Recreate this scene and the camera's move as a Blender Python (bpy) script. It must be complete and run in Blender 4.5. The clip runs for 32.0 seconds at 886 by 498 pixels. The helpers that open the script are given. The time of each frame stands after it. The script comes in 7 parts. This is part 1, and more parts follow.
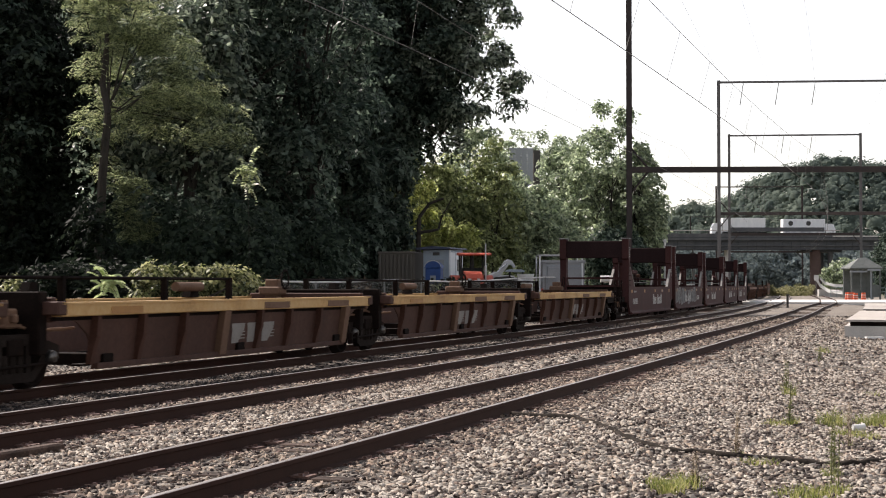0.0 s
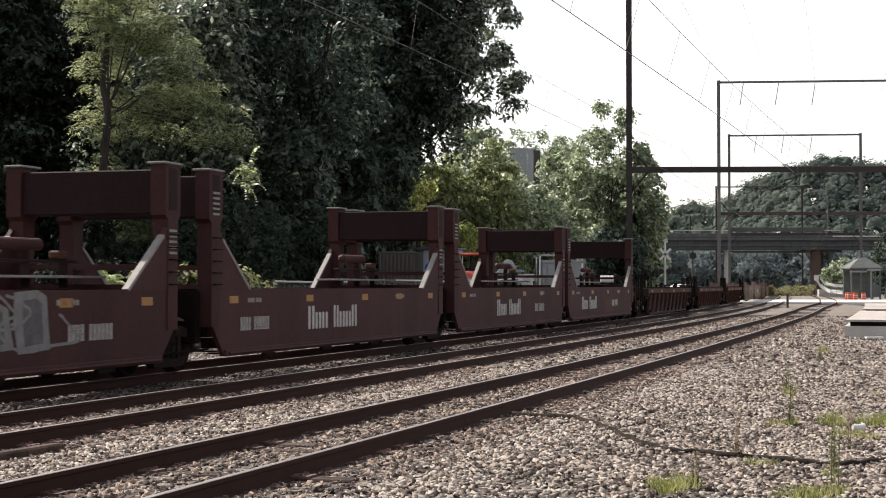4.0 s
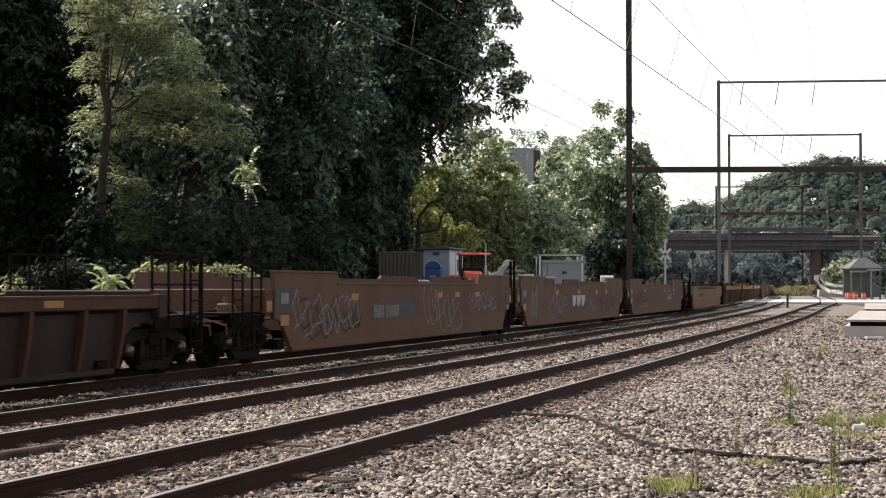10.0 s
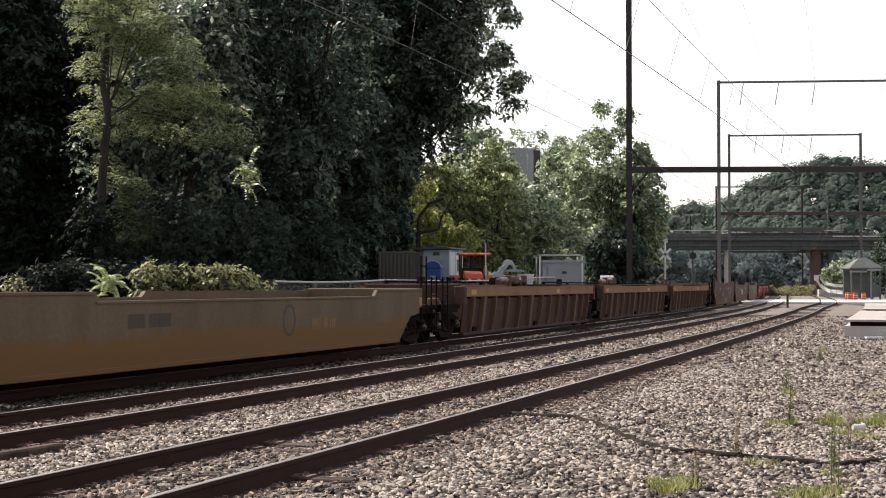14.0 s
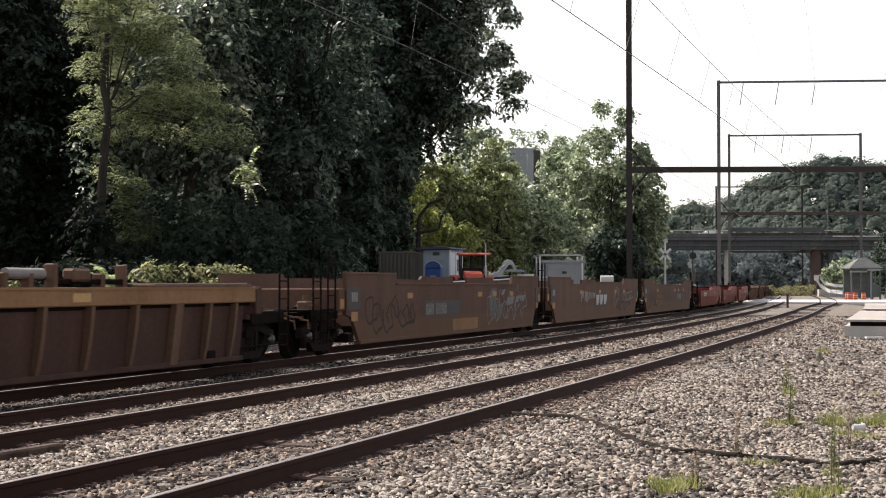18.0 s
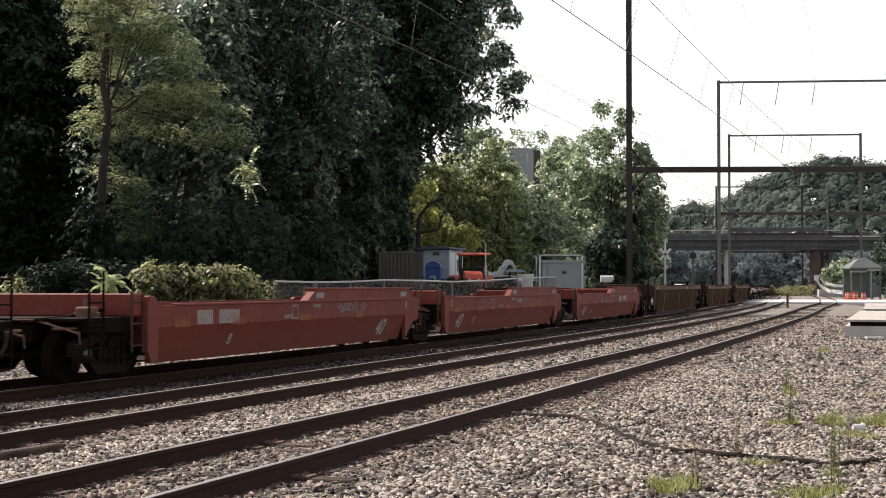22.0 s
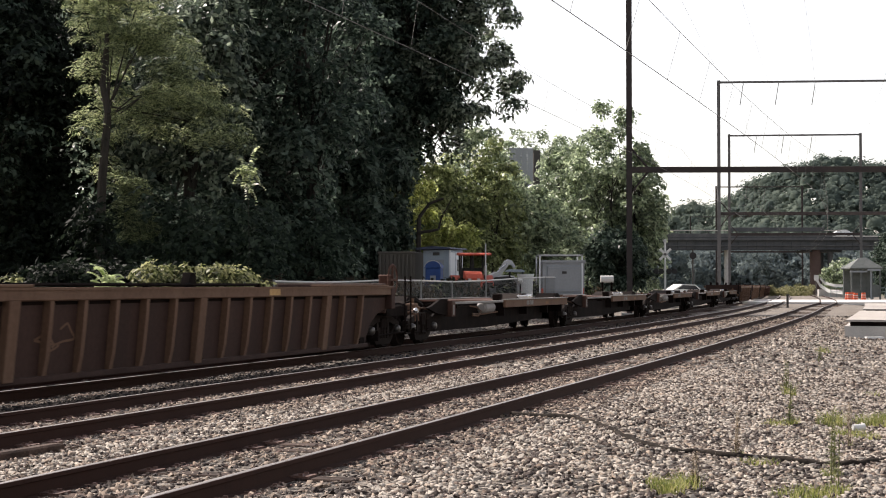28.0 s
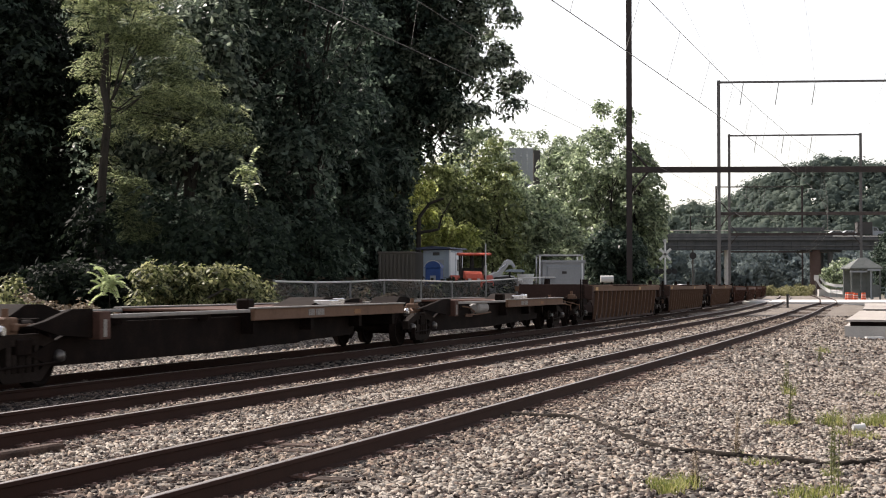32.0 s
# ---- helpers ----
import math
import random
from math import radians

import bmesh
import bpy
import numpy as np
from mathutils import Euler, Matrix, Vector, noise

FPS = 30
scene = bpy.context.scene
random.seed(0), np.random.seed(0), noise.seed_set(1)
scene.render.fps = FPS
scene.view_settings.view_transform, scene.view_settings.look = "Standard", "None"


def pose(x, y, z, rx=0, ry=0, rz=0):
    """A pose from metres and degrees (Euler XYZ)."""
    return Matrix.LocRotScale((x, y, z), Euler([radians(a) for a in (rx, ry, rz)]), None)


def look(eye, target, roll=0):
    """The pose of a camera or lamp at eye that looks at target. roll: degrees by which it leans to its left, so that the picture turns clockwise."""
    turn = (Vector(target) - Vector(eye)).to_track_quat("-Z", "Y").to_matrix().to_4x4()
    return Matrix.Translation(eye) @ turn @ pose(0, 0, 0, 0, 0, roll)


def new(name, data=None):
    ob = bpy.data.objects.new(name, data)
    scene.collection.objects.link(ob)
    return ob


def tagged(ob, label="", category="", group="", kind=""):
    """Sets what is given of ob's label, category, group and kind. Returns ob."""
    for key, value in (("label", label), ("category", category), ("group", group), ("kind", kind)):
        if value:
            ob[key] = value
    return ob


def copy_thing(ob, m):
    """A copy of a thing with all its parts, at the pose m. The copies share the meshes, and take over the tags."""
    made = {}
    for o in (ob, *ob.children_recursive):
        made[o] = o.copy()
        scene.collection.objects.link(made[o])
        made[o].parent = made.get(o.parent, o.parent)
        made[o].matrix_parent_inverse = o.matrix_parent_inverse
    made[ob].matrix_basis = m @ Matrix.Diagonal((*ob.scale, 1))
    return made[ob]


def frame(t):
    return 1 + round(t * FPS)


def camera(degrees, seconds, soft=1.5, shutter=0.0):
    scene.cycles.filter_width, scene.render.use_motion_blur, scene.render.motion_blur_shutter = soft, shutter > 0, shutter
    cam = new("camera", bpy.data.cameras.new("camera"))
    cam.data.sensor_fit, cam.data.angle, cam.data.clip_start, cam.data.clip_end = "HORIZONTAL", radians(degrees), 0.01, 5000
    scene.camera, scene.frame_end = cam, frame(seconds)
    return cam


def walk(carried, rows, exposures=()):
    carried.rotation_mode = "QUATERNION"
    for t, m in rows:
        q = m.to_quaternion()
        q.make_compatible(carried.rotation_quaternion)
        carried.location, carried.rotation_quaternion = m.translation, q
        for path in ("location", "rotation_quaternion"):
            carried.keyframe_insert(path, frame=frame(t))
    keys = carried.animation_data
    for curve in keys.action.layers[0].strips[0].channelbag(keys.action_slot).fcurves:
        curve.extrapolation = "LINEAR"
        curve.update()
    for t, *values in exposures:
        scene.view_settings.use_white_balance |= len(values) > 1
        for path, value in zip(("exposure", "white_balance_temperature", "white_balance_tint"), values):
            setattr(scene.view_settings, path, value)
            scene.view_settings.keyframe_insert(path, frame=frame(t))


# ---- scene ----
cam = camera(31.46, 32.0, soft=1.05, shutter=0.1)
EYE = pose(0, 0, 1.489, 90 + 1.326, 0, 0)
walk(cam, [(0.0, EYE), (32.0, EYE)], exposures=[(0.0, 0.51, 6900, 15), (32.0, 0.51, 6900, 15)])

# ---- daylight ----
SUN_AZ, SUN_EL = -45.0, 44.5         # degrees to the right of the view, and above the horizon
world = bpy.data.worlds.new("daylight")
scene.world = world
world.use_nodes = True
wn = world.node_tree.nodes
sky = wn.new("ShaderNodeTexSky")
sky.sky_type, sky.sun_disc = "NISHITA", False
sky.sun_elevation, sky.sun_rotation = radians(SUN_EL), radians(SUN_AZ)
sky.air_density, sky.dust_density, sky.ozone_density = 1.0, 1.4, 1.0
haze = wn.new("ShaderNodeHueSaturation")
haze.inputs["Saturation"].default_value, haze.inputs["Value"].default_value = 0.4, 1.0
world.node_tree.links.new(sky.outputs[0], haze.inputs["Color"])
world.node_tree.links.new(haze.outputs[0], wn["Background"].inputs[0])
wn["Background"].inputs[1].default_value = 0.15
sun = new("sun", bpy.data.lights.new("sun", "SUN"))
sun.data.energy, sun.data.angle, sun.data.color = 4.7, radians(0.6), (1.0, 0.96, 0.91)
SUN_WAY = Vector((math.sin(radians(SUN_AZ)) * math.cos(radians(SUN_EL)), math.cos(radians(SUN_AZ)) * math.cos(radians(SUN_EL)), math.sin(radians(SUN_EL))))
sun.matrix_world = look(SUN_WAY * 100, (0, 0, 0))

# ---- materials ----


def material(name, tones, rough=0.8, metal=0.0, scale=3.0, fine=40.0, bump=0.15, depth=0.01, streak=0.0, vary=0.0, leaf=0.0, spec=0.5, cells=0.0, band=None):
    """Two scales of noise over two to four tones; streak stretches it downwards, vary shifts each object, leaf lets light through."""
    m = bpy.data.materials.new(name)
    m.use_nodes = True
    n, l = m.node_tree.nodes, m.node_tree.links
    b = n["Principled BSDF"]
    co = n.new("ShaderNodeTexCoord")
    mp = n.new("ShaderNodeMapping")
    mp.inputs["Scale"].default_value = (1, 1, 1 - streak)
    l.new(co.outputs["Object"], mp.inputs[0])
    big = n.new("ShaderNodeTexNoise")
    big.inputs["Scale"].default_value, big.inputs["Detail"].default_value, big.inputs["Roughness"].default_value = scale, 6, 0.65
    l.new(mp.outputs[0], big.inputs[0])
    small = n.new("ShaderNodeTexNoise")
    small.inputs["Scale"].default_value, small.inputs["Detail"].default_value = fine, 4
    l.new(co.outputs["Object"], small.inputs[0])
    mix = n.new("ShaderNodeMix")
    mix.inputs[0].default_value = 0.35
    l.new(big.outputs[0], mix.inputs[2])
    l.new(small.outputs[0], mix.inputs[3])
    ramp = n.new("ShaderNodeValToRGB")
    while len(ramp.color_ramp.elements) < len(tones):
        ramp.color_ramp.elements.new(0.5)
    for i, c in enumerate(tones):
        e = ramp.color_ramp.elements[i]
        e.position, e.color = 0.32 + 0.36 * i / max(1, len(tones) - 1), (*c, 1)
    src = mix.outputs[0]
    if cells:
        vo = n.new("ShaderNodeTexVoronoi")
        vo.inputs["Scale"].default_value = cells
        l.new(co.outputs["Object"], vo.inputs[0])
        sep = n.new("ShaderNodeSeparateColor")
        l.new(vo.outputs["Color"], sep.inputs[0])
        mm = n.new("ShaderNodeMix")
        mm.inputs[0].default_value = 0.6
        l.new(mix.outputs[0], mm.inputs[2])
        l.new(sep.outputs[0], mm.inputs[3])
        src = mm.outputs[0]
    if vary or leaf:
        info = n.new("ShaderNodeObjectInfo") if vary > 0 else n.new("ShaderNodeNewGeometry")
        ad = n.new("ShaderNodeMath")
        ad.operation = "MULTIPLY_ADD"
        ad.inputs[1].default_value = abs(vary) or 0.3
        l.new(info.outputs["Random"] if vary > 0 else info.outputs["Random Per Island"], ad.inputs[0])
        sub = n.new("ShaderNodeMath")
        sub.operation = "SUBTRACT"
        sub.inputs[1].default_value = (abs(vary) or 0.3) / 2
        l.new(src, sub.inputs[0])
        l.new(sub.outputs[0], ad.inputs[2])
        src = ad.outputs[0]
    l.new(src, ramp.inputs[0])
    colour = ramp.outputs[0]
    if band:
        sx = n.new("ShaderNodeSeparateXYZ")
        l.new(co.outputs["Object"], sx.inputs[0])
        wob = n.new("ShaderNodeMath")
        wob.operation, wob.inputs[1].default_value = "MULTIPLY_ADD", 0.35
        l.new(big.outputs[0], wob.inputs[0])
        l.new(sx.outputs[2], wob.inputs[2])
        mr = n.new("ShaderNodeMapRange")
        mr.inputs[1].default_value, mr.inputs[2].default_value = band[0] + .10, band[0] + .26
        mr.inputs[3].default_value, mr.inputs[4].default_value = band[2], 0.0
        l.new(wob.outputs[0], mr.inputs[0])
        bm_ = n.new("ShaderNodeMix")
        bm_.data_type = "RGBA"
        l.new(mr.outputs[0], bm_.inputs[0])
        l.new(colour, bm_.inputs[6])
        bm_.inputs[7].default_value = (*band[1], 1)
        colour = bm_.outputs[2]
    l.new(colour, b.inputs["Base Color"])
    b.inputs["Roughness"].default_value, b.inputs["Metallic"].default_value = rough, metal
    b.inputs["Specular IOR Level"].default_value = spec
    if bump:
        bp = n.new("ShaderNodeBump")
        bp.inputs["Strength"].default_value, bp.inputs["Distance"].default_value = bump, depth
        if cells:
            l.new(vo.outputs["Distance"], bp.inputs["Height"])
        else:
            l.new(mix.outputs[0], bp.inputs["Height"])
        l.new(bp.outputs[0], b.inputs["Normal"])
    if leaf:
        tr = n.new("ShaderNodeBsdfTranslucent")
        hs = n.new("ShaderNodeHueSaturation")
        hs.inputs["Saturation"].default_value, hs.inputs["Value"].default_value = 1.0, 1.5
        l.new(ramp.outputs[0], hs.inputs["Color"])
        l.new(hs.outputs[0], tr.inputs[0])
        ms = n.new("ShaderNodeMixShader")
        ms.inputs[0].default_value = leaf
        l.new(b.outputs[0], ms.inputs[1])
        l.new(tr.outputs[0], ms.inputs[2])
        l.new(ms.outputs[0], n["Material Output"].inputs[0])
    return m


M = {}
# Sheet kept darker than the stones; shade in their gaps is its colour
M["ballast"] = material("ballast", [(.024, .0192, .0152), (.072, .0584, .0464), (.136, .112, .0896), (.216, .184, .152)], .95, scale=.6, fine=25, bump=1.0, depth=.06, cells=15)
M["weed_green"] = material("dull_weed", [(.07, .085, .03), (.14, .15, .06), (.25, .24, .12)], .8, scale=3, fine=20, bump=0, leaf=.35, vary=-.3)
M["far_ballast"] = material("far_ballast", [(.09, .074, .06), (.16, .135, .11), (.24, .205, .17)], .95, scale=.6, fine=9, bump=.8, depth=.05)
M["stone"] = material("ballast_stone", [(.05, .036, .03), (.17, .118, .092), (.21, .185, .145), (.29, .235, .19), (.25, .185, .135), (.38, .335, .285)], .9, scale=.7, fine=30, bump=.3, vary=-1.1)
M["dirt"] = material("dirt", [(.072, .06, .045), (.132, .108, .078), (.084, .096, .036), (.18, .156, .12)], .95, scale=.35, fine=9, bump=.6, depth=.05)
M["concrete"] = material("concrete", [(.30, .28, .26), (.44, .42, .39), (.52, .50, .47)], .9, scale=1.2, fine=30, bump=.2, streak=.6)
M["pale_concrete"] = material("pale_concrete", [(.52, .50, .47), (.64, .62, .6)], .9, scale=.8, fine=30, bump=.15)
M["rail_steel"] = material("rail_steel", [(.022, .0085, .0056), (.0375, .0145, .009), (.027, .012, .0082)], .75, .2, scale=2, fine=60, bump=.15, spec=.2)
M["rail_head"] = material("rail_head", [(.20, .17, .155), (.34, .31, .29)], .42, .8, scale=3, fine=60, bump=.02)
M["tractor_red"] = material("tractor_red_paint", [(.36, .045, .02), (.5, .07, .032), (.56, .11, .06)], .45, scale=2, fine=20, bump=.04)
M["office_panel"] = material("pale_blue_panel", [(.25, .30, .35), (.33, .38, .43)], .6, scale=1.5, fine=20, bump=.05, streak=.5)
M["tie_plate"] = material("rusty_tie_plate", [(.06, .028, .02), (.14, .078, .06), (.26, .17, .14)], .85, 0, scale=6, fine=40, bump=.2, vary=.3)
M["tie"] = material("tie_wood", [(.022, .014, .0105), (.06, .038, .029), (.12, .08, .062)], .9, scale=6, fine=60, bump=.5, vary=.2, spec=.2)
M["pole"] = material("pole_steel", [(.021, .0168, .0168), (.036, .027, .0252), (.054, .039, .033)], .8, .1, scale=1.5, fine=25, bump=.1)
# Pole steel greyed to carry the bloom of the bright sky
M["pole_bloom"] = material("sky_bloom_steel", [(.07, .068, .07), (.105, .10, .10), (.14, .132, .128)], .8, .1, scale=1.5, fine=25, bump=.1)
M["wire"] = material("wire", [(.16, .15, .145), (.22, .21, .2)], .7, .4, bump=0)
M["bridge"] = material("bridge_steel", [(.042, .046, .051), (.071, .075, .08), (.1, .1, .1)], .85, scale=.4, fine=6, bump=.1, streak=.5)
M["bridge_dark"] = material("dark_bridge_steel", [(.03, .032, .036), (.048, .051, .056), (.066, .067, .07)], .85, scale=.4, fine=6, bump=.1, streak=.5)
M["bridge_edge"] = material("weathered_bridge_edge", [(.055, .057, .06), (.085, .087, .09), (.12, .12, .12)], .9, scale=.5, fine=5, bump=.1, streak=.6)
M["shelter_grey"] = material("grey_green_shelter", [(.075, .085, .08), (.12, .13, .122), (.15, .158, .15)], .8, scale=1.5, fine=20, bump=.05)
M["pier_brown"] = material("rusty_brown_pier", [(.06, .036, .03), (.09, .055, .045), (.12, .078, .065)], .85, scale=.5, fine=6, bump=.1, streak=.6)
M["trunk"] = material("bark", [(.0116, .0092, .0066), (.0248, .0198, .0149), (.0396, .033, .0264)], .95, scale=4, fine=20, bump=.6, streak=.7)
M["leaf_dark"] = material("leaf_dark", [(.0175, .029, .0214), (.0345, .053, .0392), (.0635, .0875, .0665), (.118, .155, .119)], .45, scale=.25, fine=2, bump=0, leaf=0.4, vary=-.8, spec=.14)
M["leaf_mid"] = material("leaf_mid", [(.029, .0432, .0309), (.0745, .1008, .0696), (.1408, .18, .1256), (.265, .306, .2318)], .4, scale=.25, fine=2, bump=0, leaf=0.45, vary=-.8, spec=.4)
M["leaf_light"] = material("leaf_light", [(.04, .058, .026), (.115, .145, .07), (.25, .29, .145), (.46, .5, .29)], .42, scale=.35, fine=3, bump=0, leaf=0.5, vary=-.8, spec=.35)
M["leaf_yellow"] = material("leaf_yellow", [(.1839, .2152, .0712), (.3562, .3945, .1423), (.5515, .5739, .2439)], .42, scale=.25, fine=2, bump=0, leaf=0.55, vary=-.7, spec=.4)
M["leaf_olive"] = material("leaf_olive", [(.085, .105, .045), (.17, .2, .088), (.28, .31, .15)], .45, scale=.25, fine=2, bump=0, leaf=.5, vary=-.7, spec=.35)
M["dull_grass"] = material("dull_grass", [(.13, .135, .06), (.22, .21, .11), (.30, .28, .16)], .8, scale=.5, fine=4, bump=0, leaf=.3, vary=-.5, spec=.1)
# Haze of the distance put into these pale bluish leaf tones
M["leaf_far_haze"] = material("leaf_far_haze", [(.092, .12, .108), (.122, .152, .13), (.155, .186, .15)], .9, scale=.05, fine=.6, bump=0, leaf=.4, vary=-.3, spec=.03)
M["white"] = material("white_paint", [(.62, .63, .64), (.78, .78, .77)], .6, scale=1.5, fine=20, bump=.05, streak=.5)
M["blue"] = material("blue_plastic", [(.012, .045, .17), (.02, .075, .26)], .5, bump=.05)
M["navy"] = material("navy_sheet", [(.02, .03, .06), (.04, .05, .09)], .5, bump=.05)
M["grey_panel"] = material("grey_panel", [(.215, .23, .245), (.305, .325, .34)], .6, scale=1, fine=10, bump=.05, streak=.8)
M["rust_panel"] = material("rust_panel", [(.075, .065, .054), (.115, .102, .086), (.09, .07, .052)], .8, scale=1.2, fine=15, bump=.1, streak=.7)
M["orange"] = material("orange_paint", [(.62, .09, .03), (.78, .14, .05)], .5, bump=.05)
M["glass"] = material("tinted_glass", [(.03, .035, .04), (.05, .055, .06)], .08, bump=0)
M["rubber"] = material("rubber", [(.012, .012, .012), (.03, .03, .028)], .85, bump=.1)
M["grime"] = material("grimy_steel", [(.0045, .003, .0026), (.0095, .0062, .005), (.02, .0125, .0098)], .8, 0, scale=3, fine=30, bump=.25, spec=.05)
M["greasy"] = material("greasy_steel", [(.05, .045, .042), (.16, .15, .14)], .3, .7, scale=8, fine=40, bump=.05)
M["shiny"] = material("worn_bright_steel", [(.5, .5, .5), (.7, .7, .7)], .25, .9, bump=.02)
M["car_brown"] = material("brown_car_paint", [(.0735, .0356, .0228), (.1037, .0538, .0353), (.1341, .0735, .0502)], .72, scale=.8, fine=14, bump=.06, streak=.85, vary=.12, band=(.72, (.14, .078, .042), .5), spec=.2)
M["car_tan"] = material("tan_car_paint", [(.1574, .0813, .0398), (.236, .125, .057), (.2833, .1625, .0797)], .7, scale=.8, fine=14, bump=.06, streak=.85, vary=.12, spec=.2)
M["car_yellow"] = material("yellow_car_paint", [(.30, .16, .05), (.46, .27, .09), (.52, .34, .15)], .6, scale=1.2, fine=14, bump=.06, streak=.7, vary=.12)
M["car_rust"] = material("rusty_car_paint", [(.0459, .0191, .0123), (.0689, .0296, .019), (.0918, .0424, .0276)], .75, scale=.8, fine=14, bump=.08, streak=.8, vary=.12, spec=.2)
M["car_grey"] = material("grey_car_paint", [(.0208, .0127, .011), (.0312, .0191, .0164), (.0451, .027, .0227)], .72, scale=.8, fine=14, bump=.06, streak=.85, vary=.12, spec=.2)
M["car_olive"] = material("olive_car_paint", [(.095, .068, .043), (.132, .094, .058), (.165, .122, .08)], .7, scale=.8, fine=14, bump=.06, streak=.85, band=(.7, (.165, .083, .027), .95), spec=.2)
M["car_red"] = material("red_car_paint", [(.1223, .0221, .0158), (.1724, .0343, .0236), (.2002, .0581, .0449)], .62, scale=.7, fine=14, bump=.05, streak=.8, band=(.6, (.19, .06, .04), .6), spec=.2)
M["car_maroon"] = material("maroon_car_paint", [(.0322, .0106, .0095), (.0491, .0168, .0155), (.0668, .0257, .0238)], .72, scale=.8, fine=14, bump=.06, streak=.85, vary=.1, spec=.2)
M["rib_tan"] = material("tan_rib_paint", [(.0943, .0521, .0319), (.1378, .0788, .0502), (.1732, .1049, .0683)], .72, scale=1, fine=14, bump=.06, streak=.8, spec=.2)
M["car_dark"] = material("dark_car_sheet", [(.027, .014, .0105), (.042, .022, .0165), (.06, .032, .024)], .75, scale=.9, fine=14, bump=.08, streak=.8, spec=.2)
M["reflector"] = material("yellow_reflector", [(.26, .115, .024), (.36, .17, .036)], .55, scale=6, fine=40, bump=0)
M["old_spray"] = material("faded_old_spray", [(.045, .032, .027), (.062, .044, .036)], .8, scale=3, fine=20, bump=0, spec=.15)
M["letter"] = material("lettering_paint", [(.1812, .1673, .1533), (.2788, .2614, .2405)], .7, scale=5, fine=40, bump=0)
M["spray"] = material("spray_paint", [(.12, .117, .113), (.22, .216, .21)], .8, scale=6, fine=40, bump=0)
M["red_faded"] = material("faded_red_patch", [(.2, .07, .03), (.26, .1, .045)], .7, scale=4, fine=20, bump=0, spec=.15)
M["spray_dull"] = material("dull_spray_fill", [(.05, .045, .046), (.085, .08, .082), (.12, .118, .12)], .8, scale=3, fine=20, bump=0)
M["grass"] = material("weed", [(.10, .13, .03), (.20, .22, .06), (.34, .32, .14)], .7, scale=2, fine=20, bump=0, leaf=.4, vary=-.4)

M["track_stone"] = material("fouled_track_stone", [(.0264, .0168, .0137), (.0935, .0525, .0399), (.099, .0788, .0578), (.176, .1208, .0893), (.308, .2415, .189)], .9, scale=.9, fine=30, bump=.2, vary=-1.1)
# Train shadow put into the dark tones of these fouled stones
M["shadowed_oily_stone"] = material("shadowed_oily_stone", [(.012, .0085, .0075), (.034, .022, .018), (.05, .038, .03), (.085, .06, .047), (.15, .115, .09)], .85, scale=.9, fine=30, bump=.2, vary=-1.0)
M["platform"] = material("bleached_platform", [(.31, .28, .25), (.43, .39, .35)], .9, scale=1.5, fine=25, bump=.2)
# Two leaf tones darkened to stand in for shade inside the wood
M["leaf_deep_shade"] = material("deep_shade_leaf", [(.0046, .0078, .0052), (.0091, .0143, .0091), (.0182, .026, .0163)], .7, scale=.25, fine=2, bump=0, leaf=.25, vary=-.7, spec=.12)
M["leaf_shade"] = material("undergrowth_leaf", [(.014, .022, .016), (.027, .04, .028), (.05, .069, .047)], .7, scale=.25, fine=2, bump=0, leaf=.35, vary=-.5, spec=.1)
M["mark_white"] = material("worn_white_mark", [(.36, .34, .32), (.5, .48, .45)], .7, scale=5, fine=40, bump=0)
M["dark_sheet"] = material("dark_brown_sheet", [(.0427, .0206, .0146), (.0655, .0328, .0238), (.092, .0472, .035)], .75, scale=.9, fine=14, bump=.08, streak=.8, spec=.2)
M["leaf_pale"] = material("leaf_pale", [(.22, .28, .12), (.32, .38, .19), (.42, .46, .27)], .5, scale=.5, fine=4, bump=0, leaf=.5, vary=-.5)
# Leaf tones raised in place of the veil of haze over far trees
M["leaf_haze_lift"] = material("haze_lifted_leaf", [(.10, .13, .083), (.21, .262, .16), (.37, .425, .28)], .4, scale=.25, fine=2, bump=0, leaf=.5, vary=-.7, spec=.45)
M["leaf_hedge"] = material("leaf_hedge", [(.0288, .0374, .0145), (.0936, .108, .0429), (.1872, .2016, .0858), (.288, .288, .1452)], .5, scale=.4, fine=3, bump=0, leaf=.4, vary=-.9, spec=.2)
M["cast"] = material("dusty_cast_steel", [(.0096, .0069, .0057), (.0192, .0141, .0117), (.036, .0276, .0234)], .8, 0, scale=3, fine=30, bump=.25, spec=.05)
# Pale leaf tones that hold the haze seen below the overpass
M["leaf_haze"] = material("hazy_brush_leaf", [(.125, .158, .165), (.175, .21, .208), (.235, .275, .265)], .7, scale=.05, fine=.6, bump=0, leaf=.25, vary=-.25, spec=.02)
# Maroon darkened for the shade on set-back beams and recesses
M["beam"] = material("shaded_maroon_paint", [(.014, .0065, .0066), (.021, .01, .0102), (.031, .0165, .0162)], .75, scale=.9, fine=14, bump=.08, streak=.7, spec=.12)
M["silver"] = material("silver_paint", [(.42, .4214, .4136), (.54, .539, .5264)], .5, 0, bump=.03)
M["truck_silver"] = material("truck_silver", [(.24, .245, .25), (.32, .325, .33)], .45, 0, scale=1.5, fine=12, bump=.03, streak=.6)
M["teal"] = material("teal_railing", [(.10, .15, .15), (.16, .21, .21)], .6, bump=.03)
M["dry_brush"] = material("dry_brush", [(.16, .12, .08), (.26, .20, .14), (.34, .28, .2)], .9, scale=2, fine=20, bump=0, vary=-.4)
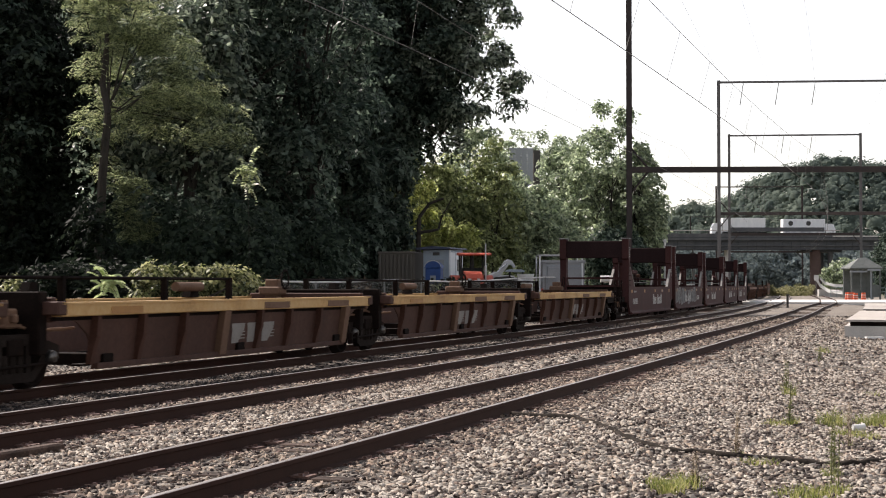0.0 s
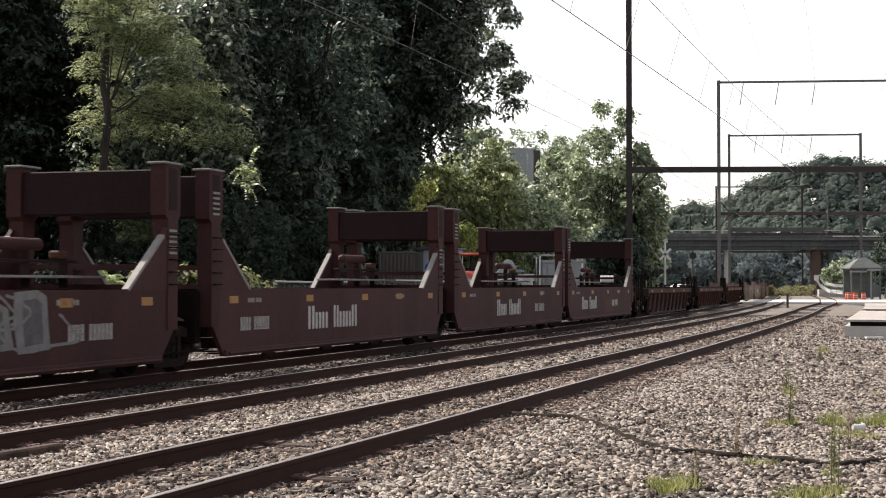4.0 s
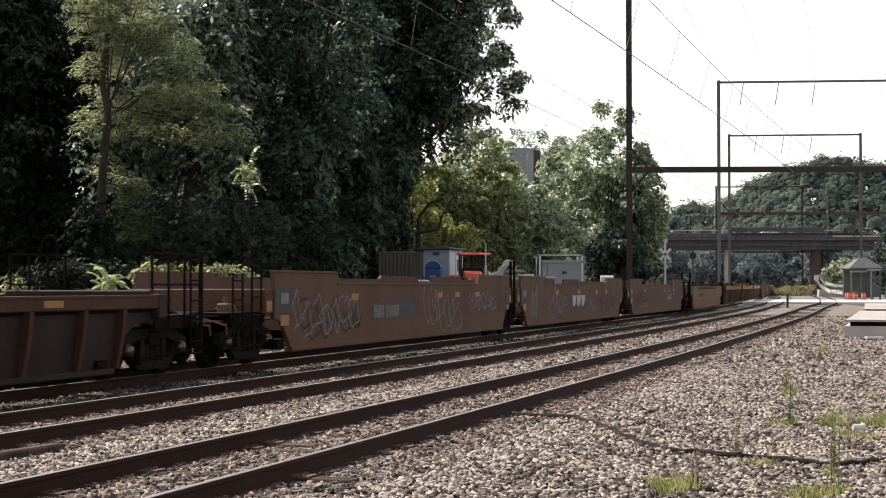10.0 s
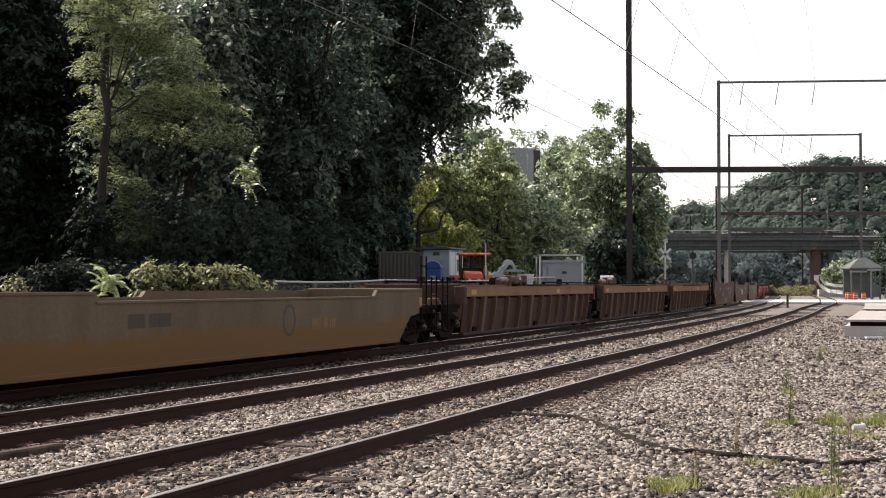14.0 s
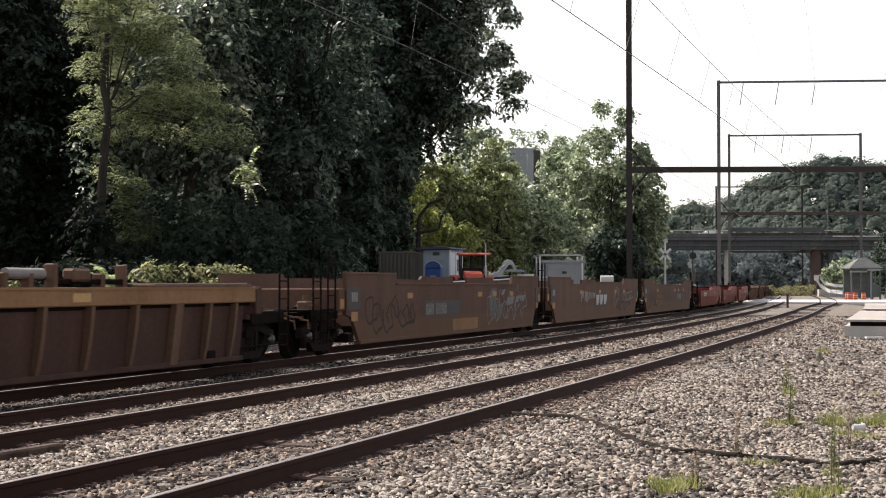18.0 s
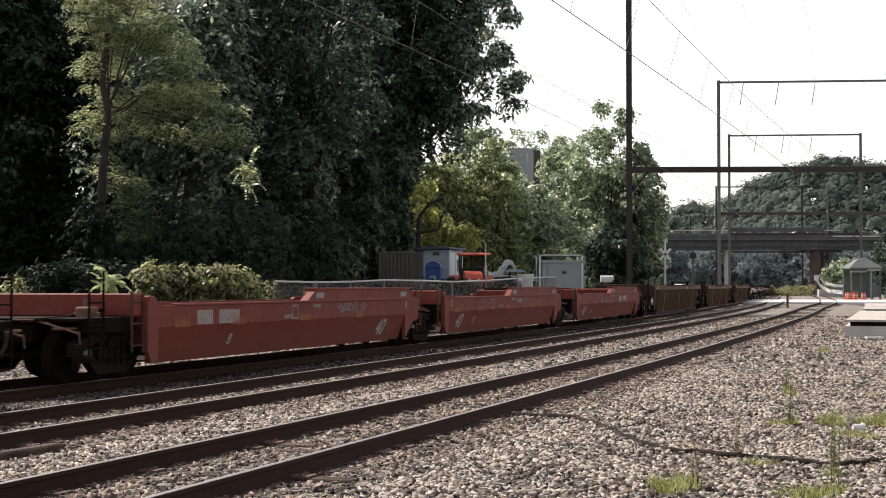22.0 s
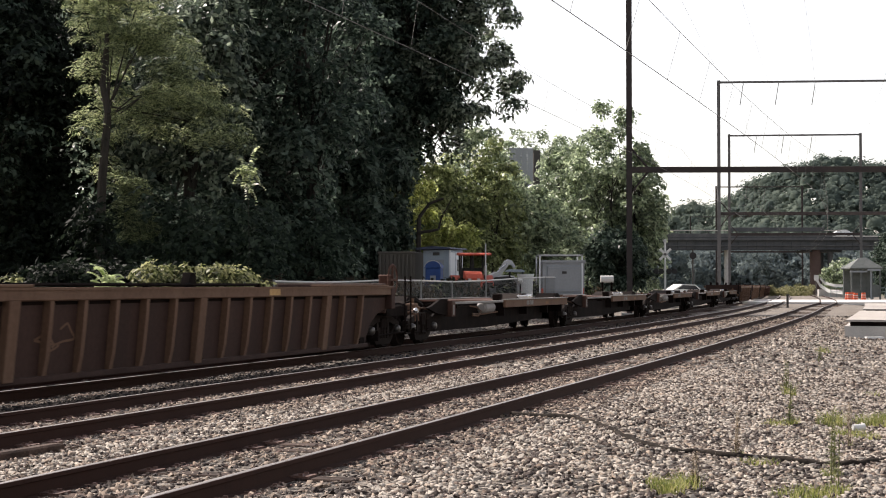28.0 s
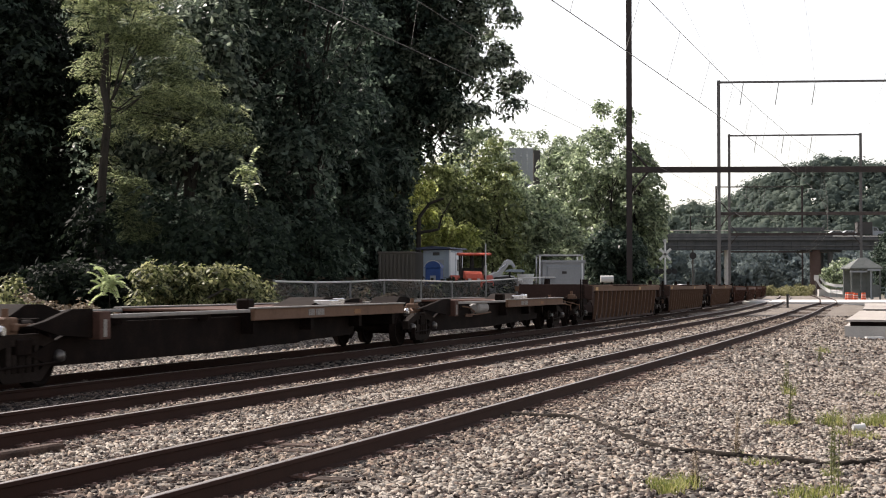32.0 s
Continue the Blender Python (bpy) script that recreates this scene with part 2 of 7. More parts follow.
M["brown_brush"] = material("brown_brush", [(.03, .022, .016), (.07, .052, .036), (.12, .092, .064)], .9, scale=2, fine=20, bump=0, vary=-.4, leaf=.2, spec=.05)
M["mesh_wire"] = material("galvanised_wire", [(.176, .176, .1705), (.231, .231, .22)], .5, .5, bump=0)
M["hose"] = material("tube_black", [(.012, .01, .009), (.03, .025, .021), (.06, .05, .042)], 1.0, scale=5, fine=40, bump=.3, spec=.05)
M["dull_white"] = material("dull_white", [(.55, .55, .53), (.7, .7, .68)], .7, scale=2, fine=20, bump=.05)
M["dark_plate"] = material("dark_name_plate", [(.04, .036, .034), (.06, .055, .05)], .75, scale=4, fine=30, bump=0)

# ---- mesh helpers ----


class Shape:
    """Collects verts and faces of one part."""

    def __init__(self):
        self.v, self.f = [], []

    def add(self, verts, faces):
        k = len(self.v)
        self.v += [tuple(p) for p in verts]
        self.f += [tuple(i + k for i in q) for q in faces]
        return self

    def box(self, x0, x1, y0, y1, z0, z1, c=0.0):
        if not c:
            return self.prism([(x0, z0), (x1, z0), (x1, z1), (x0, z1)], y0, y1)
        lo, hi = (x0, y0, z0), (x1, y1, z1)
        v, idx = [], {}
        for i in range(8):
            s = [(i >> a) & 1 for a in range(3)]
            for a in range(3):
                p = [(hi[b] if s[b] else lo[b]) + (0 if b == a else (-c if s[b] else c)) for b in range(3)]
                idx[i, a] = len(v)
                v.append(p)
        f = []
        for a in range(3):
            b, d = (a + 1) % 3, (a + 2) % 3
            for s in (0, 1):
                q = [(s << a) | (u << b) | (w << d) for u, w in ((0, 0), (1, 0), (1, 1), (0, 1))]
                f.append([idx[i, a] for i in q])
            for u in (0, 1):
                for w in (0, 1):
                    i = (u << b) | (w << d)
                    j = i | (1 << a)
                    f.append([idx[i, b], idx[i, d], idx[j, d], idx[j, b]])
        for i in range(8):
            f.append([idx[i, 0], idx[i, 1], idx[i, 2]])
        return self.add(v, f)

    def prism(self, outline, y0, y1):
        """An outline in x and z, drawn out along y."""
        n = len(outline)
        v = [(x, y0, z) for x, z in outline] + [(x, y1, z) for x, z in outline]
        f = [list(range(n))[::-1], list(range(n, 2 * n))] + [[i, (i + 1) % n, n + (i + 1) % n, n + i] for i in range(n)]
        return self.add(v, f)

    def across(self, outline, x0, x1):
        """An outline in y and z, drawn out along x."""
        n = len(outline)
        v = [(x0, y, z) for y, z in outline] + [(x1, y, z) for y, z in outline]
        f = [list(range(n)), list(range(n, 2 * n))[::-1]] + [[i, n + i, n + (i + 1) % n, (i + 1) % n] for i in range(n)]
        return self.add(v, f)

    def upright(self, outline, z0, z1):
        n = len(outline)
        v = [(x, y, z0) for x, y in outline] + [(x, y, z1) for x, y in outline]
        f = [list(range(n))[::-1], list(range(n, 2 * n))] + [[i, (i + 1) % n, n + (i + 1) % n, n + i] for i in range(n)]
        return self.add(v, f)

    def rod(self, a, b, r, n=8, r2=None):
        a, b = Vector(a), Vector(b)
        q = (b - a).to_track_quat("Z", "Y")
        r2 = r if r2 is None else r2
        v = [a + q @ Vector((r * math.cos(6.2832 * i / n), r * math.sin(6.2832 * i / n), 0)) for i in range(n)]
        v += [b + q @ Vector((r2 * math.cos(6.2832 * i / n), r2 * math.sin(6.2832 * i / n), 0)) for i in range(n)]
        f = [[i, (i + 1) % n, n + (i + 1) % n, n + i] for i in range(n)] + [list(range(n))[::-1], list(range(n, 2 * n))]
        return self.add(v, f)

    def pipe(self, points, r, n=6):
        """One bent tube through all the points."""
        pts = [Vector(p) for p in points]
        v, f = [], []
        for i, p in enumerate(pts):
            way = (pts[min(i + 1, len(pts) - 1)] - pts[max(i - 1, 0)]).normalized()
            side = way.cross(Vector((0, 0, 1)) if abs(way.z) < .9 else Vector((1, 0, 0))).normalized()
            up = side.cross(way)
            v += [p + (side * math.cos(6.2832 * k / n) + up * math.sin(6.2832 * k / n)) * r for k in range(n)]
        for i in range(len(pts) - 1):
            f += [[i * n + k, i * n + (k + 1) % n, (i + 1) * n + (k + 1) % n, (i + 1) * n + k] for k in range(n)]
        f += [list(range(n))[::-1], list(range((len(pts) - 1) * n, len(pts) * n))]
        return self.add(v, f)

    def lathe(self, profile, centre, n=24):
        """A profile of (radius, offset), turned round an axle along y."""
        cx, cy, cz = centre
        k = len(profile)
        v = [(cx + r * math.cos(6.2832 * i / n), cy + o, cz + r * math.sin(6.2832 * i / n)) for i in range(n) for r, o in profile]
        f = [[i * k + j, ((i + 1) % n) * k + j, ((i + 1) % n) * k + j + 1, i * k + j + 1] for i in range(n) for j in range(k - 1)]
        return self.add(v, f)

    def mesh(self, name, smooth=False):
        me = bpy.data.meshes.new(name)
        me.from_pydata(self.v, [], self.f)
        bm = bmesh.new()
        bm.from_mesh(me)
        bmesh.ops.recalc_face_normals(bm, faces=bm.faces)
        bm.to_mesh(me)
        bm.free()
        if smooth:
            me.polygons.foreach_set("use_smooth", [True] * len(me.polygons))
        return me


def part(name, shape, mat, parent=None, label="", smooth=False):
    me = shape if isinstance(shape, bpy.types.Mesh) else shape.mesh(name, smooth)
    if not me.materials:
        me.materials.append(M[mat] if isinstance(mat, str) else mat)
    ob = new(name, me)
    ob.parent = parent
    if label:
        ob["label"] = label
    return ob


def thing(name, label, category, group="", kind="", at=None):
    ob = tagged(new(name), label, category, group, kind)
    if at is not None:
        ob.matrix_basis = at
    return ob


def solo(name, shape, mat, label, category, group="", kind="", at=None, smooth=False):
    ob = tagged(part(name, shape, mat, None, label, smooth), label, category, group, kind)
    if at is not None:
        ob.matrix_basis = at
    return ob


def raw_mesh(name, verts, faces, mat, smooth=False):
    """A mesh from arrays; faces all of one size."""
    me = bpy.data.meshes.new(name)
    verts, faces = np.asarray(verts, dtype=np.float32), np.asarray(faces, dtype=np.int32)
    k = faces.shape[1]
    me.vertices.add(len(verts))
    me.vertices.foreach_set("co", verts.ravel())
    me.loops.add(faces.size)
    me.loops.foreach_set("vertex_index", faces.ravel())
    me.polygons.add(len(faces))
    me.polygons.foreach_set("loop_start", np.arange(0, faces.size, k, dtype=np.int32))
    me.update(calc_edges=True)
    me.validate()
    me.materials.append(M[mat])
    if smooth:
        me.polygons.foreach_set("use_smooth", [True] * len(faces))
    return me


# ---- the line of the railway: distance s along it, offset u to its left ----
KNOTS = [-30, 30, 80, 120, 150, 200, 420]
BENDS = [.0008976, .0003717, .0007888, .0002295, .000374, .0003004, .0003004]
S_ALL = np.arange(-760.0, 960.0, 1.0)
bend = np.interp(S_ALL, KNOTS, BENDS)
TH = np.concatenate([[0], np.cumsum((bend[1:] + bend[:-1]) / 2)])
TH += 1.26673 - np.interp(0, S_ALL, TH)
LX = np.concatenate([[0], np.cumsum((np.cos(TH[1:]) + np.cos(TH[:-1])) / 2)])
LY = np.concatenate([[0], np.cumsum((np.sin(TH[1:]) + np.sin(TH[:-1])) / 2)])
LX -= np.interp(0, S_ALL, LX)
LY += 20.02839 - np.interp(0, S_ALL, LY)
U_A, U_B, U_C = 0.0, 3.702, 7.279


def along(s, u=0.0):
    """Place x, y and heading at distance s, u metres to the left of the nearest track's centre."""
    th = np.interp(s, S_ALL, TH)
    return np.interp(s, S_ALL, LX) - u * np.sin(th), np.interp(s, S_ALL, LY) + u * np.cos(th), th


def spread(s):
    """The nearest track swings out a little before the level crossing."""
    k = np.clip((np.asarray(s, dtype=float) - 85) / 50, 0, 1)
    return -1.1 * k * k * (3 - 2 * k)


def line_uv(x, y):
    """Distance along and offset from the line, for arrays of places."""
    x, y = np.asarray(x, dtype=float).ravel(), np.asarray(y, dtype=float).ravel()
    s_out, u_out = np.empty(len(x)), np.empty(len(x))
    for i in range(0, len(x), 4000):
        dx, dy = x[i:i + 4000, None] - LX[None], y[i:i + 4000, None] - LY[None]
        j = np.argmin(dx * dx + dy * dy, axis=1)
        k = np.arange(len(j))
        ax, ay = dx[k, j], dy[k, j]
        s_out[i:i + 4000] = S_ALL[j] + ax * np.cos(TH[j]) + ay * np.sin(TH[j])
        u_out[i:i + 4000] = -ax * np.sin(TH[j]) + ay * np.cos(TH[j])
    return s_out, u_out


BED = -0.165
U_KEYS = [-400, -60, -14, -5, -2.4, 9.6, 11.3, 12.2, 14.5, 22, 60, 120, 400]
Z_KEYS = [-0.6, -0.6, -0.42, -0.34, BED, BED, -0.42, -0.12, 0.25, 0.6, 0.9, 1.2, 2.0]


def ground_z(x, y):
    x, y = np.asarray(x, dtype=float), np.asarray(y, dtype=float)
    s, u = line_uv(x, y)
    z = np.interp(u, U_KEYS, Z_KEYS)
    rough = np.where((u > -2.4) & (u < 9.6), 0.012, 0.05)
    z = z + rough * (np.sin(x.ravel() * 1.7 + 1.3 * np.sin(y.ravel() * .9)) + np.sin(y.ravel() * 2.3 + x.ravel() * .6)) * .5
    return z, s, u


def gz(x, y):
    return float(ground_z([x], [y])[0][0])

# ---- ground ----


def build_ground():
    """One sheet to the horizon: ballast bed, dirt and weeds beside it."""
    xs = np.unique(np.concatenate([np.arange(-40, 60, .5), np.geomspace(60, 3500, 40), -np.geomspace(40, 3500, 40)]))
    ys = np.unique(np.concatenate([np.arange(-20, 10, 2), np.arange(10, 40, .4), np.geomspace(40, 4000, 150), -np.geomspace(20, 1500, 15)]))
    gx, gy = np.meshgrid(xs, ys)
    z, s, u = ground_z(gx, gy)
    r = np.hypot(gx, gy).ravel()
    z = np.where(r > 700, np.minimum(z, 0.0), z)
    v = np.stack([gx.ravel(), gy.ravel(), z], 1)
    nx, ny = len(xs), len(ys)
    i = (np.arange(ny - 1)[:, None] * nx + np.arange(nx - 1)[None]).ravel()
    f = np.stack([i, i + 1, i + nx + 1, i + nx], 1)
    me = raw_mesh("ground", v, f, "ballast", True)
    me.materials.append(M["dirt"])
    me.materials.append(M["far_ballast"])
    um, sm = u[f].mean(1), s[f].mean(1)
    me.polygons.foreach_set("material_index", np.where((um > 17) | (um < -13 - 4 * np.sin(sm * .13)) | (sm < -250) | (sm > 500), 1, np.where(v[f][:, :, 1].mean(1) > 83, 2, 0)).astype(np.int32))
    tagged(new("ground", me), "coarse grey and tan ballast with dirt and weeds beyond", "ground", kind="structure")


build_ground()


def stones(name, n, box, size, keep, seed, mat="stone", low=-16, high=15.5, track=False):
    """Loose ballast stones as squashed, chipped lumps."""
    rng = np.random.default_rng(seed)
    x, y = rng.uniform(box[0], box[1], n), rng.uniform(box[2], box[3], n)
    k = keep(x, y)
    x, y = x[k], y[k]
    z, s, u = ground_z(x, y)
    on = (np.abs(u) < 1.5) | (np.abs(u - U_B) < 1.5) | (np.abs(u - U_C) < 1.5)
    k = (u > low) & (u < high) & (on == track) & ~((np.abs(np.abs(u) - .7175) < .09) | (np.abs(np.abs(u - U_B) - .7175) < .09) | (np.abs(np.abs(u - U_C) - .7175) < .09))
    # Stones in the band of the train's shadow get the darkened colour
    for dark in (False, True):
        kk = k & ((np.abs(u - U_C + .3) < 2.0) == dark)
        chips(name, x[kk], y[kk], z[kk], size, rng, "shadowed_oily_stone" if dark else mat)


def chips(name, x, y, z, size, rng, mat):
    """Flat, three- and four-sided chips, tilted every way."""
    n = len(x)
    a0 = rng.uniform(0, 6.28, (n, 1)) + np.array([[0, 1.9, 4.1]]) + rng.normal(0, .35, (n, 3))
    ring = np.stack([np.cos(a0) * 1.15, np.sin(a0) * .8, np.zeros((n, 3))], 2) * rng.uniform(.75, 1.25, (n, 3, 1))
    thick = rng.uniform(.16, .46, (n, 1, 1)) * np.array([0, 0, 1.0])
    v = np.concatenate([ring - thick, ring * rng.uniform(.6, 1.0, (n, 1, 1)) + thick + rng.normal(0, .1, (n, 3, 3))], 1)
    tri = np.array([(3, 4, 5), (0, 1, 4), (0, 4, 3), (1, 2, 5), (1, 5, 4), (2, 0, 3), (2, 3, 5)])
    v *= (size * rng.uniform(.62, 1.2, n) ** 1.8)[:, None, None]
    a, t, q = rng.uniform(0, 6.28, n), rng.normal(0, .42, n), rng.normal(0, .3, n)
    X, Y, Z = v[..., 0], v[..., 1], v[..., 2]
    Y, Z = Y * np.cos(t)[:, None] - Z * np.sin(t)[:, None], Y * np.sin(t)[:, None] + Z * np.cos(t)[:, None]
    X, Z = X * np.cos(q)[:, None] - Z * np.sin(q)[:, None], X * np.sin(q)[:, None] + Z * np.cos(q)[:, None]
    X, Y = X * np.cos(a)[:, None] - Y * np.sin(a)[:, None], X * np.sin(a)[:, None] + Y * np.cos(a)[:, None]
    v = np.stack([X + x[:, None], Y + y[:, None], Z + (z + rng.uniform(-size * .15, size * .35, n))[:, None]], 2).reshape(-1, 3)
    f = (tri[None] + 6 * np.arange(n)[:, None, None]).reshape(-1, 3)
    me = raw_mesh(name, v, f, mat)
    tagged(new(name, me), "loose angular grey, tan and pinkish ballast stones" if mat != "shadowed_oily_stone" else "oil-fouled ballast stones with the train shadow put into their colour", "ballast", kind="stuff")


def in_view(x, y, near, far):
    return (y > near) & (y < far) & (np.abs(x) < y * .29 + 1)


stones("ballast_stones", 165000, (-9, 10, 12, 31), .034, lambda x, y: in_view(x, y, 12, 31), 1)
stones("ballast_stones", 100000, (-12, 24, 31, 85), .052, lambda x, y: in_view(x, y, 31, 85), 2)
stones("track_stones", 85000, (-9, 10, 12, 31), .032, lambda x, y: in_view(x, y, 12, 31), 3, "track_stone", track=True)
stones("track_stones", 60000, (-12, 24, 31, 85), .048, lambda x, y: in_view(x, y, 31, 85), 4, "track_stone", track=True)

# ---- tracks ----
RAIL = [(-.075, -.172), (.075, -.172), (.075, -.160), (.012, -.140), (.010, -.045), (.036, -.034), (.036, -.002), (-.036, -.002), (-.036, -.034), (-.010, -.045), (-.012, -.140), (-.075, -.160)]


def sweep(outline, offset, s0, s1, step, drift=None):
    ss = np.arange(s0, s1 + .01, step)
    x, y, th = along(ss, 0)
    off = offset + (drift(ss) if drift else 0 * ss)
    sh = Shape()
    n = len(outline)
    v = [(x[i] - (off[i] + a) * math.sin(th[i]), y[i] + (off[i] + a) * math.cos(th[i]), z) for i in range(len(ss)) for a, z in outline]
    f = [[i * n + j, (i + 1) * n + j, (i + 1) * n + (j + 1) % n, i * n + (j + 1) % n] for i in range(len(ss) - 1) for j in range(n)]
    f += [list(range(n)), list(range((len(ss) - 1) * n, len(ss) * n))[::-1]]
    return sh.add(v, f)


def build_track(name, u, drift, label):
    t = thing(name, label, "railway track", kind="structure")
    for side in (-.7175, .7175):
        part("rail", sweep(RAIL, u + side, -60, 420, 3, drift), "rail_steel", t, "rust-brown steel rail")
        part("rail_head", sweep([(-.028, -.003), (.028, -.003), (.028, .0), (.016, .0025), (-.016, .0025), (-.028, .0)], u + side, -60, 420, 3, drift), "rail_head", t, "polished top of the rail")
    tie = Shape().box(-.115, .115, -1.3, 1.3, -.18, 0, .012).mesh("tie")
    fixing = Shape().box(-.10, .10, -.19, .19, 0, .018)
    for a, b in ((-.06, -.105), (.055, -.11), (.05, .105), (-.05, .115)):
        fixing.box(a - .012, a + .012, b - .018, b + .018, .015, .038)
    fixing = fixing.mesh("tie_plate")
    rest = Shape()
    rng = random.Random(int(u * 10))
    s = -14.0
    while s < 125:
        x, y, th = along(s, u + (float(drift(s)) if drift else 0))
        z = BED + rng.uniform(-.03, .016)
        m = Matrix.Translation((x, y, z)) @ pose(0, 0, 0, 0, 0, math.degrees(th) + rng.uniform(-1, 1))
        if s < 42:
            ob = part("tie", tie, "tie", t)
            ob.matrix_basis = m
            if u < 5:
                for side in (-.7175, .7175):
                    part("tie_plate", fixing, "tie_plate", t, "rusty plate with spike heads").matrix_basis = m @ pose(0, side, .001)
        else:
            rest.add([m @ Vector(p) for p in ((-.115, -1.3, 0), (.115, -1.3, 0), (.115, 1.3, 0), (-.115, 1.3, 0), (-.115, -1.3, -.1), (.115, -1.3, -.1), (.115, 1.3, -.1), (-.115, 1.3, -.1))],
                     [(0, 1, 2, 3), (4, 7, 6, 5), (0, 4, 5, 1), (1, 5, 6, 2), (2, 6, 7, 3), (3, 7, 4, 0)])
        s += .53
    r = part("ties", rest, "tie", t)
    r["kind"] = "stuff"
    return t


build_track("track_1", U_A, spread, "nearest of three tracks, rusty rails on weathered ties")
build_track("track_2", U_B, None, "middle track with rusty rails in grey ballast")
build_track("track_3", U_C, None, "far track that carries the freight train")

# ---- the train ----
SPEED = 17.651
TRAIN = []                            # (thing, distance of its middle at 0 s)


def wheel_mesh():
    return Shape().lathe([(.06, -.09), (.16, -.09), (.17, -.03), (.36, -.02), (.37, -.065), (.43, -.065), (.435, .05), (.47, .06), (.47, .085), (.36, .085), (.35, .03), (.17, .02), (.16, .06), (.06, .06)], (0, 0, 0), 22).mesh("wheel", True)


def side_frame_mesh():
    sh = Shape()
    top = [(-1.15, .42), (-1.15, .62), (-.45, .80), (.45, .80), (1.15, .62), (1.15, .42), (.95, .42), (.95, .50), (.42, .64), (-.42, .64), (-.95, .50), (-.95, .42)]
    low = [(-.95, .50), (-.78, .56), (-.42, .26), (.42, .26), (.78, .56), (.95, .50), (.48, .13), (-.48, .13)]
    for y0, y1 in ((-.07, .07),):
        sh.prism(top, y0, y1)
        sh.prism(low, y0, y1)
        sh.prism([(-.42, .26), (-.30, .26), (-.30, .66), (-.42, .66)], y0, y1)
        sh.prism([(.30, .26), (.42, .26), (.42, .66), (.30, .66)], y0, y1)
    for q in (-.19, 0, .19):
        sh.rod((q, 0, .26), (q, 0, .52), .075, 8)
    return sh.mesh("side_frame")


WHEEL, SIDE_FRAME = wheel_mesh(), side_frame_mesh()
AXLE = Shape().rod((0, -.75, 0), (0, .75, 0), .085, 10).mesh("axle")
CAP = Shape().lathe([(0, -.10), (.075, -.10), (.10, -.05), (.10, .06), (0, .06)], (0, 0, 0), 12).mesh("bearing_cap", True)
BOLSTER = Shape().box(-.2, .2, -1.12, 1.12, .50, .74, .02).mesh("bolster")


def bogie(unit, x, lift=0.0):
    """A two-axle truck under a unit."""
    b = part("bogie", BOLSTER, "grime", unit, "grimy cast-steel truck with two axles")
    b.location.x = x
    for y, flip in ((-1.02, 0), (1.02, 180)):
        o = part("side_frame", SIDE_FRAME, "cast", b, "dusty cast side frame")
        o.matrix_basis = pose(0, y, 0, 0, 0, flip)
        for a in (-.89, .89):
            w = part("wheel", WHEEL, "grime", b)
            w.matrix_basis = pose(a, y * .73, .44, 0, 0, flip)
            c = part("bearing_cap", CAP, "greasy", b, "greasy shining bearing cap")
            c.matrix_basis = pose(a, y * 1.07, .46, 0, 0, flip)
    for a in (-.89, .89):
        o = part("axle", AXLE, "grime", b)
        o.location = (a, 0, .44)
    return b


def coupler(unit, x, way):
    sh = Shape().box(x, x + way * .75, -.12, .12, .78, .96, .02) if way > 0 else Shape().box(x - .75, x, -.12, .12, .78, .96, .02)
    e = x + way * .75
    sh.upright([(e, -.2), (e + way * .28, -.16), (e + way * .30, .02), (e + way * .12, .05), (e + way * .10, .2), (e, .2)], .72, 1.0)
    return part("coupler", sh, "grime", unit, "knuckle coupler")


def ladder(unit, x, z0, z1, y=-1.36, mat="grime", wide=.42):
    sh = Shape()
    for q in (-wide / 2, wide / 2):
        sh.pipe([(x + q, y, z0), (x + q, y, z1)], .022)
    z = z0 + .1
    while z < z1:
        sh.rod((x - wide / 2, y, z), (x + wide / 2, y, z), .014)
        z += .34
    return part("ladder", sh, mat, unit, "steel end ladder")


def plate(unit, name, x0, x1, z0, z1, y, mat, label=""):
    """A thin plate or painted mark on the near side."""
    return part(name, Shape().box(x0, x1, y - .004, y, z0, z1), mat, unit, label)


def end_deck(unit, x0, x1, z=1.0, mat="grime", rails=False, low=.80):
    """The platform over a truck between the well and the coupler."""
    part("end_platform", Shape().box(x0, x1, -.42, .42, .62, low + .1, .02).box(x0, x1, -1.25, 1.25, z - .05, z, .01).box(x0 + .1, x1 - .1, -1.3, -1.2, z - .22, z), mat, unit, "grimy end platform with grating")
    if rails:
        lo, hi = min(x0, x1), max(x0, x1)
        for y in (-1.3, 1.3):
            part("handrail", Shape().rod((lo, y, 2.0), (hi, y, 2.0), .022, 6), mat, unit, "tubular handrail")
            part("handrail", Shape().rod((lo, y, 1.5), (hi, y, 1.5), .018, 6), mat, unit)
            for i in range(4):
                q = lo + (hi - lo) * i / 3
                part("rail_post", Shape().rod((q, y, z - .2), (q, y, 2.02), .024, 6), mat, unit)
        part("brake_wheel", Shape().lathe([(.28, -.02), (.31, 0), (.28, .02), (.25, 0), (.28, -.02)], ((lo + hi) / 2, 1.1, 2.05), 20), mat, unit, "round hand-brake wheel")


STEP_IRON = Shape().pipe([(-.2, 0, .78), (-.2, 0, .36), (-.18, 0, .33), (.18, 0, .33), (.2, 0, .36), (.2, 0, .78)], .018).mesh("step_iron")
CYLINDER = Shape().rod((-.34, 0, 0), (.3, 0, 0), .13, 16).rod((.3, 0, 0), (.42, 0, 0), .06, 10).box(-.3, -.24, -.15, .15, -.15, .15, .01).box(.18, .24, -.15, .15, -.15, .15, .01).mesh("brake_cylinder")
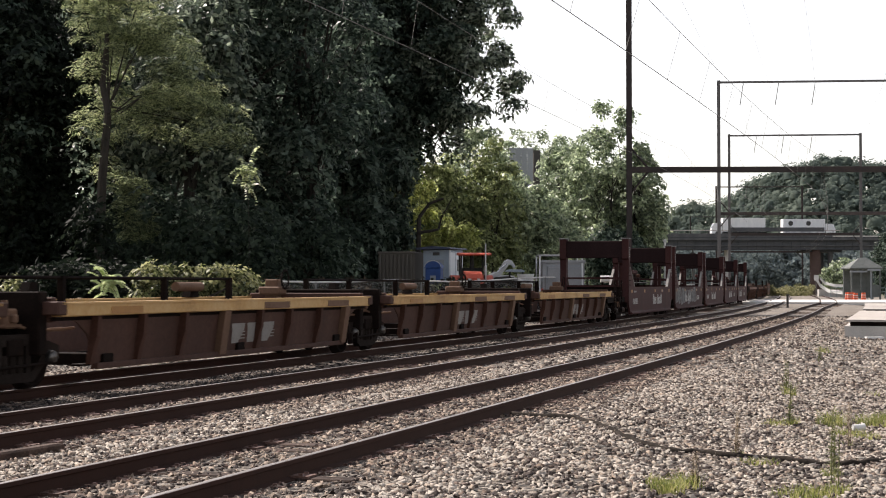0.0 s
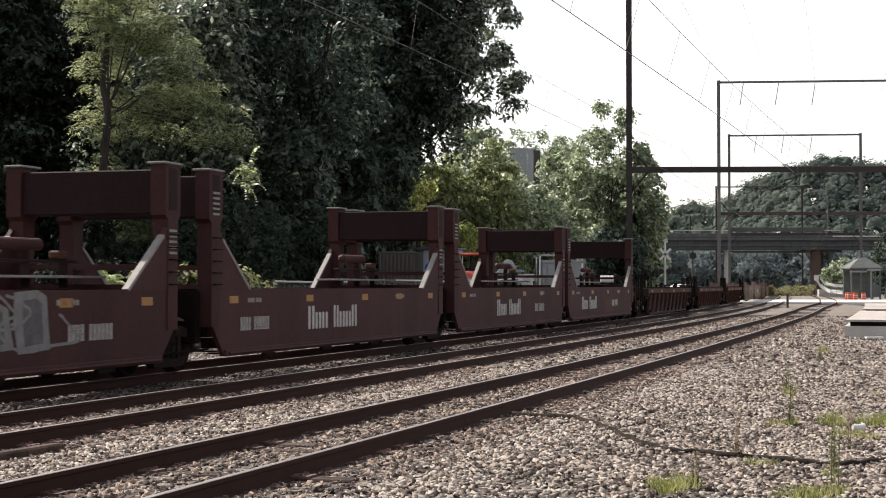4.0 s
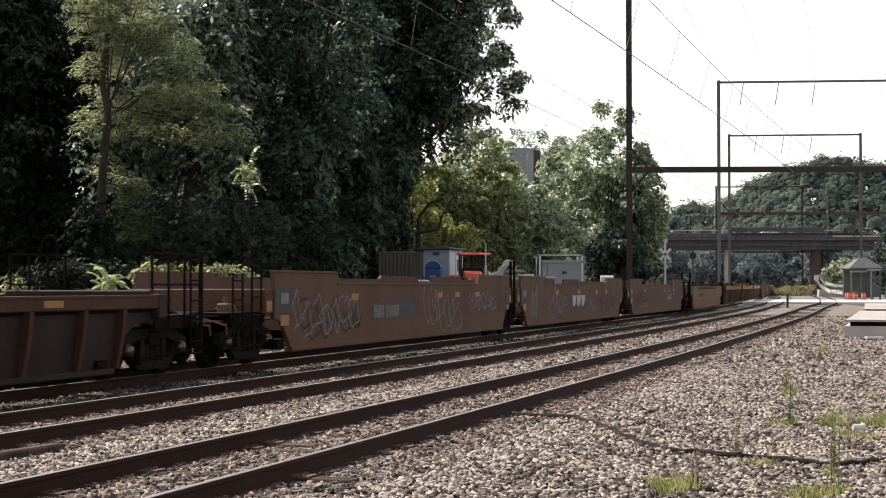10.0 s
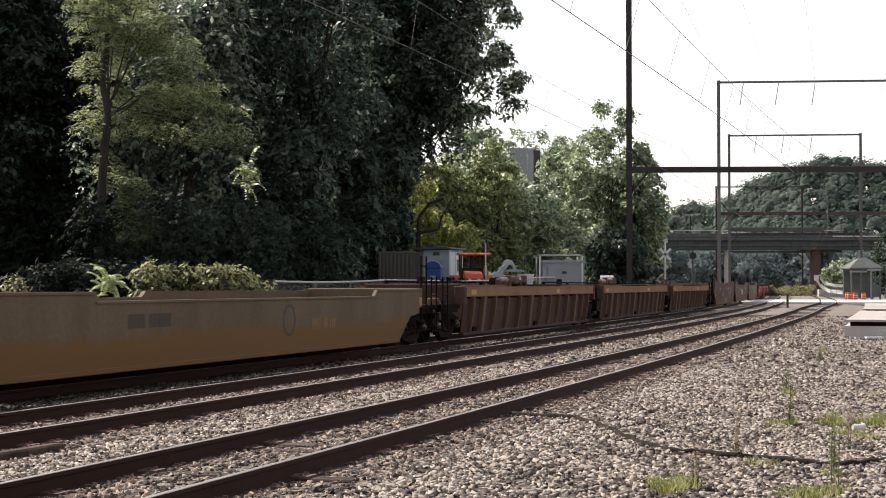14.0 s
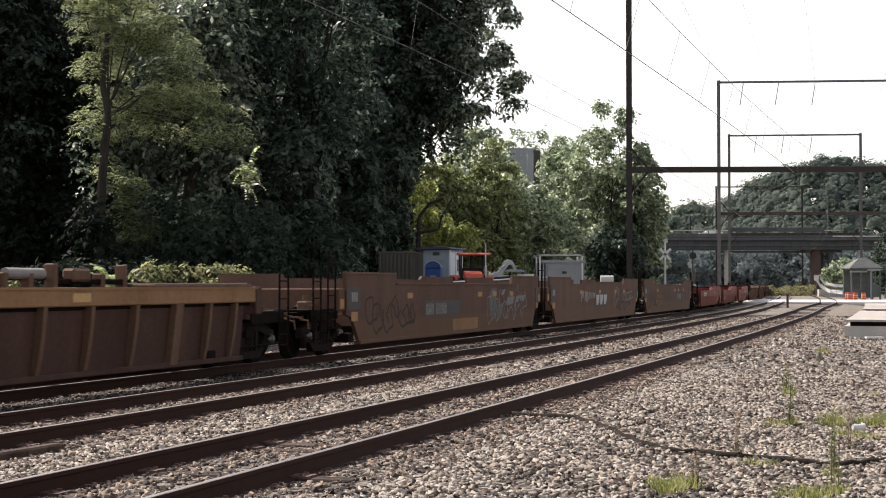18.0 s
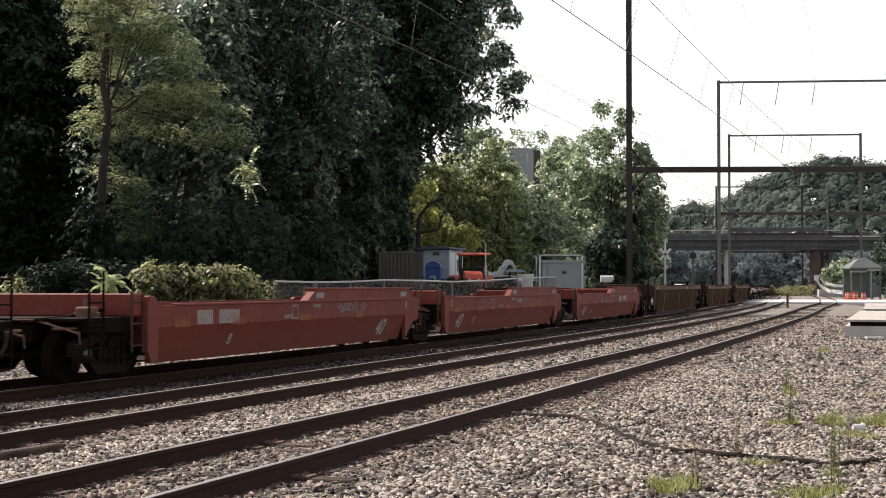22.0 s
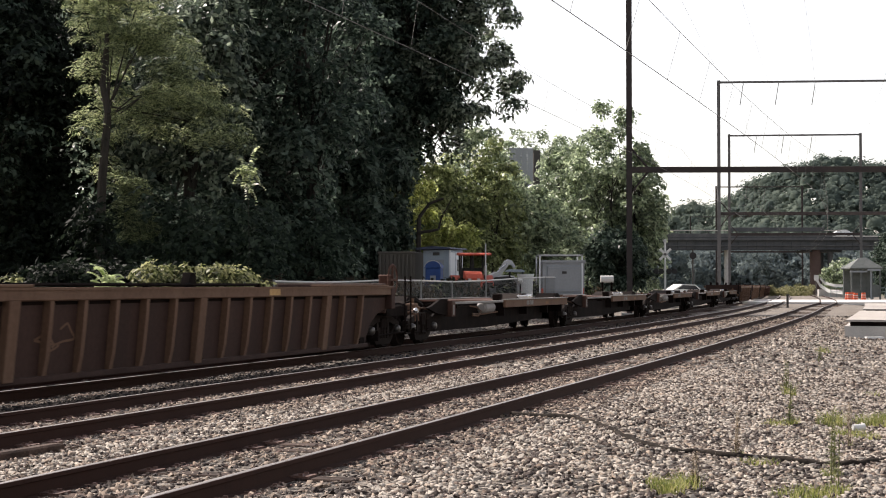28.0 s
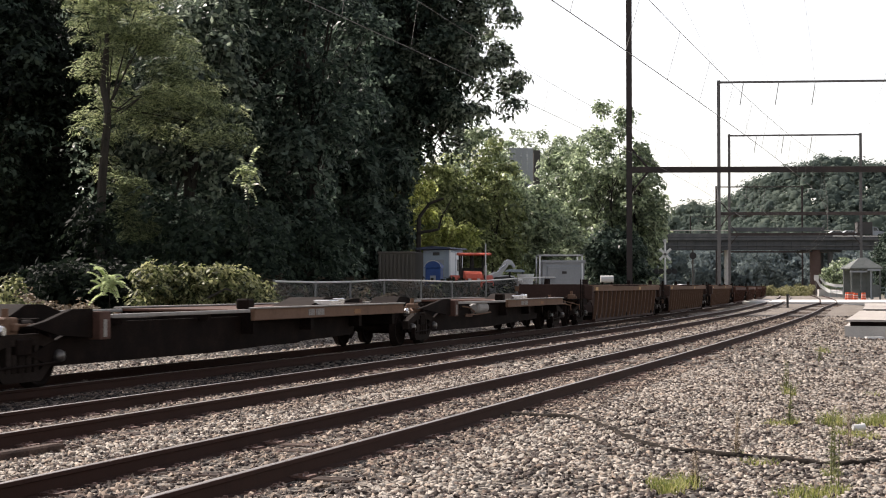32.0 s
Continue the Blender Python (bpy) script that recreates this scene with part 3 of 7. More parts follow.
HOSE = Shape().pipe([(0, 0, .78), (.05, 0, .6), (.16, -.02, .46), (.3, -.02, .42), (.42, 0, .46)], .03, 8).mesh("air_hose")
LEVER = Shape().pipe([(0, -1.36, .82), (0, -1.38, .62), (0, -1.36, .78), (.02, -.6, .98), (.05, -.2, .98)], .016).mesh("lift_lever")
PIPES = [Shape().pipe([(-1.5, -1.12, .86), (-.8, -1.1, .84), (-.5, -.95, .92), (.5, -.95, .92), (.9, -1.1, .84), (1.5, -1.12, .86)], .024).mesh("brake_pipe"),
         Shape().pipe([(-1.3, -.7, .98), (-.3, -.66, 1.0), (0, -.8, 1.1), (.4, -.8, 1.1), (1.3, -.7, .98)], .03).mesh("brake_pipe")]
VALVE = Shape().box(-.16, .16, -.12, .12, -.14, .14, .025).box(-.06, .06, -.2, .2, -.06, .06, .02).rod((0, 0, .14), (0, 0, .26), .05, 10).mesh("brake_valve")
ROD = Shape().rod((-.95, 0, 0), (.95, 0, .04), .022, 6).box(-.98, -.9, -.05, .05, -.12, .12, .01).mesh("brake_rod")


def rig(u, x, way, coupled, plates):
    """Brake gear, hoses and steps over and beside a truck."""
    def put(name, me, at, mat="grime", label=""):
        o = part(name, me, mat, u, label)
        o.matrix_basis = at
    put("brake_rod", ROD, pose(x, -1.16, .34, 0, 0, 0))
    put("brake_pipe", PIPES[0], pose(x, 0, 0), "rib_tan", "bent brown brake pipe")
    put("brake_cylinder", CYLINDER, pose(x - way * .5, -.72, .92 if plates else .86, 0, 0, 0 if way > 0 else 180), "grime", "grimy brake cylinder")
    put("brake_valve", VALVE, pose(x + way * .1, -.86, 1.02 if plates else .9), "rib_tan", "dusty brake valve")
    if coupled:
        put("brake_pipe", PIPES[1], pose(x, 0, 0))
        put("air_hose", HOSE, pose(x + way * 1.4, -.3, 0, 0, 0, 0 if way > 0 else 180), "rubber", "drooping black air hose")
        put("lift_lever", LEVER, pose(x + way * 1.2, 0, 0), "rib_tan", "bent uncoupling lever")
        put("step_iron", STEP_IRON, pose(x + way * .7, -1.36, .02))


def ends(u, L, left, right, gap_l, gap_r, z=1.0, rails=False, plates=True):
    """Trucks, platforms and couplers at both ends of a unit."""
    if left == "coupler":
        bogie(u, -L / 2 - .45)
        end_deck(u, -L / 2 - 1.7, -L / 2, z, rails=rails)
        coupler(u, -L / 2 - 1.5, -1)
        ladder(u, -L / 2 - 1.45, .45, 1.95 if rails else 1.7, mat="grime")
    elif plates:
        part("end_platform", Shape().box(-L / 2 - gap_l / 2 - .3, -L / 2, -.5, .5, .62, 1.1, .02).box(-L / 2 - .22, -L / 2, -1.25, 1.25, .5, 1.4, .02), "grime", u, "grimy end bulkhead")
    if right == "coupler":
        bogie(u, L / 2 + .45)
        end_deck(u, L / 2, L / 2 + 1.7, z, rails=rails)
        coupler(u, L / 2 + 1.5, 1)
        ladder(u, L / 2 + 1.45, .45, 1.95 if rails else 1.7, mat="grime")
    else:
        bogie(u, L / 2 + gap_r / 2)
    for e, kind, gap in ((-1, left, gap_l), (1, right, gap_r)):
        x = e * (L / 2 + (.75 if kind == "coupler" else gap / 2))
        rig(u, x, e, kind == "coupler", plates)
    if right != "coupler" and plates:
        part("end_platform", Shape().box(L / 2, L / 2 + gap_r / 2 + .3, -.5, .5, .62, 1.1, .02).box(L / 2, L / 2 + .22, -1.25, 1.25, .5, 1.4, .02), "grime", u, "grimy end bulkhead")


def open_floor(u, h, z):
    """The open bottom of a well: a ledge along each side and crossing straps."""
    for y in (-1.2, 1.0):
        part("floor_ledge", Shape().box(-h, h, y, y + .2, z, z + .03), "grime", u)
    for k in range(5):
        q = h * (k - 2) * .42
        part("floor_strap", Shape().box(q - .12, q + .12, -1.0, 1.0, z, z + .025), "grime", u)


def smooth_unit(L, mat, label, z0=.25, z1=1.53, z_end=1.76, cut=.85, raised=3.3, far_top=1.66, left_cut=None, far_raised=None):
    """A well-car unit with plain plate sides and raised ends."""
    u = thing("well_car", label, "well car", "cars of the freight train")
    h = L / 2
    cl = cut if left_cut is None else left_cut
    for y0, y1, top in ((-1.45, -1.37, z1), (1.37, 1.45, far_top)):
        long = far_raised if far_raised and y0 > 0 else raised
        o = [(-h + cl, z0), (h - cut, z0), (h - cut * .45, z0 + .55), (h, z0 + .62), (h, z_end - .02), (h - long, z_end), (h - long - .18, top), (-h + raised + .18, top), (-h + raised, z_end), (-h, z_end - .02), (-h, z0 + .62), (-h + cl * .45, z0 + .55)]
        part("side_wall", Shape().prism(o, y0, y1), mat, u)
    part("top_rail", Shape().box(-h + raised, h - raised, -1.475, -1.36, z1 - .035, z1 + .012, .006), mat, u)
    part("top_rail", Shape().box(h - raised, h, -1.475, -1.36, z_end - .035, z_end + .012, .006), mat, u)
    part("top_rail", Shape().box(-h, -h + raised, -1.475, -1.36, z_end - .035, z_end + .012, .006), mat, u)
    part("bottom_sill", Shape().box(-h + cl, h - cut, -1.47, -1.30, z0 - .03, z0 + .05, .008), mat, u)
    for q in (-h + cut * .6, -h * .33, 0, h * .33, h - cut * .6):
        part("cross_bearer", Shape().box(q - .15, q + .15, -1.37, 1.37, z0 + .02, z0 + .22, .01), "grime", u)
    if mat == "car_olive":
        part("well_floor", Shape().box(-h + 1.2, h - 1.2, -1.2, 1.2, z0, z0 + .03), "grime", u)
    else:
        open_floor(u, h - 1.2, z0)
    for e in (-1, 1):
        part("end_box", Shape().box(min(e * (h - .02), e * (h + .34)), max(e * (h - .02), e * (h + .34)), -1.42, 1.42, .95, 1.42, .02), mat, u)
        part("warning_plate", Shape().box(e * (h + .17) - .12, e * (h + .17) + .12, -1.427, -1.421, 1.0, 1.2), "reflector", u, "yellow reflective plate")
        ladder(u, e * (h + .62), .5, 2.2)
    return u


def lean_back(ob, z0, zc, amount=.10):
    """Tips a sheet or mark of the near or far side inwards towards its foot."""
    for p in ob.data.vertices:
        k = min(1, max(0, (zc - p.co.z) / (zc - z0)))
        p.co.y -= math.copysign(amount * k, p.co.y)
    return ob


def ribbed_unit(L, side, chord, label, z0=.16, zc=1.12, z1=1.33, pitch=1.3, arch=True, far_rail=0.0, rib=None, posts=(), wide_at=(), wide_mat="rib_tan"):
    """A well-car unit with a top chord over recessed sheets between outside posts."""
    u = thing("well_car", label, "well car", "cars of the freight train")
    h = L / 2
    wide = 1.25 if arch else .35
    for s in (-1, 1):
        y0, y1 = sorted((s * 1.36, s * 1.33))
        if arch:
            o = [(-h + wide, z0), (h - wide, z0)]
            o += [(h - wide + wide * .9 * (1 - math.cos(a)), z0 + .78 * math.sin(a)) for a in (.3, .7, 1.1, 1.5)] + [(h, z0 + .78), (h, zc), (-h, zc), (-h, z0 + .78)]
            o += [(-h + wide - wide * .9 * (1 - math.cos(a)), z0 + .78 * math.sin(a)) for a in (1.5, 1.1, .7, .3)]
        else:
            o = [(-h + wide, z0), (h - wide, z0), (h - wide, zc), (-h + wide, zc)]
        lean_back(part("side_sheet", Shape().prism(o, y0, y1), side, u), z0, zc)
        y0, y1 = sorted((s * 1.30, s * 1.48))
        part("top_chord", Shape().box(-h, h, y0, y1, zc, z1, .015).box(-h, h, y0 - .02, y1 + .02, z1 - .03, z1 + .005), chord, u, "weathered top chord")
        y0, y1 = sorted((s * 1.22, s * 1.345))
        part("bottom_sill", Shape().box(-h + wide, h - wide, y0, y1, z0 - .02, z0 + .07, .01), side, u)
    post = Shape().across([(-1.475, zc), (-1.35, zc), (-1.26, z0 + .06), (-1.335, z0 + .06), (-1.39, z0 + .3), (-1.45, zc - .3)], -.05, .05).mesh("side_post")
    if not posts:
        n = max(2, round((L - 2 * wide) / pitch))
        posts = [-h + wide + .06 + (L - 2 * wide - .12) * i / n for i in range(n + 1)]
    for q in posts:
        if q not in wide_at:
            part("side_post", post, rib or side, u).location.x = q
    for q in wide_at:
        lean_back(part("wide_post", Shape().box(q - .13, q + .13, -1.485, -1.36, z0 + .02, zc + .01, .01), wide_mat, u, "pale wide side post"), z0, zc, .12)
    part("inner_ledge", Shape().box(-h, h, -1.36, -1.28, zc - .06, zc - .01), "grime", u)
    for q in (-h + 1.6, 0, h - 1.6):
        part("cross_bearer", Shape().box(q - .15, q + .15, -1.33, 1.33, z0 + .02, z0 + .2, .01), "grime", u)
    open_floor(u, h - 1.0, z0 + .03)
    for e in (-1, 1):
        part("end_bulkhead", Shape().box(min(e * h, e * (h - .12)), max(e * h, e * (h - .12)), -1.33, 1.33, z0 + .7, z1 + .08, .02), side, u)
        part("corner_post", Shape().box(e * h - .13, e * h + .13, -1.5, -1.22, z0 + .8, z1 + .02, .02), side, u)
    for q in (-h * .45, h * .5):
        part("lock_stand", Shape().prism([(q - .22, z1), (q + .2, z1), (q + .16, z1 + .3), (q - .05, z1 + .3)], 1.18, 1.36), "grime", u, "container lock stand")
    if far_rail:
        sh = Shape().pipe([(-h + 1.5, 1.2, far_rail), (h - 1.5, 1.2, far_rail)], .035)
        for q in (-h + 1.5, -h * .3, h * .3, h - 1.5):
            sh.box(q - .05, q + .05, 1.14, 1.26, z1 - .1, far_rail + .03)
        part("guide_rail", sh, "grime", u, "container guide rail")
    return u


def bulkhead_unit(L, label):
    """A unit with tall bulkhead portals over both ends of its well."""
    u = thing("bulkhead_well_car", label, "well car", "cars of the freight train")
    h, z0, z1 = L / 2, .27, 1.42
    b = 1.3
    for s in (-1, 1):
        y0, y1 = sorted((s * 1.45, s * 1.37))
        part("side_wall", Shape().prism([(-h + .5, z0), (h - .5, z0), (h, z0 + .55), (h, z1), (-h, z1), (-h, z0 + .55)], y0, y1), "car_maroon", u)
        y0, y1 = sorted((s * 1.5, s * 1.35))
        part("bottom_sill", Shape().box(-h + .5, h - .5, y0, y1, z0 - .02, z0 + .10, .015), "car_maroon", u)
        for e in (-1, 1):
            xp = e * (h - .12)
            y0, y1 = sorted((s * 1.47, s * 1.20))
            part("portal_post", Shape().prism([(xp - .17, z0 + .5), (xp + .17, z0 + .5), (xp + .17, 2.55), (xp + .26, 2.62), (xp + .26, 3.44), (xp - .26, 3.44), (xp - .26, 2.62), (xp - .17, 2.55)], y0, y1), "car_maroon", u)
            if s < 0:
                for k in range(5):
                    part("rung", Shape().pipe([(xp - .13, -1.475, 1.5 + .2 * k), (xp - .13, -1.53, 1.5 + .2 * k), (xp + .13, -1.53, 1.5 + .2 * k), (xp + .13, -1.475, 1.5 + .2 * k)], .012), "grime", u)
                # Flat panel whose dark colour is the shade of a recess
                part("post_recess", Shape().box(xp - .14, xp + .14, -1.474, -1.471, 2.7, 3.38), "beam", u, "flat dark panel for the shade of a recess in the post head")
            g = [(xp - e * .1, 2.5), (xp - e * .3, 2.3), (xp - e * 1.45, z1 - .02), (xp, z1 - .02)]
            y0, y1 = sorted((s * 1.46, s * 1.38))
            part("gusset", Shape().prism(g, y0, y1), "car_maroon", u)
            # Sun on the sloping flange is put into its pale colour
            part("gusset_edge", Shape().prism([(xp - e * .28, 2.26), (xp - e * .31, 2.3), (xp - e * 1.47, z1 + .01), (xp - e * 1.42, z1 - .02)], *sorted((s * 1.47, s * 1.36))), "letter", u, "gusset flange with sunlight put into its pale colour")
            part("post_cap", Shape().box(xp - .3, xp + .3, *sorted((s * 1.5, s * 1.15)), 3.44, 3.48, .01), "spray", u, "pale cap")
    for e in (-1, 1):
        xp = e * (h - .12)
        # Beam sits back between the posts; that shade is painted in
        part("portal_beam", Shape().box(xp - .2, xp + .2, -1.2, 1.2, 2.64, 3.36, .02), "beam", u, "maroon portal beam with the shade of its recess in the colour")
        part("cross_tie", Shape().box(xp - .14, xp + .14, -1.2, 1.2, 1.75, 1.83).box(xp - .14, xp + .14, -1.2, 1.2, 1.42, 1.5), "car_maroon", u)
        part("end_bulkhead", Shape().box(xp - .08, xp + .08, -1.37, 1.37, .6, 1.42, .02), "grime", u)
    part("air_tank", Shape().rod((h - 3.0, .1, 2.12), (h - 1.6, .1, 2.12), .1, 18).rod((h - 3.08, .1, 2.12), (h - 3.0, .1, 2.12), .05, 18, .1).rod((h - 1.6, .1, 2.12), (h - 1.52, .1, 2.12), .1, 18, .05), "car_maroon", u, "maroon air reservoir over the end deck")
    part("gear_frame", Shape().box(h - 3.4, h - .5, .04, .16, 1.84, 1.89, .01).box(h - 3.3, h - 3.22, .04, .16, 1.45, 1.9).box(h - 2.0, h - 1.92, .04, .16, 1.45, 2.02).box(h - .9, h - .82, .04, .16, 1.45, 1.95), "beam", u, "dark brake gear frame")
    part("brake_valve", Shape().box(h - 1.15, h - .85, 0, .2, 1.9, 2.04, .03), "car_rust", u, "rusty brake valve")
    part("end_walkway", Shape().box(h - 3.6, h - .2, -.3, .5, 1.6, 1.64, .005), "letter", u, "pale edge of the end walkway")
    for i in range(4):
        q = -h + L * (i + .8) / 4.6
        part("step_bracket", Shape().box(q - .25, q + .25, -1.53, -1.46, z0 - .08, z0 - .02), "grime", u)
    part("pipe_run", Shape().pipe([(-h + .6, -1.5, z0 + .03), (h - .6, -1.5, z0 + .03)], .03), "car_maroon", u)
    open_floor(u, h - .8, z0)
    for q in (-h * .5, 0, h * .5):
        part("cross_bearer", Shape().box(q - .15, q + .15, -1.37, 1.37, z0, z0 + .2), "grime", u)
    return u


def red_unit(L, label, low=1.16, high=1.40, rise=.477, fall=.97, lift=0.0):
    """A unit with folded sides, raised along one stretch of the top."""
    u = thing("well_car", label, "well car", "cars of the freight train")
    h, z0 = L / 2, .24
    for s in (-1, 1):
        fold = [(s * 1.26, z0), (s * 1.45, .82), (s * 1.45, low), (s * 1.37, low), (s * 1.37, .83), (s * 1.19, z0 + .02)]
        part("side_wall", Shape().across(fold, -h + .35, h - 1.0), "car_red", u)
        for e in (-1, 1):
            if e < 0:
                part("end_side_plate", Shape().prism([(-h + .35, z0), (-h + .35, low + .05), (-h, low + .05), (-h, .45), (-h + .12, z0 + .02)], *sorted((s * 1.45, s * 1.37))), "car_red", u)
                continue
            o = [(e * (h - 1.0), z0), (e * (h - .45), .62), (e * h, .70), (e * h, low + .05), (e * (h - .9), low + .05), (e * (h - 1.0), low)]
            y0, y1 = sorted((s * 1.45, s * 1.37))
            part("end_side_plate", Shape().prism(o, y0, y1), "car_red", u)
        a, b = -h + L * rise, -h + L * fall
        y0, y1 = sorted((s * 1.46, s * 1.30))
        if s > 0:
            continue
        part("raised_side", Shape().prism([(a, low - .02), (a + .55, high), (b - .3, high), (b, low - .02)], y0, y1), "car_red", u)
        part("raised_cap", Shape().box(a + .5, b - .35, *sorted((s * 1.48, s * 1.2)), high - .005, high + .04, .008), "car_red", u)
        part("top_rail", Shape().box(-h + 1, h - 1, *sorted((s * 1.475, s * 1.35)), low - .01, low + .03, .008), "car_red", u)
        for q in (a + .75, b - .75):
            part("lightening_slot", Shape().box(q - .22, q + .22, *sorted((s * 1.466, s * 1.461)), high - .17, high - .06), "letter", u, "pale cut-out")
    for e in (-1, 1):
        part("end_bulkhead", Shape().box(e * (h - .3) - .1, e * (h - .3) + .1, -1.37, 1.37, .55, 1.32, .02), "car_red", u)
        part("end_box", Shape().box(min(e * h, e * (h + .3)), max(e * h, e * (h + .3)), -1.36, 1.36, 1.0, 1.36, .02), "car_red", u)
        ladder(u, e * (h + .22), .45, 1.38, -1.38, "car_rust", .36)
    part("well_floor", Shape().box(-h + .8, h - .8, -1.18, 1.18, z0, z0 + .03), "grime", u)
    return u


def spine_unit(L, label, shift=0.0, first=False, last=False):
    """A skeleton unit of an articulated car: deep centre sill, one truck at the joint, edge rails, a trailer platform and hitches."""
    u = thing("spine_car", label, "spine car", "cars of the freight train")
    h, a = L / 2, shift
    sill = [(-h + .2, .62), (-6.6, .6), (-6.1, .27), (4.6, .27), (6.2, .6), (h + .9, .66), (h + .9, .94), (-h + .2, .94)]
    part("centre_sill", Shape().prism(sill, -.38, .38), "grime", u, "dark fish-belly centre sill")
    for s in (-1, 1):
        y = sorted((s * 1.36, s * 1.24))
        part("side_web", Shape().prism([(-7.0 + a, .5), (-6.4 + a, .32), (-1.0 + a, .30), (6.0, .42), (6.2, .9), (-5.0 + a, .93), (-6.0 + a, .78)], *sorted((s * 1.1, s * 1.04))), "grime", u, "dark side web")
        part("edge_rail", Shape().box(-5.1 + a, -.05 + a, *y, .99, 1.05, .01), "letter", u, "thin pale edge rail")
        part("platform_side", Shape().box(0 + a, h + .22, *sorted((s * 1.42, s * 1.34)), .84, 1.06, .012), "rib_tan", u, "rusty platform side")
        part("platform_lip", Shape().box(0 + a, h + .22, *sorted((s * 1.46, s * 1.3)), 1.055, 1.085, .008), "letter", u, "pale platform lip")
        part("end_wing", Shape().prism([(-7.3, .92), (-6.9 + a * .3, .98), (-6.2 + a, 1.14), (-5.6 + a, 1.14), (-5.55 + a, .7), (-6.6 + a, .78)], *sorted((s * 1.3, s * 1.22))), "grime", u, "dark tapering end wing")
        part("side_bracket", Shape().box(-5.6 + a, -5.28 + a, *sorted((s * 1.42, s * 1.24)), .68, 1.1, .01), "dark_sheet", u, "upright side bracket")
        part("bracket_label", Shape().box(-5.5 + a, -5.4 + a, *sorted((s * 1.428, s * 1.422)), .72, .98), "letter", u, "pale strip on the bracket")
    part("platform_deck", Shape().box(.02 + a, h + .2, -1.34, 1.34, 1.0, 1.045, .005), "car_rust", u, "rusty tread-plate deck")
    for q in (.2 + a, 3.0 + a, 5.8, 8.0):
        part("cross_bearer", Shape().prism([(q - .08, .6), (q + .08, .6), (q + .08, 1.0), (q - .08, 1.0)], -1.34, 1.34), "grime", u)
    for q in (-4.6 + a, -1.6 + a):
        part("cross_bearer", Shape().box(q - .07, q + .07, -1.28, 1.28, .88, .98), "grime", u)
    part("hitch_stand", Shape().prism([(-6.6, .94), (-4.6, .94), (-4.8, 1.06), (-5.4, 1.2), (-5.9, 1.2), (-6.2, 1.08)], -.34, .34), "grime", u, "folded trailer hitch")
    part("hitch_stand", Shape().prism([(5.0, 1.045), (7.2, 1.045), (7.0, 1.13), (6.5, 1.22), (6.0, 1.22)], -.45, .4), "cast", u, "folded trailer hitch")
    part("stop_block", Shape().box(.2 + a, .5 + a, -1.2, -.95, 1.045, 1.24, .03), "grime", u)
    part("wear_plate", Shape().box(5.4, 5.9, -.8, -.4, 1.05, 1.17, .02), "shiny", u, "bright worn plate")
    part("wear_plate", Shape().box(6.4, 6.8, -.6, -.2, 1.05, 1.2, .02), "shiny", u, "bright worn plate")
    for q in (-7.15 + .75 * a,) + ((h + .55,) if last else ()):
        bogie(u, q)
        rig(u, q, -1 if q < 0 else 1, first and q < 0 or last and q > 0, False)
    part("joint_cover", Shape().prism([(-8.5, .8), (-6.9, .8), (-7.0, 1.0), (-7.5, 1.06), (-8.1, 1.06), (-8.4, 1.0)], -.6, .6), "grime", u, "domed joint cover")
    part("shiny_pad", Shape().lathe([(0, -.05), (.06, -.05), (.08, 0), (.06, .05), (0, .05)], (-7.75, -1.12, .86), 14), "shiny", u, "bright side bearing")
    if first:
        coupler(u, -h - .1, -1)
        part("brake_wheel", Shape().lathe([(.36, -.02), (.4, 0), (.36, .02), (.32, 0), (.36, -.02)], (-h + .3, -.6, 1.62), 22).box(-h + .27, -h + .33, -.62, -.58, 1.26, 1.98).box(-h - .06, -h + .66, -.62, -.58, 1.59, 1.65), "car_rust", u, "rusty red hand-brake wheel")
        part("brake_stand", Shape().box(-h + .1, -h + .5, -.56, -.3, .9, 1.75, .03), "car_rust", u, "rusty brake stand")
    if last:
        coupler(u, h + .9, 1)
    return u


def fleet(build, spans, couple, gap, rails=False, z=1.0, plates=True, bare=False):
    """Units of one car, built once for each kind of end and then copied. spans: (left, right) at 0 s; couple: the car is a single unit."""
    made, out = {}, []
    L = sum(r - l for l, r in spans) / len(spans)
    for i, (l, r) in enumerate(spans):
        kind = ("coupler" if couple or i == 0 else "link", "coupler" if couple or i == len(spans) - 1 else "link")
        if kind in made:
            ob = copy_thing(made[kind], Matrix.Identity(4))
        else:
            ob = build(L)
            if not bare:
                ends(ob, L, kind[0], kind[1], gap, gap, z, rails, plates)
            made[kind] = ob
        out.append(ob)
        TRAIN.append((ob, (l + r) / 2))
    return out, L


Y_LABEL = "weathered empty well car with yellow top chord and brown ribbed sides"
ycars, Y_L = fleet(lambda L: ribbed_unit(L, "dark_sheet", "car_yellow", Y_LABEL, .26, 1.04, 1.24, 1.7, True, 1.62, "car_rust", [-5.31, -3.87, -2.43, -.86, .66, 2.05, 3.6, 5.07], (-.86, 5.07)), [(-28.6, -15.6), (-13.9, -1.0), (.8, 13.0), (14.8, 27.6), (29.3, 42.4)], False, 1.8)
slcars, SL_L = fleet(lambda L: bulkhead_unit(L, "dark maroon well car with tall steel bulkheads"), [(46.4, 60.0), (61.0, 74.8), (75.9, 89.5), (90.6, 103.9), (105.0, 117.6)], False, 1.0)
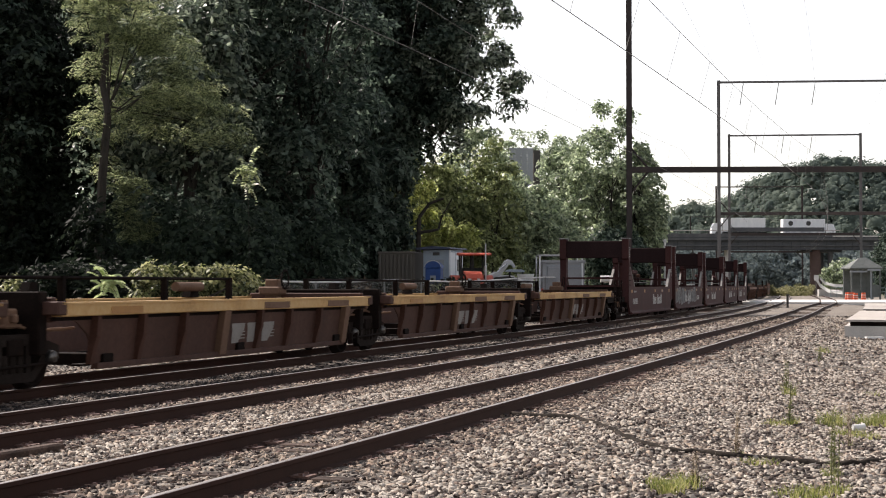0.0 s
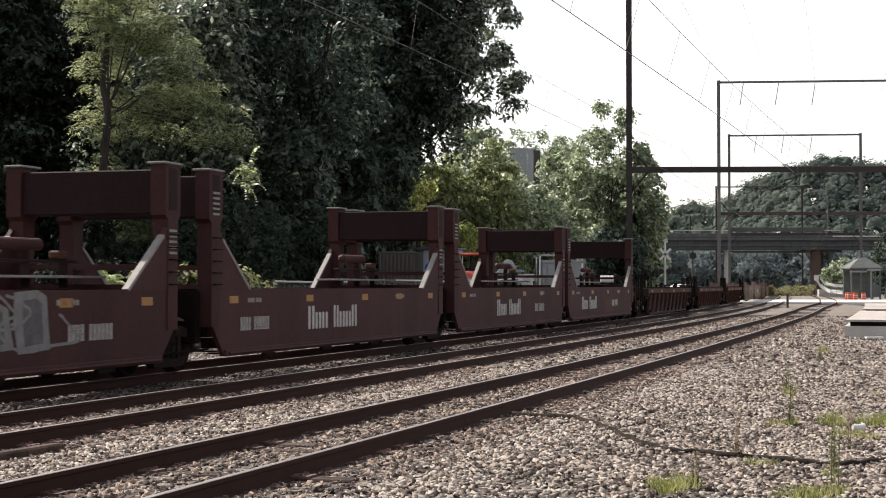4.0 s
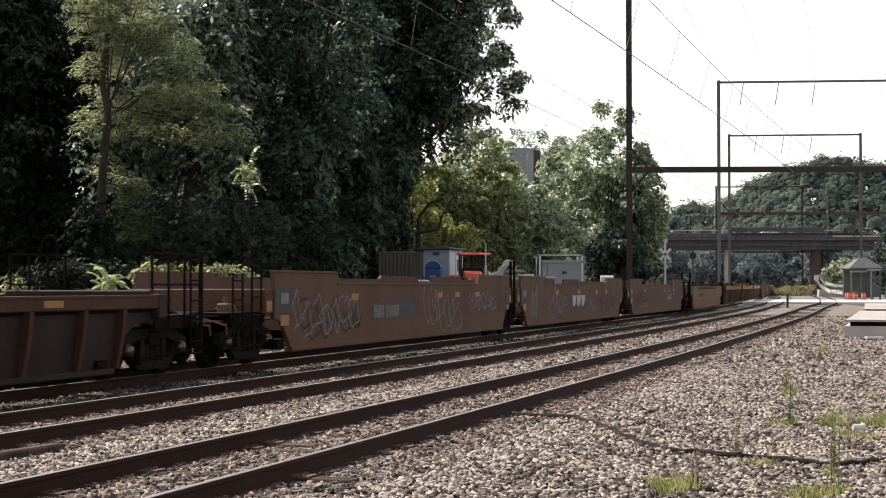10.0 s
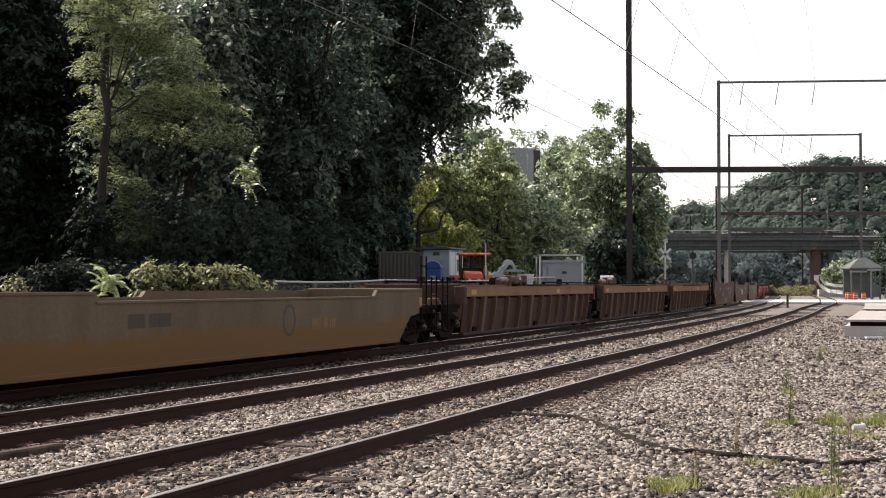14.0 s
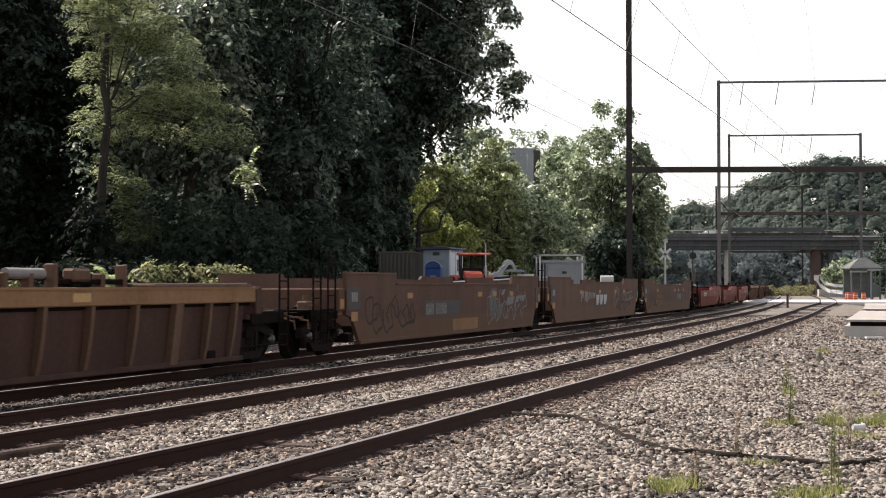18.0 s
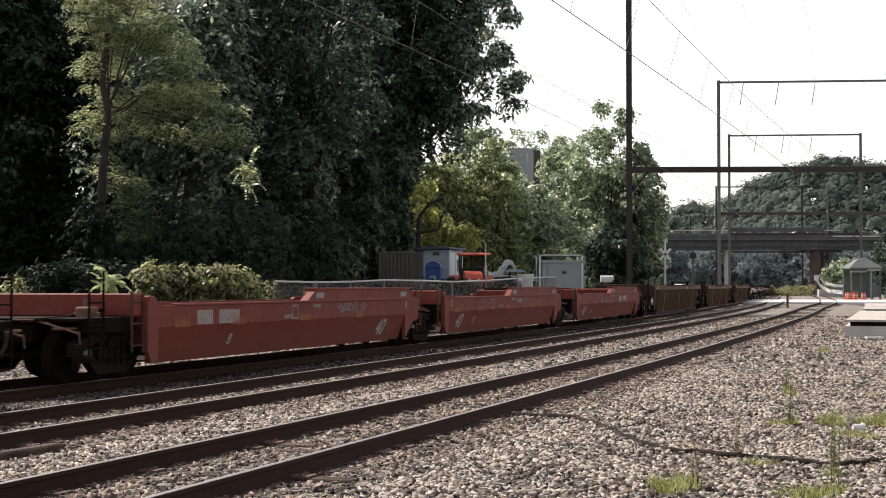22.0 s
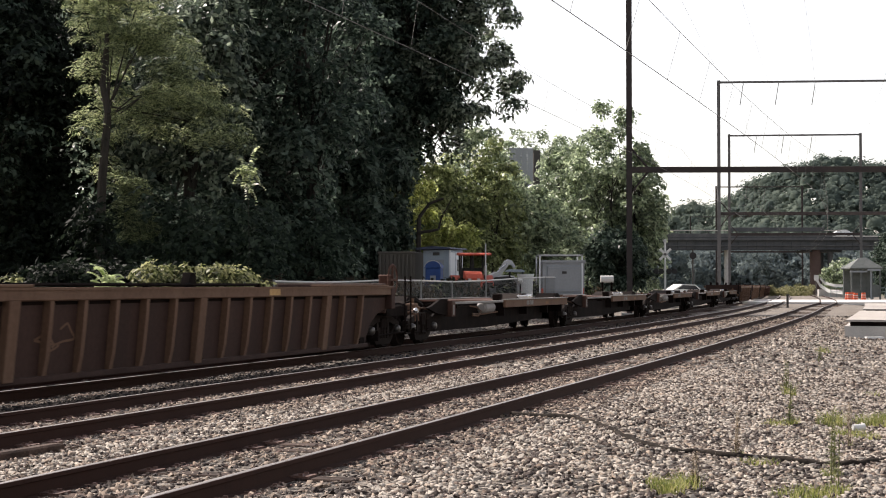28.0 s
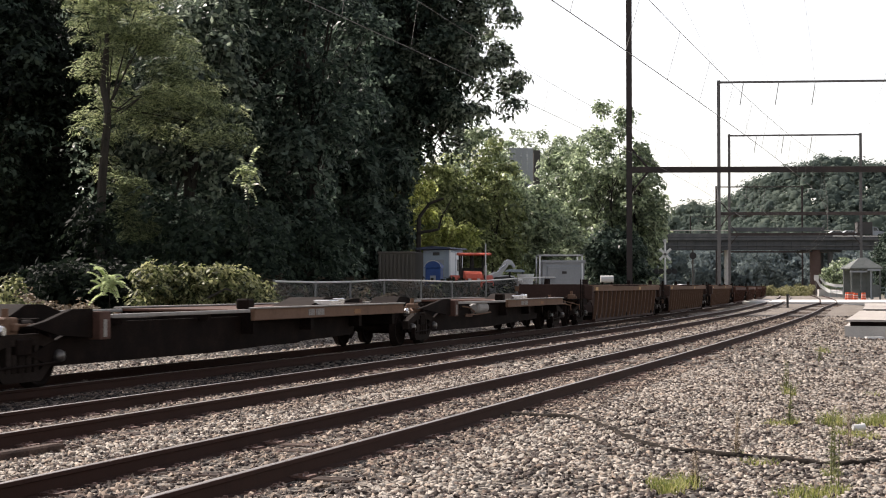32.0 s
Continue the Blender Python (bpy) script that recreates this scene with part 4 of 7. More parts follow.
rcars, R_L = fleet(lambda L: ribbed_unit(L, "car_grey", "car_rust", "dark grey ribbed well car with rusty top chord", .16, 1.12, 1.33, 1.3, True, 1.5, "car_rust", [-7.2, -5.8, -4.35, -2.89, -1.47, -.05, 1.38, 2.84, 4.28, 5.72, 6.86]), [(122.6, 138.3), (143.1, 159.0), (163.7, 180.2)], True, 4.6, True)
dcars, D_L = fleet(lambda L: smooth_unit(L, "car_brown", "faded brown smooth-sided well car with sprayed tags"), [(184.5, 202.3), (203.9, 221.0), (223.1, 241.0)], False, 1.8)
scars, SB_L = fleet(lambda L: smooth_unit(L, "car_olive", "short-sided mustard and brown well car", .2, 1.24, 1.38, 1.5, 3.0, 1.26, .3, 8.5), [(245.6, 264.0)], True, 4)
yrcars, YR_L = fleet(lambda L: ribbed_unit(L, "dark_sheet", "car_tan", "rusty ribbed well car with ochre top chord", .16, 1.18, 1.45, 1.35, False, 1.6, "rib_tan", [-7.8, -6.68, -5.45, -3.95, -2.45, -1.0, .45, 1.7, 3.0, 4.35, 5.76, 6.93, 7.95], (-6.68, -1.0, 5.76)), [(268.0, 285.6), (287.8, 305.0), (307.0, 325.2)], False, 1.9)
d2cars, D2_L = fleet(lambda L: smooth_unit(L, "car_brown", "faded brown smooth-sided well car with sprayed tags"), [(329.8, 347.0), (349.0, 366.4), (368.2, 386.2)], False, 1.9)
redcars, RD_L = fleet(lambda L: red_unit(L, "faded red well car with folded sides"), [(391.4, 405.2), (407.8, 420.8), (423.6, 438.0)], False, 2.6)
tcars, T_L = fleet(lambda L: ribbed_unit(L, "car_dark", "rib_tan", "brown well car with closely spaced tan ribs", .15, 1.27, 1.45, 1.08, True, 1.5, "rib_tan", [-7.75, -6.8, -5.84, -4.9, -3.97, -3.03, -2.08, -1.1, -.1, .9, 1.85, 2.8, 3.75, 4.72, 5.7, 6.6, 7.7], (-5.84, -.1, 5.7)), [(442.3, 461.1), (465.7, 485.4), (489.8, 509.0)], True, 4.4)
spcars, SP_L = [], 16.6
for k in range(5):
    spcars.append(spine_unit(SP_L, "low black and rust articulated spine car for trailers", (0.0, 0.0, 1.0, 0.0, 1.0)[k], k == 0, k == 4))
    TRAIN.append((spcars[-1], 519.7 + 17.47 * k))
tbcars, TB_L = fleet(lambda L: ribbed_unit(L, "car_dark", "rib_tan", "brown well car with closely spaced tan ribs", .15, 1.27, 1.45, .97, True, 1.5, "rib_tan"), [(603.2, 620.1), (623.6, 641.0), (645.0, 662.0)], True, 3.5)
xcars, X_L = fleet(lambda L: ribbed_unit(L, "car_rust", "car_rust", "rusty low ribbed well car", .16, 1.12, 1.33, 1.3, True, 1.5), [(666.5, 681.0), (685.5, 700.0), (704.5, 719.0), (723.5, 738.0)], True, 4.5)


# ---- lettering, number bars and sprayed tags on the sides ----


def bars(unit, x0, z0, high, text_shape, mat="letter", y=-1.452, gap=.28, name="stencil_mark", label="pale stencilled mark"):
    """Plain blocks in place of writing; text_shape gives each block's width in heights, 0 for a space."""
    sh, x = Shape(), x0
    for w in text_shape:
        if 0 < w < .55 and high > .2:
            sh.box(x, x + .3 * w * high, y - .004, y, z0, z0 + high).box(x + .62 * w * high, x + .92 * w * high, y - .004, y, z0, z0 + high)
        elif w:
            sh.box(x, x + w * high, y - .004, y, z0, z0 + high)
        x += (w or .35) * high + gap * high * .5
    ob = part(name, sh, mat, unit, label)
    ob["kind"] = "stuff"
    return ob


def glyph(unit, text, x, z, high, y=-1.455, mat="letter", slant=0.0, lean=0.0):
    """Readable characters in the built-in font."""
    cu = bpy.data.curves.new("painted_figure", "FONT")
    cu.body, cu.size, cu.extrude, cu.shear = text, high * 1.35, .002, slant
    ob = new("painted_figure", cu)
    dg = bpy.context.evaluated_depsgraph_get()
    me = bpy.data.meshes.new_from_object(ob.evaluated_get(dg))
    bpy.data.objects.remove(ob)
    me.materials.clear()
    out = part("painted_figure", me, "mark_white", unit, "pale painted figures")
    out.matrix_basis = pose(x, y, z, 90 + lean, 0, 0)
    return out


def scrawl(unit, x0, x1, z0, z1, seed, mat="spray", y=-1.454, n=5, width=.035):
    """A sprayed tag as loose looping strokes, no letters."""
    rng = random.Random(seed)
    v, f = [], []
    for k in range(n):
        cx = x0 + (x1 - x0) * (k + .5) / n
        rx, rz = (x1 - x0) / n * rng.uniform(.35, .7), (z1 - z0) * rng.uniform(.3, .5)
        a0, turns, dz = rng.uniform(0, 6), rng.uniform(.7, 1.7), rng.uniform(-.25, .25) * (z1 - z0)
        pts = []
        for i in range(23):
            a = a0 + turns * 6.28 * i / 22
            pts.append((cx + rx * math.cos(a) * (1 + .3 * math.sin(2.3 * a)) + (i / 22 - .5) * rx, (z0 + z1) / 2 + dz + rz * math.sin(a + .5 * math.sin(a * 1.7))))
        for (ax, az), (bx, bz) in zip(pts, pts[1:]):
            d = math.hypot(bx - ax, bz - az) or 1
            nx, nz = -(bz - az) / d * width / 2, (bx - ax) / d * width / 2
            j = len(v)
            v += [(ax + nx, y, az + nz), (ax - nx, y, az - nz), (bx - nx, y, bz - nz), (bx + nx, y, bz + nz)]
            f.append((j, j + 1, j + 2, j + 3))
    me = raw_mesh("sprayed_tag", np.array(v), np.array(f), mat)
    return part("sprayed_tag", me, mat, unit, "looping pale sprayed tag")


def squares(unit, xs, z, mat="reflector", w=.42, h=.18, y=-1.452):
    for x in xs:
        part("reflector", Shape().box(x - w / 2, x + w / 2, y - .004, y, z, z + h), mat, unit, "small yellow reflective sheet")


def letter_block(unit, x, z, w, h, y=-1.452, back="dark_plate"):
    """A company mark as a dark plate with three plain pale blocks."""
    if back:
        part("mark_plate", Shape().box(x, x + w, y - .002, y, z, z + h), back, unit, "dark square behind the mark")
    for k in range(3):
        a = x + w * (.08 + .30 * k)
        part("mark", Shape().prism([(a + w * .05, z + h * .16), (a + w * .17, z + h * .16), (a + w * .27, z + h * .62), (a + w * .28, z + h * .84), (a + w * .02, z + h * .84), (a + w * .04, z + h * .62)], y - .006, y - .003), "mark_white" if back else "letter", unit, "plain pale wedge mark")
        for j in range(3):
            part("mark", Shape().box(a + w * .17, a + w * .3, y - .0035, y - .0025, z + h * (.3 + .11 * j), z + h * (.34 + .11 * j)), "letter", unit, "thin pale stripe")


def word_shapes(unit, x, z, h, y=-1.454):
    """The maker's word mark, reduced to plain pale blocks."""
    for w, k in ((.5, 1.0), (.46, .72), (.46, .72), (0, 0), (.42, 1.0), (.46, .72), (.46, .72), (.46, 1.0)):
        if w:
            wide, top = w * h * 1.5, z + h * k
            for a, b in ((0, .36), (.6, .96)):
                part("mark", Shape().prism([(x + wide * a + .01, z), (x + wide * b - .02, z), (x + wide * b, z + .03), (x + wide * b, top - .03), (x + wide * b - .02, top), (x + wide * a + .01, top), (x + wide * a, top - .03), (x + wide * a, z + .03)], y - .004, y), "mark_white", unit, "plain pale mark bar")
        else:
            part("mark_slash", Shape().prism([(x + .02, z), (x + .07, z), (x + .2, z + h), (x + .15, z + h)], y - .004, y), "car_rust", unit, "thin rust-red slash")
        x += (w or .35) * h * 1.5 + .10 * h


NUM = [.5, .5, .5, .5, 0, .45, .45, .45, .45, .45, .45]


def mark_train():
    for i, u in enumerate(ycars):
        h = Y_L / 2
        before = set(u.children)
        letter_block(u, -.64, .37, 2.2, .52, -1.363, None)
        for o in set(u.children) - before:
            lean_back(o, .26, 1.04)
        squares(u, (-h + 1.9,), 1.06, "reflector", 1.0, .11, -1.482)
        squares(u, (h * .2, h * .7), 1.06, "rib_tan", 1.2, .12, -1.482)
        part("brake_stand", Shape().box(h - .5, h - .28, .5, .8, 1.0, 1.62, .02).box(h - .62, h - .2, .4, .9, 1.28, 1.46, .03), "rib_tan", u, "rusty brake stand")
        part("brake_wheel", Shape().lathe([(.2, -.02), (.23, 0), (.2, .02), (.17, 0), (.2, -.02)], (h - .4, .36, 1.62), 18), "grime", u, "round hand-brake wheel")
    for i, u in enumerate(slcars):
        h = SL_L / 2
        word_shapes(u, (.3, -2.3, -2.3, -2.3, -4.2)[i], .62, .46)
        bars(u, (-5.5, 3.4, -5.5, 2.4, 1.85)[i], .68, .24, [.35, .35, .35, .35, 0, .35, .35, .35, .35, .35, .35], "mark_white")
        squares(u, (-h + .9, -h * .33, h * .15, h * .5, h - .95), 1.17, "reflector", .36, .13)
        bars(u, -h + 1.5, 1.18, .08, [1, .8, 1.2, 0, 1, .6, 1], gap=.5)
        bars(u, h - 3.6, 1.2, .08, [1, .8, 1.2, 0, 1, .6, 1], gap=.5)
        for e in (-1, 1):
            for k in range(5):
                bars(u, e * (h - .12) - .13, 3.05 - k * .09 if e < 0 else 2.35 - k * .09, .04, [4, 2.5], y=-1.473)
    h = SL_L / 2
    rng = random.Random(5)
    for k in range(9):
        a = -6.0 + k * 1.02
        lean, top, w = rng.uniform(-.25, .3), rng.uniform(1.2, 1.4), rng.uniform(.6, .85)
        lo = rng.uniform(.48, .62)
        block = [(a, lo), (a + w, lo + .04), (a + w + lean * .6, (lo + top) / 2), (a + w + lean, top - .08), (a + w * .7 + lean, top), (a + lean, top - .03), (a + lean * .3 - .08, (lo + top) / 2)]
        part("sprayed_block", Shape().prism([(px + (px - a - w / 2) * .1, pz + (pz - .95) * .07) for px, pz in block], -1.453, -1.4505), "spray", slcars[1], "pale grey sprayed block")
        part("sprayed_block", Shape().prism([(a + w / 2 + (px - a - w / 2) * .62, .95 + (pz - .95) * .8) for px, pz in block], -1.4555, -1.4535), "spray_dull", slcars[1], "dull fill inside a sprayed outline")
    scrawl(slcars[1], -5.8, 3.2, .6, 1.3, 5, "spray", -1.458, 9, .045)
    part("repair_panel", Shape().box(h * .05, h * .38, -1.4525, -1.4505, .42, .95), "car_rust", slcars[4], "reddish repainted panel")
    for i, u in enumerate(rcars):
        h = R_L / 2
        squares(u, (-h + 1.2, -h * .45, h * .1, h * .6), 1.17, "reflector", .5, .10, -1.482)
        lean_back(scrawl(u, 1.45, 2.2, .5, .95, 40 + i, "spray", -1.365, 3), .16, 1.12)
        lean_back(scrawl(u, .1, .7, .42, .95, 45 + i, "spray", -1.365, 2), .16, 1.12)
        lean_back(part("pale_patch", Shape().box(.42, 1.1, -1.3635, -1.362, .58, .88), "dark_sheet", u, "faded stencil patch"), .16, 1.12)
        lean_back(part("oval_hole", Shape().lathe([(0, 0), (.13, 0), (.15, .004), (0, .004)], (3.44, -1.367, .72), 14), "rubber", u, "dark oval opening"), .16, 1.12)
    for cars, L in ((dcars, D_L), (d2cars, D2_L)):
        for i, u in enumerate(cars):
            h = L / 2
            squares(u, (-3.65 if i == 1 else -4.42, .0 if i == 1 else 1.8, 3.35, 5.3), 1.18, "reflector", .42, .13)
            if i != 1:
                x = -h + 5.6 if i == 0 else h - 6.2
                part("number_plate", Shape().box(x - .12, x + 3.0, -1.4535, -1.4515, .72, 1.10), "dark_plate", u, "dark square behind the numbers")
                bars(u, x, .77, .27, NUM, y=-1.456)
            else:
                letter_block(u, -1.4 if cars is dcars else -1.07, .67, 2.6, .55)
            bars(u, h - 2.6, .95, .14, [.6, .6, 0, .6], mat="dark_plate")
            for k in range(3):
                x = (-h + 1.3 + k * 1.25) if i != 1 else (h - 5.2 + k * 1.2)
                scrawl(u, x, x + .95, .4 + .08 * k, 1.2, 300 + 10 * i + k, "old_spray", -1.4525, 2, .06)
            part("end_plate", Shape().box(-h + .02, -h + .86, -1.462, -1.451, .96, 1.46, .004), "dark_plate", u, "dark square end plate")
            bars(u, -h + .3, 1.14, .2, [.5, .5, .5], y=-1.463)
            part("end_plate", Shape().box(h - .42, h - .06, -1.462, -1.451, .98, 1.4, .004), "dark_plate", u, "dark square end plate")
            squares(u, (-h + .5,), .72, "reflector", .4, .2)
            squares(u, (h - .24,), .78, "reflector", .22, .16)
    h = D_L / 2
    scrawl(dcars[0], -h + .8, -h + 4.6, .55, 1.45, 1, n=7)
    scrawl(dcars[0], h - 8.2, h - 5.2, .4, 1.4, 2, n=6)
    scrawl(dcars[0], h - 4.2, h - 1.6, .75, 1.3, 3, n=5)
    scrawl(dcars[1], -7.6, -6.5, .55, 1.45, 4, n=5, width=.045)
    scrawl(dcars[1], -4.6, -2.85, .5, 1.42, 6, n=4, width=.04)
    scrawl(dcars[1], -2.6, -2.1, .75, 1.2, 16, n=1, width=.04)
    scrawl(dcars[1], 2.0, 2.8, .68, .95, 17, n=2, width=.03)
    scrawl(dcars[2], -h + 3.0, -h + 5.0, .5, .8, 7, n=4)
    part("colour_patch", Shape().prism([(1.5, .62), (2.4, .55), (4.3, .6), (4.6, .68), (3.2, .74), (2.1, .72)], -1.4525, -1.4505), "spray_dull", dcars[1], "faded grey-teal smear")
    h = D2_L / 2
    scrawl(d2cars[0], 2.6, 7.1, .55, 1.36, 8, n=10, width=.035)
    for a, b, lo, hi in ((2.75, 3.55, .62, 1.42), (3.6, 4.3, .6, .98), (4.7, 5.6, .9, 1.17), (5.75, 7.0, .98, 1.2), (4.1, 4.6, 1.2, 1.38)):
        part("sprayed_block", Shape().prism([(a, lo), (b - .12, lo + .05), (b, hi), (a + .14, hi - .03)], -1.4535, -1.4515), "spray_dull" if hi - lo > .3 else "spray", d2cars[0], "pale sprayed block")
    part("colour_patch", Shape().box(h - 9.6, h - 7.2, -1.4525, -1.4505, .32, .62), "car_tan", d2cars[0], "ochre repair patch")
    for k, (a, w, lo) in enumerate(((-3.66, .1, .86), (-3.45, .26, 1.02), (-3.0, .16, .9), (-2.8, .16, .88), (-2.6, .14, .86), (-2.3, .12, .94), (-2.1, .16, .96), (-1.75, .1, .98), (-1.5, .2, 1.0), (-1.22, .2, 1.0))):
        part("sprayed_stroke", Shape().prism([(a, lo), (a + w * .8, lo + .03), (a + w + .06, 1.28 - .01 * k), (a + .05, 1.3 - .01 * k)], -1.4555, -1.4535), "letter", d2cars[1], "thick pale sprayed stroke")
    scrawl(d2cars[1], 3.1, 4.3, .75, 1.4, 9, n=3)
    scrawl(d2cars[1], 5.4, 7.4, .85, 1.3, 19, n=4)
    scrawl(d2cars[2], -h + 4.0, -h + 6.0, .55, 1.1, 10, "car_tan", n=4)
    for i, u in enumerate(redcars):
        h = RD_L / 2
        e = -1 if i else 1
        glyph(u, "40", 4.02 if i == 0 else -h + 1.25, .38, .40, -1.318, slant=.35, lean=18.1)
        glyph(u, "BCA"[i], -3.78 if i == 0 else -h + 2.85, .46, .2, -1.345, slant=.3, lean=18.1)
        glyph(u, "3", -h + .55 if i else h - 1.0, .95, .17)
        bars(u, -h + 1.76 if i == 0 else 1.74, .83, .24, [.5, .5, .5, .5, 0, 0, .45, .45, .45, .45, .45, .45], "mark_white") if i != 1 else bars(u, -h * -.1, .98, .1, NUM)
        squares(u, (-h + 1.2, -h * .5, -h * .05, h * .4), .8, "red_faded", .55, .13)
        q = -.84 if i == 0 else -2.1
        part("outline_mark", Shape().box(q - .16, q + .16, -1.4525, -1.4505, .84, .87).box(q - .16, q + .16, -1.4525, -1.4505, 1.08, 1.11).box(q - .16, q - .13, -1.4525, -1.4505, .87, 1.08).box(q + .13, q + .16, -1.4525, -1.4505, .87, 1.08), "letter", u, "thin pale outlined box")
        bars(u, .1, 1.05, .06, [1, .7, 1.1, 0, 1.2, .8], gap=.4)
        bars(u, -h * .2, .86, .07, [1, .7, 1.1, 0, 1.2], gap=.4)
    scrawl(redcars[0], 1.5, 3.2, .9, 1.12, 11, n=6, width=.03)
    for cars, L in ((tcars, T_L), (tbcars, TB_L), (yrcars, YR_L)):
        for i, u in enumerate(cars):
            h = L / 2
            for a, b in ((-h + .2, -h + 4.2), (h - 4.0, h - .3)):
                part("ledge", Shape().box(a, b, -1.50, -1.1, 1.455, 1.50, .01), "rib_tan", u, "pale raised ledge plate")
            squares(u, (-h + .9, h * .3), 1.24 if cars is yrcars else 1.30, "car_yellow", .5, .13, -1.482)
            lean_back(scrawl(u, -h + 4.6, -h + 5.4, .5, .9, 60 + i, "rib_tan", -1.365, 2), .15, 1.25)
    for i, u in enumerate(spcars):
        h = SP_L / 2
        bars(u, 2.6, .89, .13, NUM, y=-1.424)
        part("reflector", Shape().box(5.2, 5.6, -1.426, -1.422, .88, .98), "car_tan", u, "faded reflective strip")
        if i % 2 == 0:
            part("air_tank", Shape().rod((-1.9, -1.2, .86), (-.95, -1.2, .86), .16, 18).rod((-1.98, -1.2, .86), (-1.9, -1.2, .86), .1, 18, .16).rod((-.95, -1.2, .86), (-.87, -1.2, .86), .16, 18, .1), "letter", u, "pale air reservoir")
            part("brake_pipe", Shape().pipe([(-3.1, -1.2, .92), (-2.5, -1.22, .88), (-2.1, -1.25, .76), (-2.4, -1.25, .64), (-3.0, -1.25, .66)], .022).pipe([(-2.9, -1.22, .7), (-2.0, -1.26, .68), (-.4, -1.26, .72)], .02), "rib_tan", u, "bent brake pipe")
    h = SB_L / 2
    u = scars[0]
    part("mark", Shape().lathe([(.26, -.002), (.31, -.002), (.31, .002), (.26, .002), (.26, -.002)], (1.15, -1.453, .82), 24), "dark_plate", u, "dark ring mark")
    bars(u, h - 6.9, .62, .2, [.6, .5, .4, .5, 0, .4, .5, 0, .5, .5, .4], mat="car_tan")
    bars(u, -h + 4.0, .82, .22, NUM, mat="dark_plate")
    for cars, L in ((ycars, Y_L), (yrcars, YR_L)):
        for u in cars:
            z = 1.46 if cars is ycars else 1.68
            part("air_tank", Shape().rod((L / 2 - 4.2, 1.1, z), (L / 2 - 3.1, 1.1, z), .095, 16), "letter" if cars is yrcars else "rib_tan", u, "dusty air reservoir")
            if cars is yrcars:
                for q in (-4.3, -3.55, -2.8, -1.2, -.4):
                    part("gear_post", Shape().box(L / 2 + q - .07, L / 2 + q + .07, 1.0, 1.2, 1.4, 1.86 if q in (-2.8, -.4) else 1.7, .02), "rib_tan", u, "rusty brake gear post")
                part("gear_beam", Shape().box(L / 2 - 2.8, L / 2 - .3, 1.02, 1.16, 1.5, 1.6, .02), "grime", u)
                part("brake_valve", Shape().box(L / 2 - 2.3, L / 2 - 1.7, .95, 1.2, 1.55, 1.78, .04), "rib_tan", u, "rusty brake valve")


mark_train()


def rail_pose(s, u=U_C):
    x, y, th = along(s, u)
    return Matrix.Translation((x, y, .004)) @ Matrix.Rotation(th, 4, "Z")


def motions():
    for ob, s in TRAIN:
        walk(ob, [(t, rail_pose(s - SPEED * t)) for t in range(0, 33, 1)])
    drive_cars()

# ---- catenary portals and wires ----


def portal(s, left_u, width, low, top, size, label, turn, steel="pole"):
    """Two steel columns with a low and a high cross beam, insulators hung from the high one."""
    p = thing("catenary_portal", label, "catenary portal", "catenary portals over the tracks")
    x0, y0, _ = along(s, left_u)
    p.matrix_basis = pose(x0, y0, 0, 0, 0, turn)
    g = size
    ibeam = [(-g / 2, -g / 2), (g / 2, -g / 2), (g / 2, -g / 2 + .04), (.03, -g / 2 + .04), (.03, g / 2 - .04), (g / 2, g / 2 - .04), (g / 2, g / 2), (-g / 2, g / 2), (-g / 2, g / 2 - .04), (-.03, g / 2 - .04), (-.03, -g / 2 + .04), (-g / 2, -g / 2 + .04)]
    for x in (0, width):
        c = part("column", Shape().upright(ibeam, -.7, top), steel, p)
        c.location.x = x
        f = part("footing", Shape().box(-.45, .45, -.45, .45, -.9, -.12, .03), "concrete", p, "concrete column footing")
        f.location.x = x
    for z, t in ((low, .34), (top - .2, .22)):
        part("cross_beam", Shape().box(-.1, width + .1, -t * .3, t * .3, z - t / 2, z + t / 2, .015), steel if z > low else "pole", p)
    for x, w in ((g / 2, 1), (width - g / 2, -1)):
        for a, b in ((low + 1.2, low + .1), (low - 1.3, low - .1)):
            part("knee_brace", Shape().rod((x, 0, a), (x + w * .95, 0, b), .065, 6), "pole", p)
    for u in (left_u - U_C, left_u - U_B, left_u - U_A):
        part("insulator", Shape().rod((u, 0, top - .35), (u - .35, 0, top - 2.6), .045, 6), "wire", p, "hanging insulator string")
    return p


portal(72.5, 9.85, 17.2, 8.27, 21.6, .32, "dark rusty steel portal that carries overhead wires", -2)
portal(144.5, 9.8, 18.0, 8.85, 22.6, .32, "steel portal that carries overhead wires, sky bloom put into its grey", -5, "pole_bloom")
portal(194.0, 10.9, 17.2, 8.3, 21.7, .32, "steel portal that carries overhead wires, sky bloom put into its grey", -6, "pole_bloom")
for px, d in ((1268, 318), (1222, 457)):
    q = copy_thing([o for o in scene.objects if o.name.startswith("catenary_portal")][0], pose((px - 784) * d / 2783.2, d, 0, 0, 0, -3))


def line_wire(s0, s1, u0, u1, z0, z1, dip, n=26):
    """A wire along the line whose offset and height change evenly."""
    out = []
    for i in range(n + 1):
        k = i / n
        s = s0 + (s1 - s0) * k
        x, y, _ = along(s, u0 + (u1 - u0) * k)
        out.append(Vector((x, y, z0 + (z1 - z0) * k - dip * 4 * k * (1 - k))))
    return out


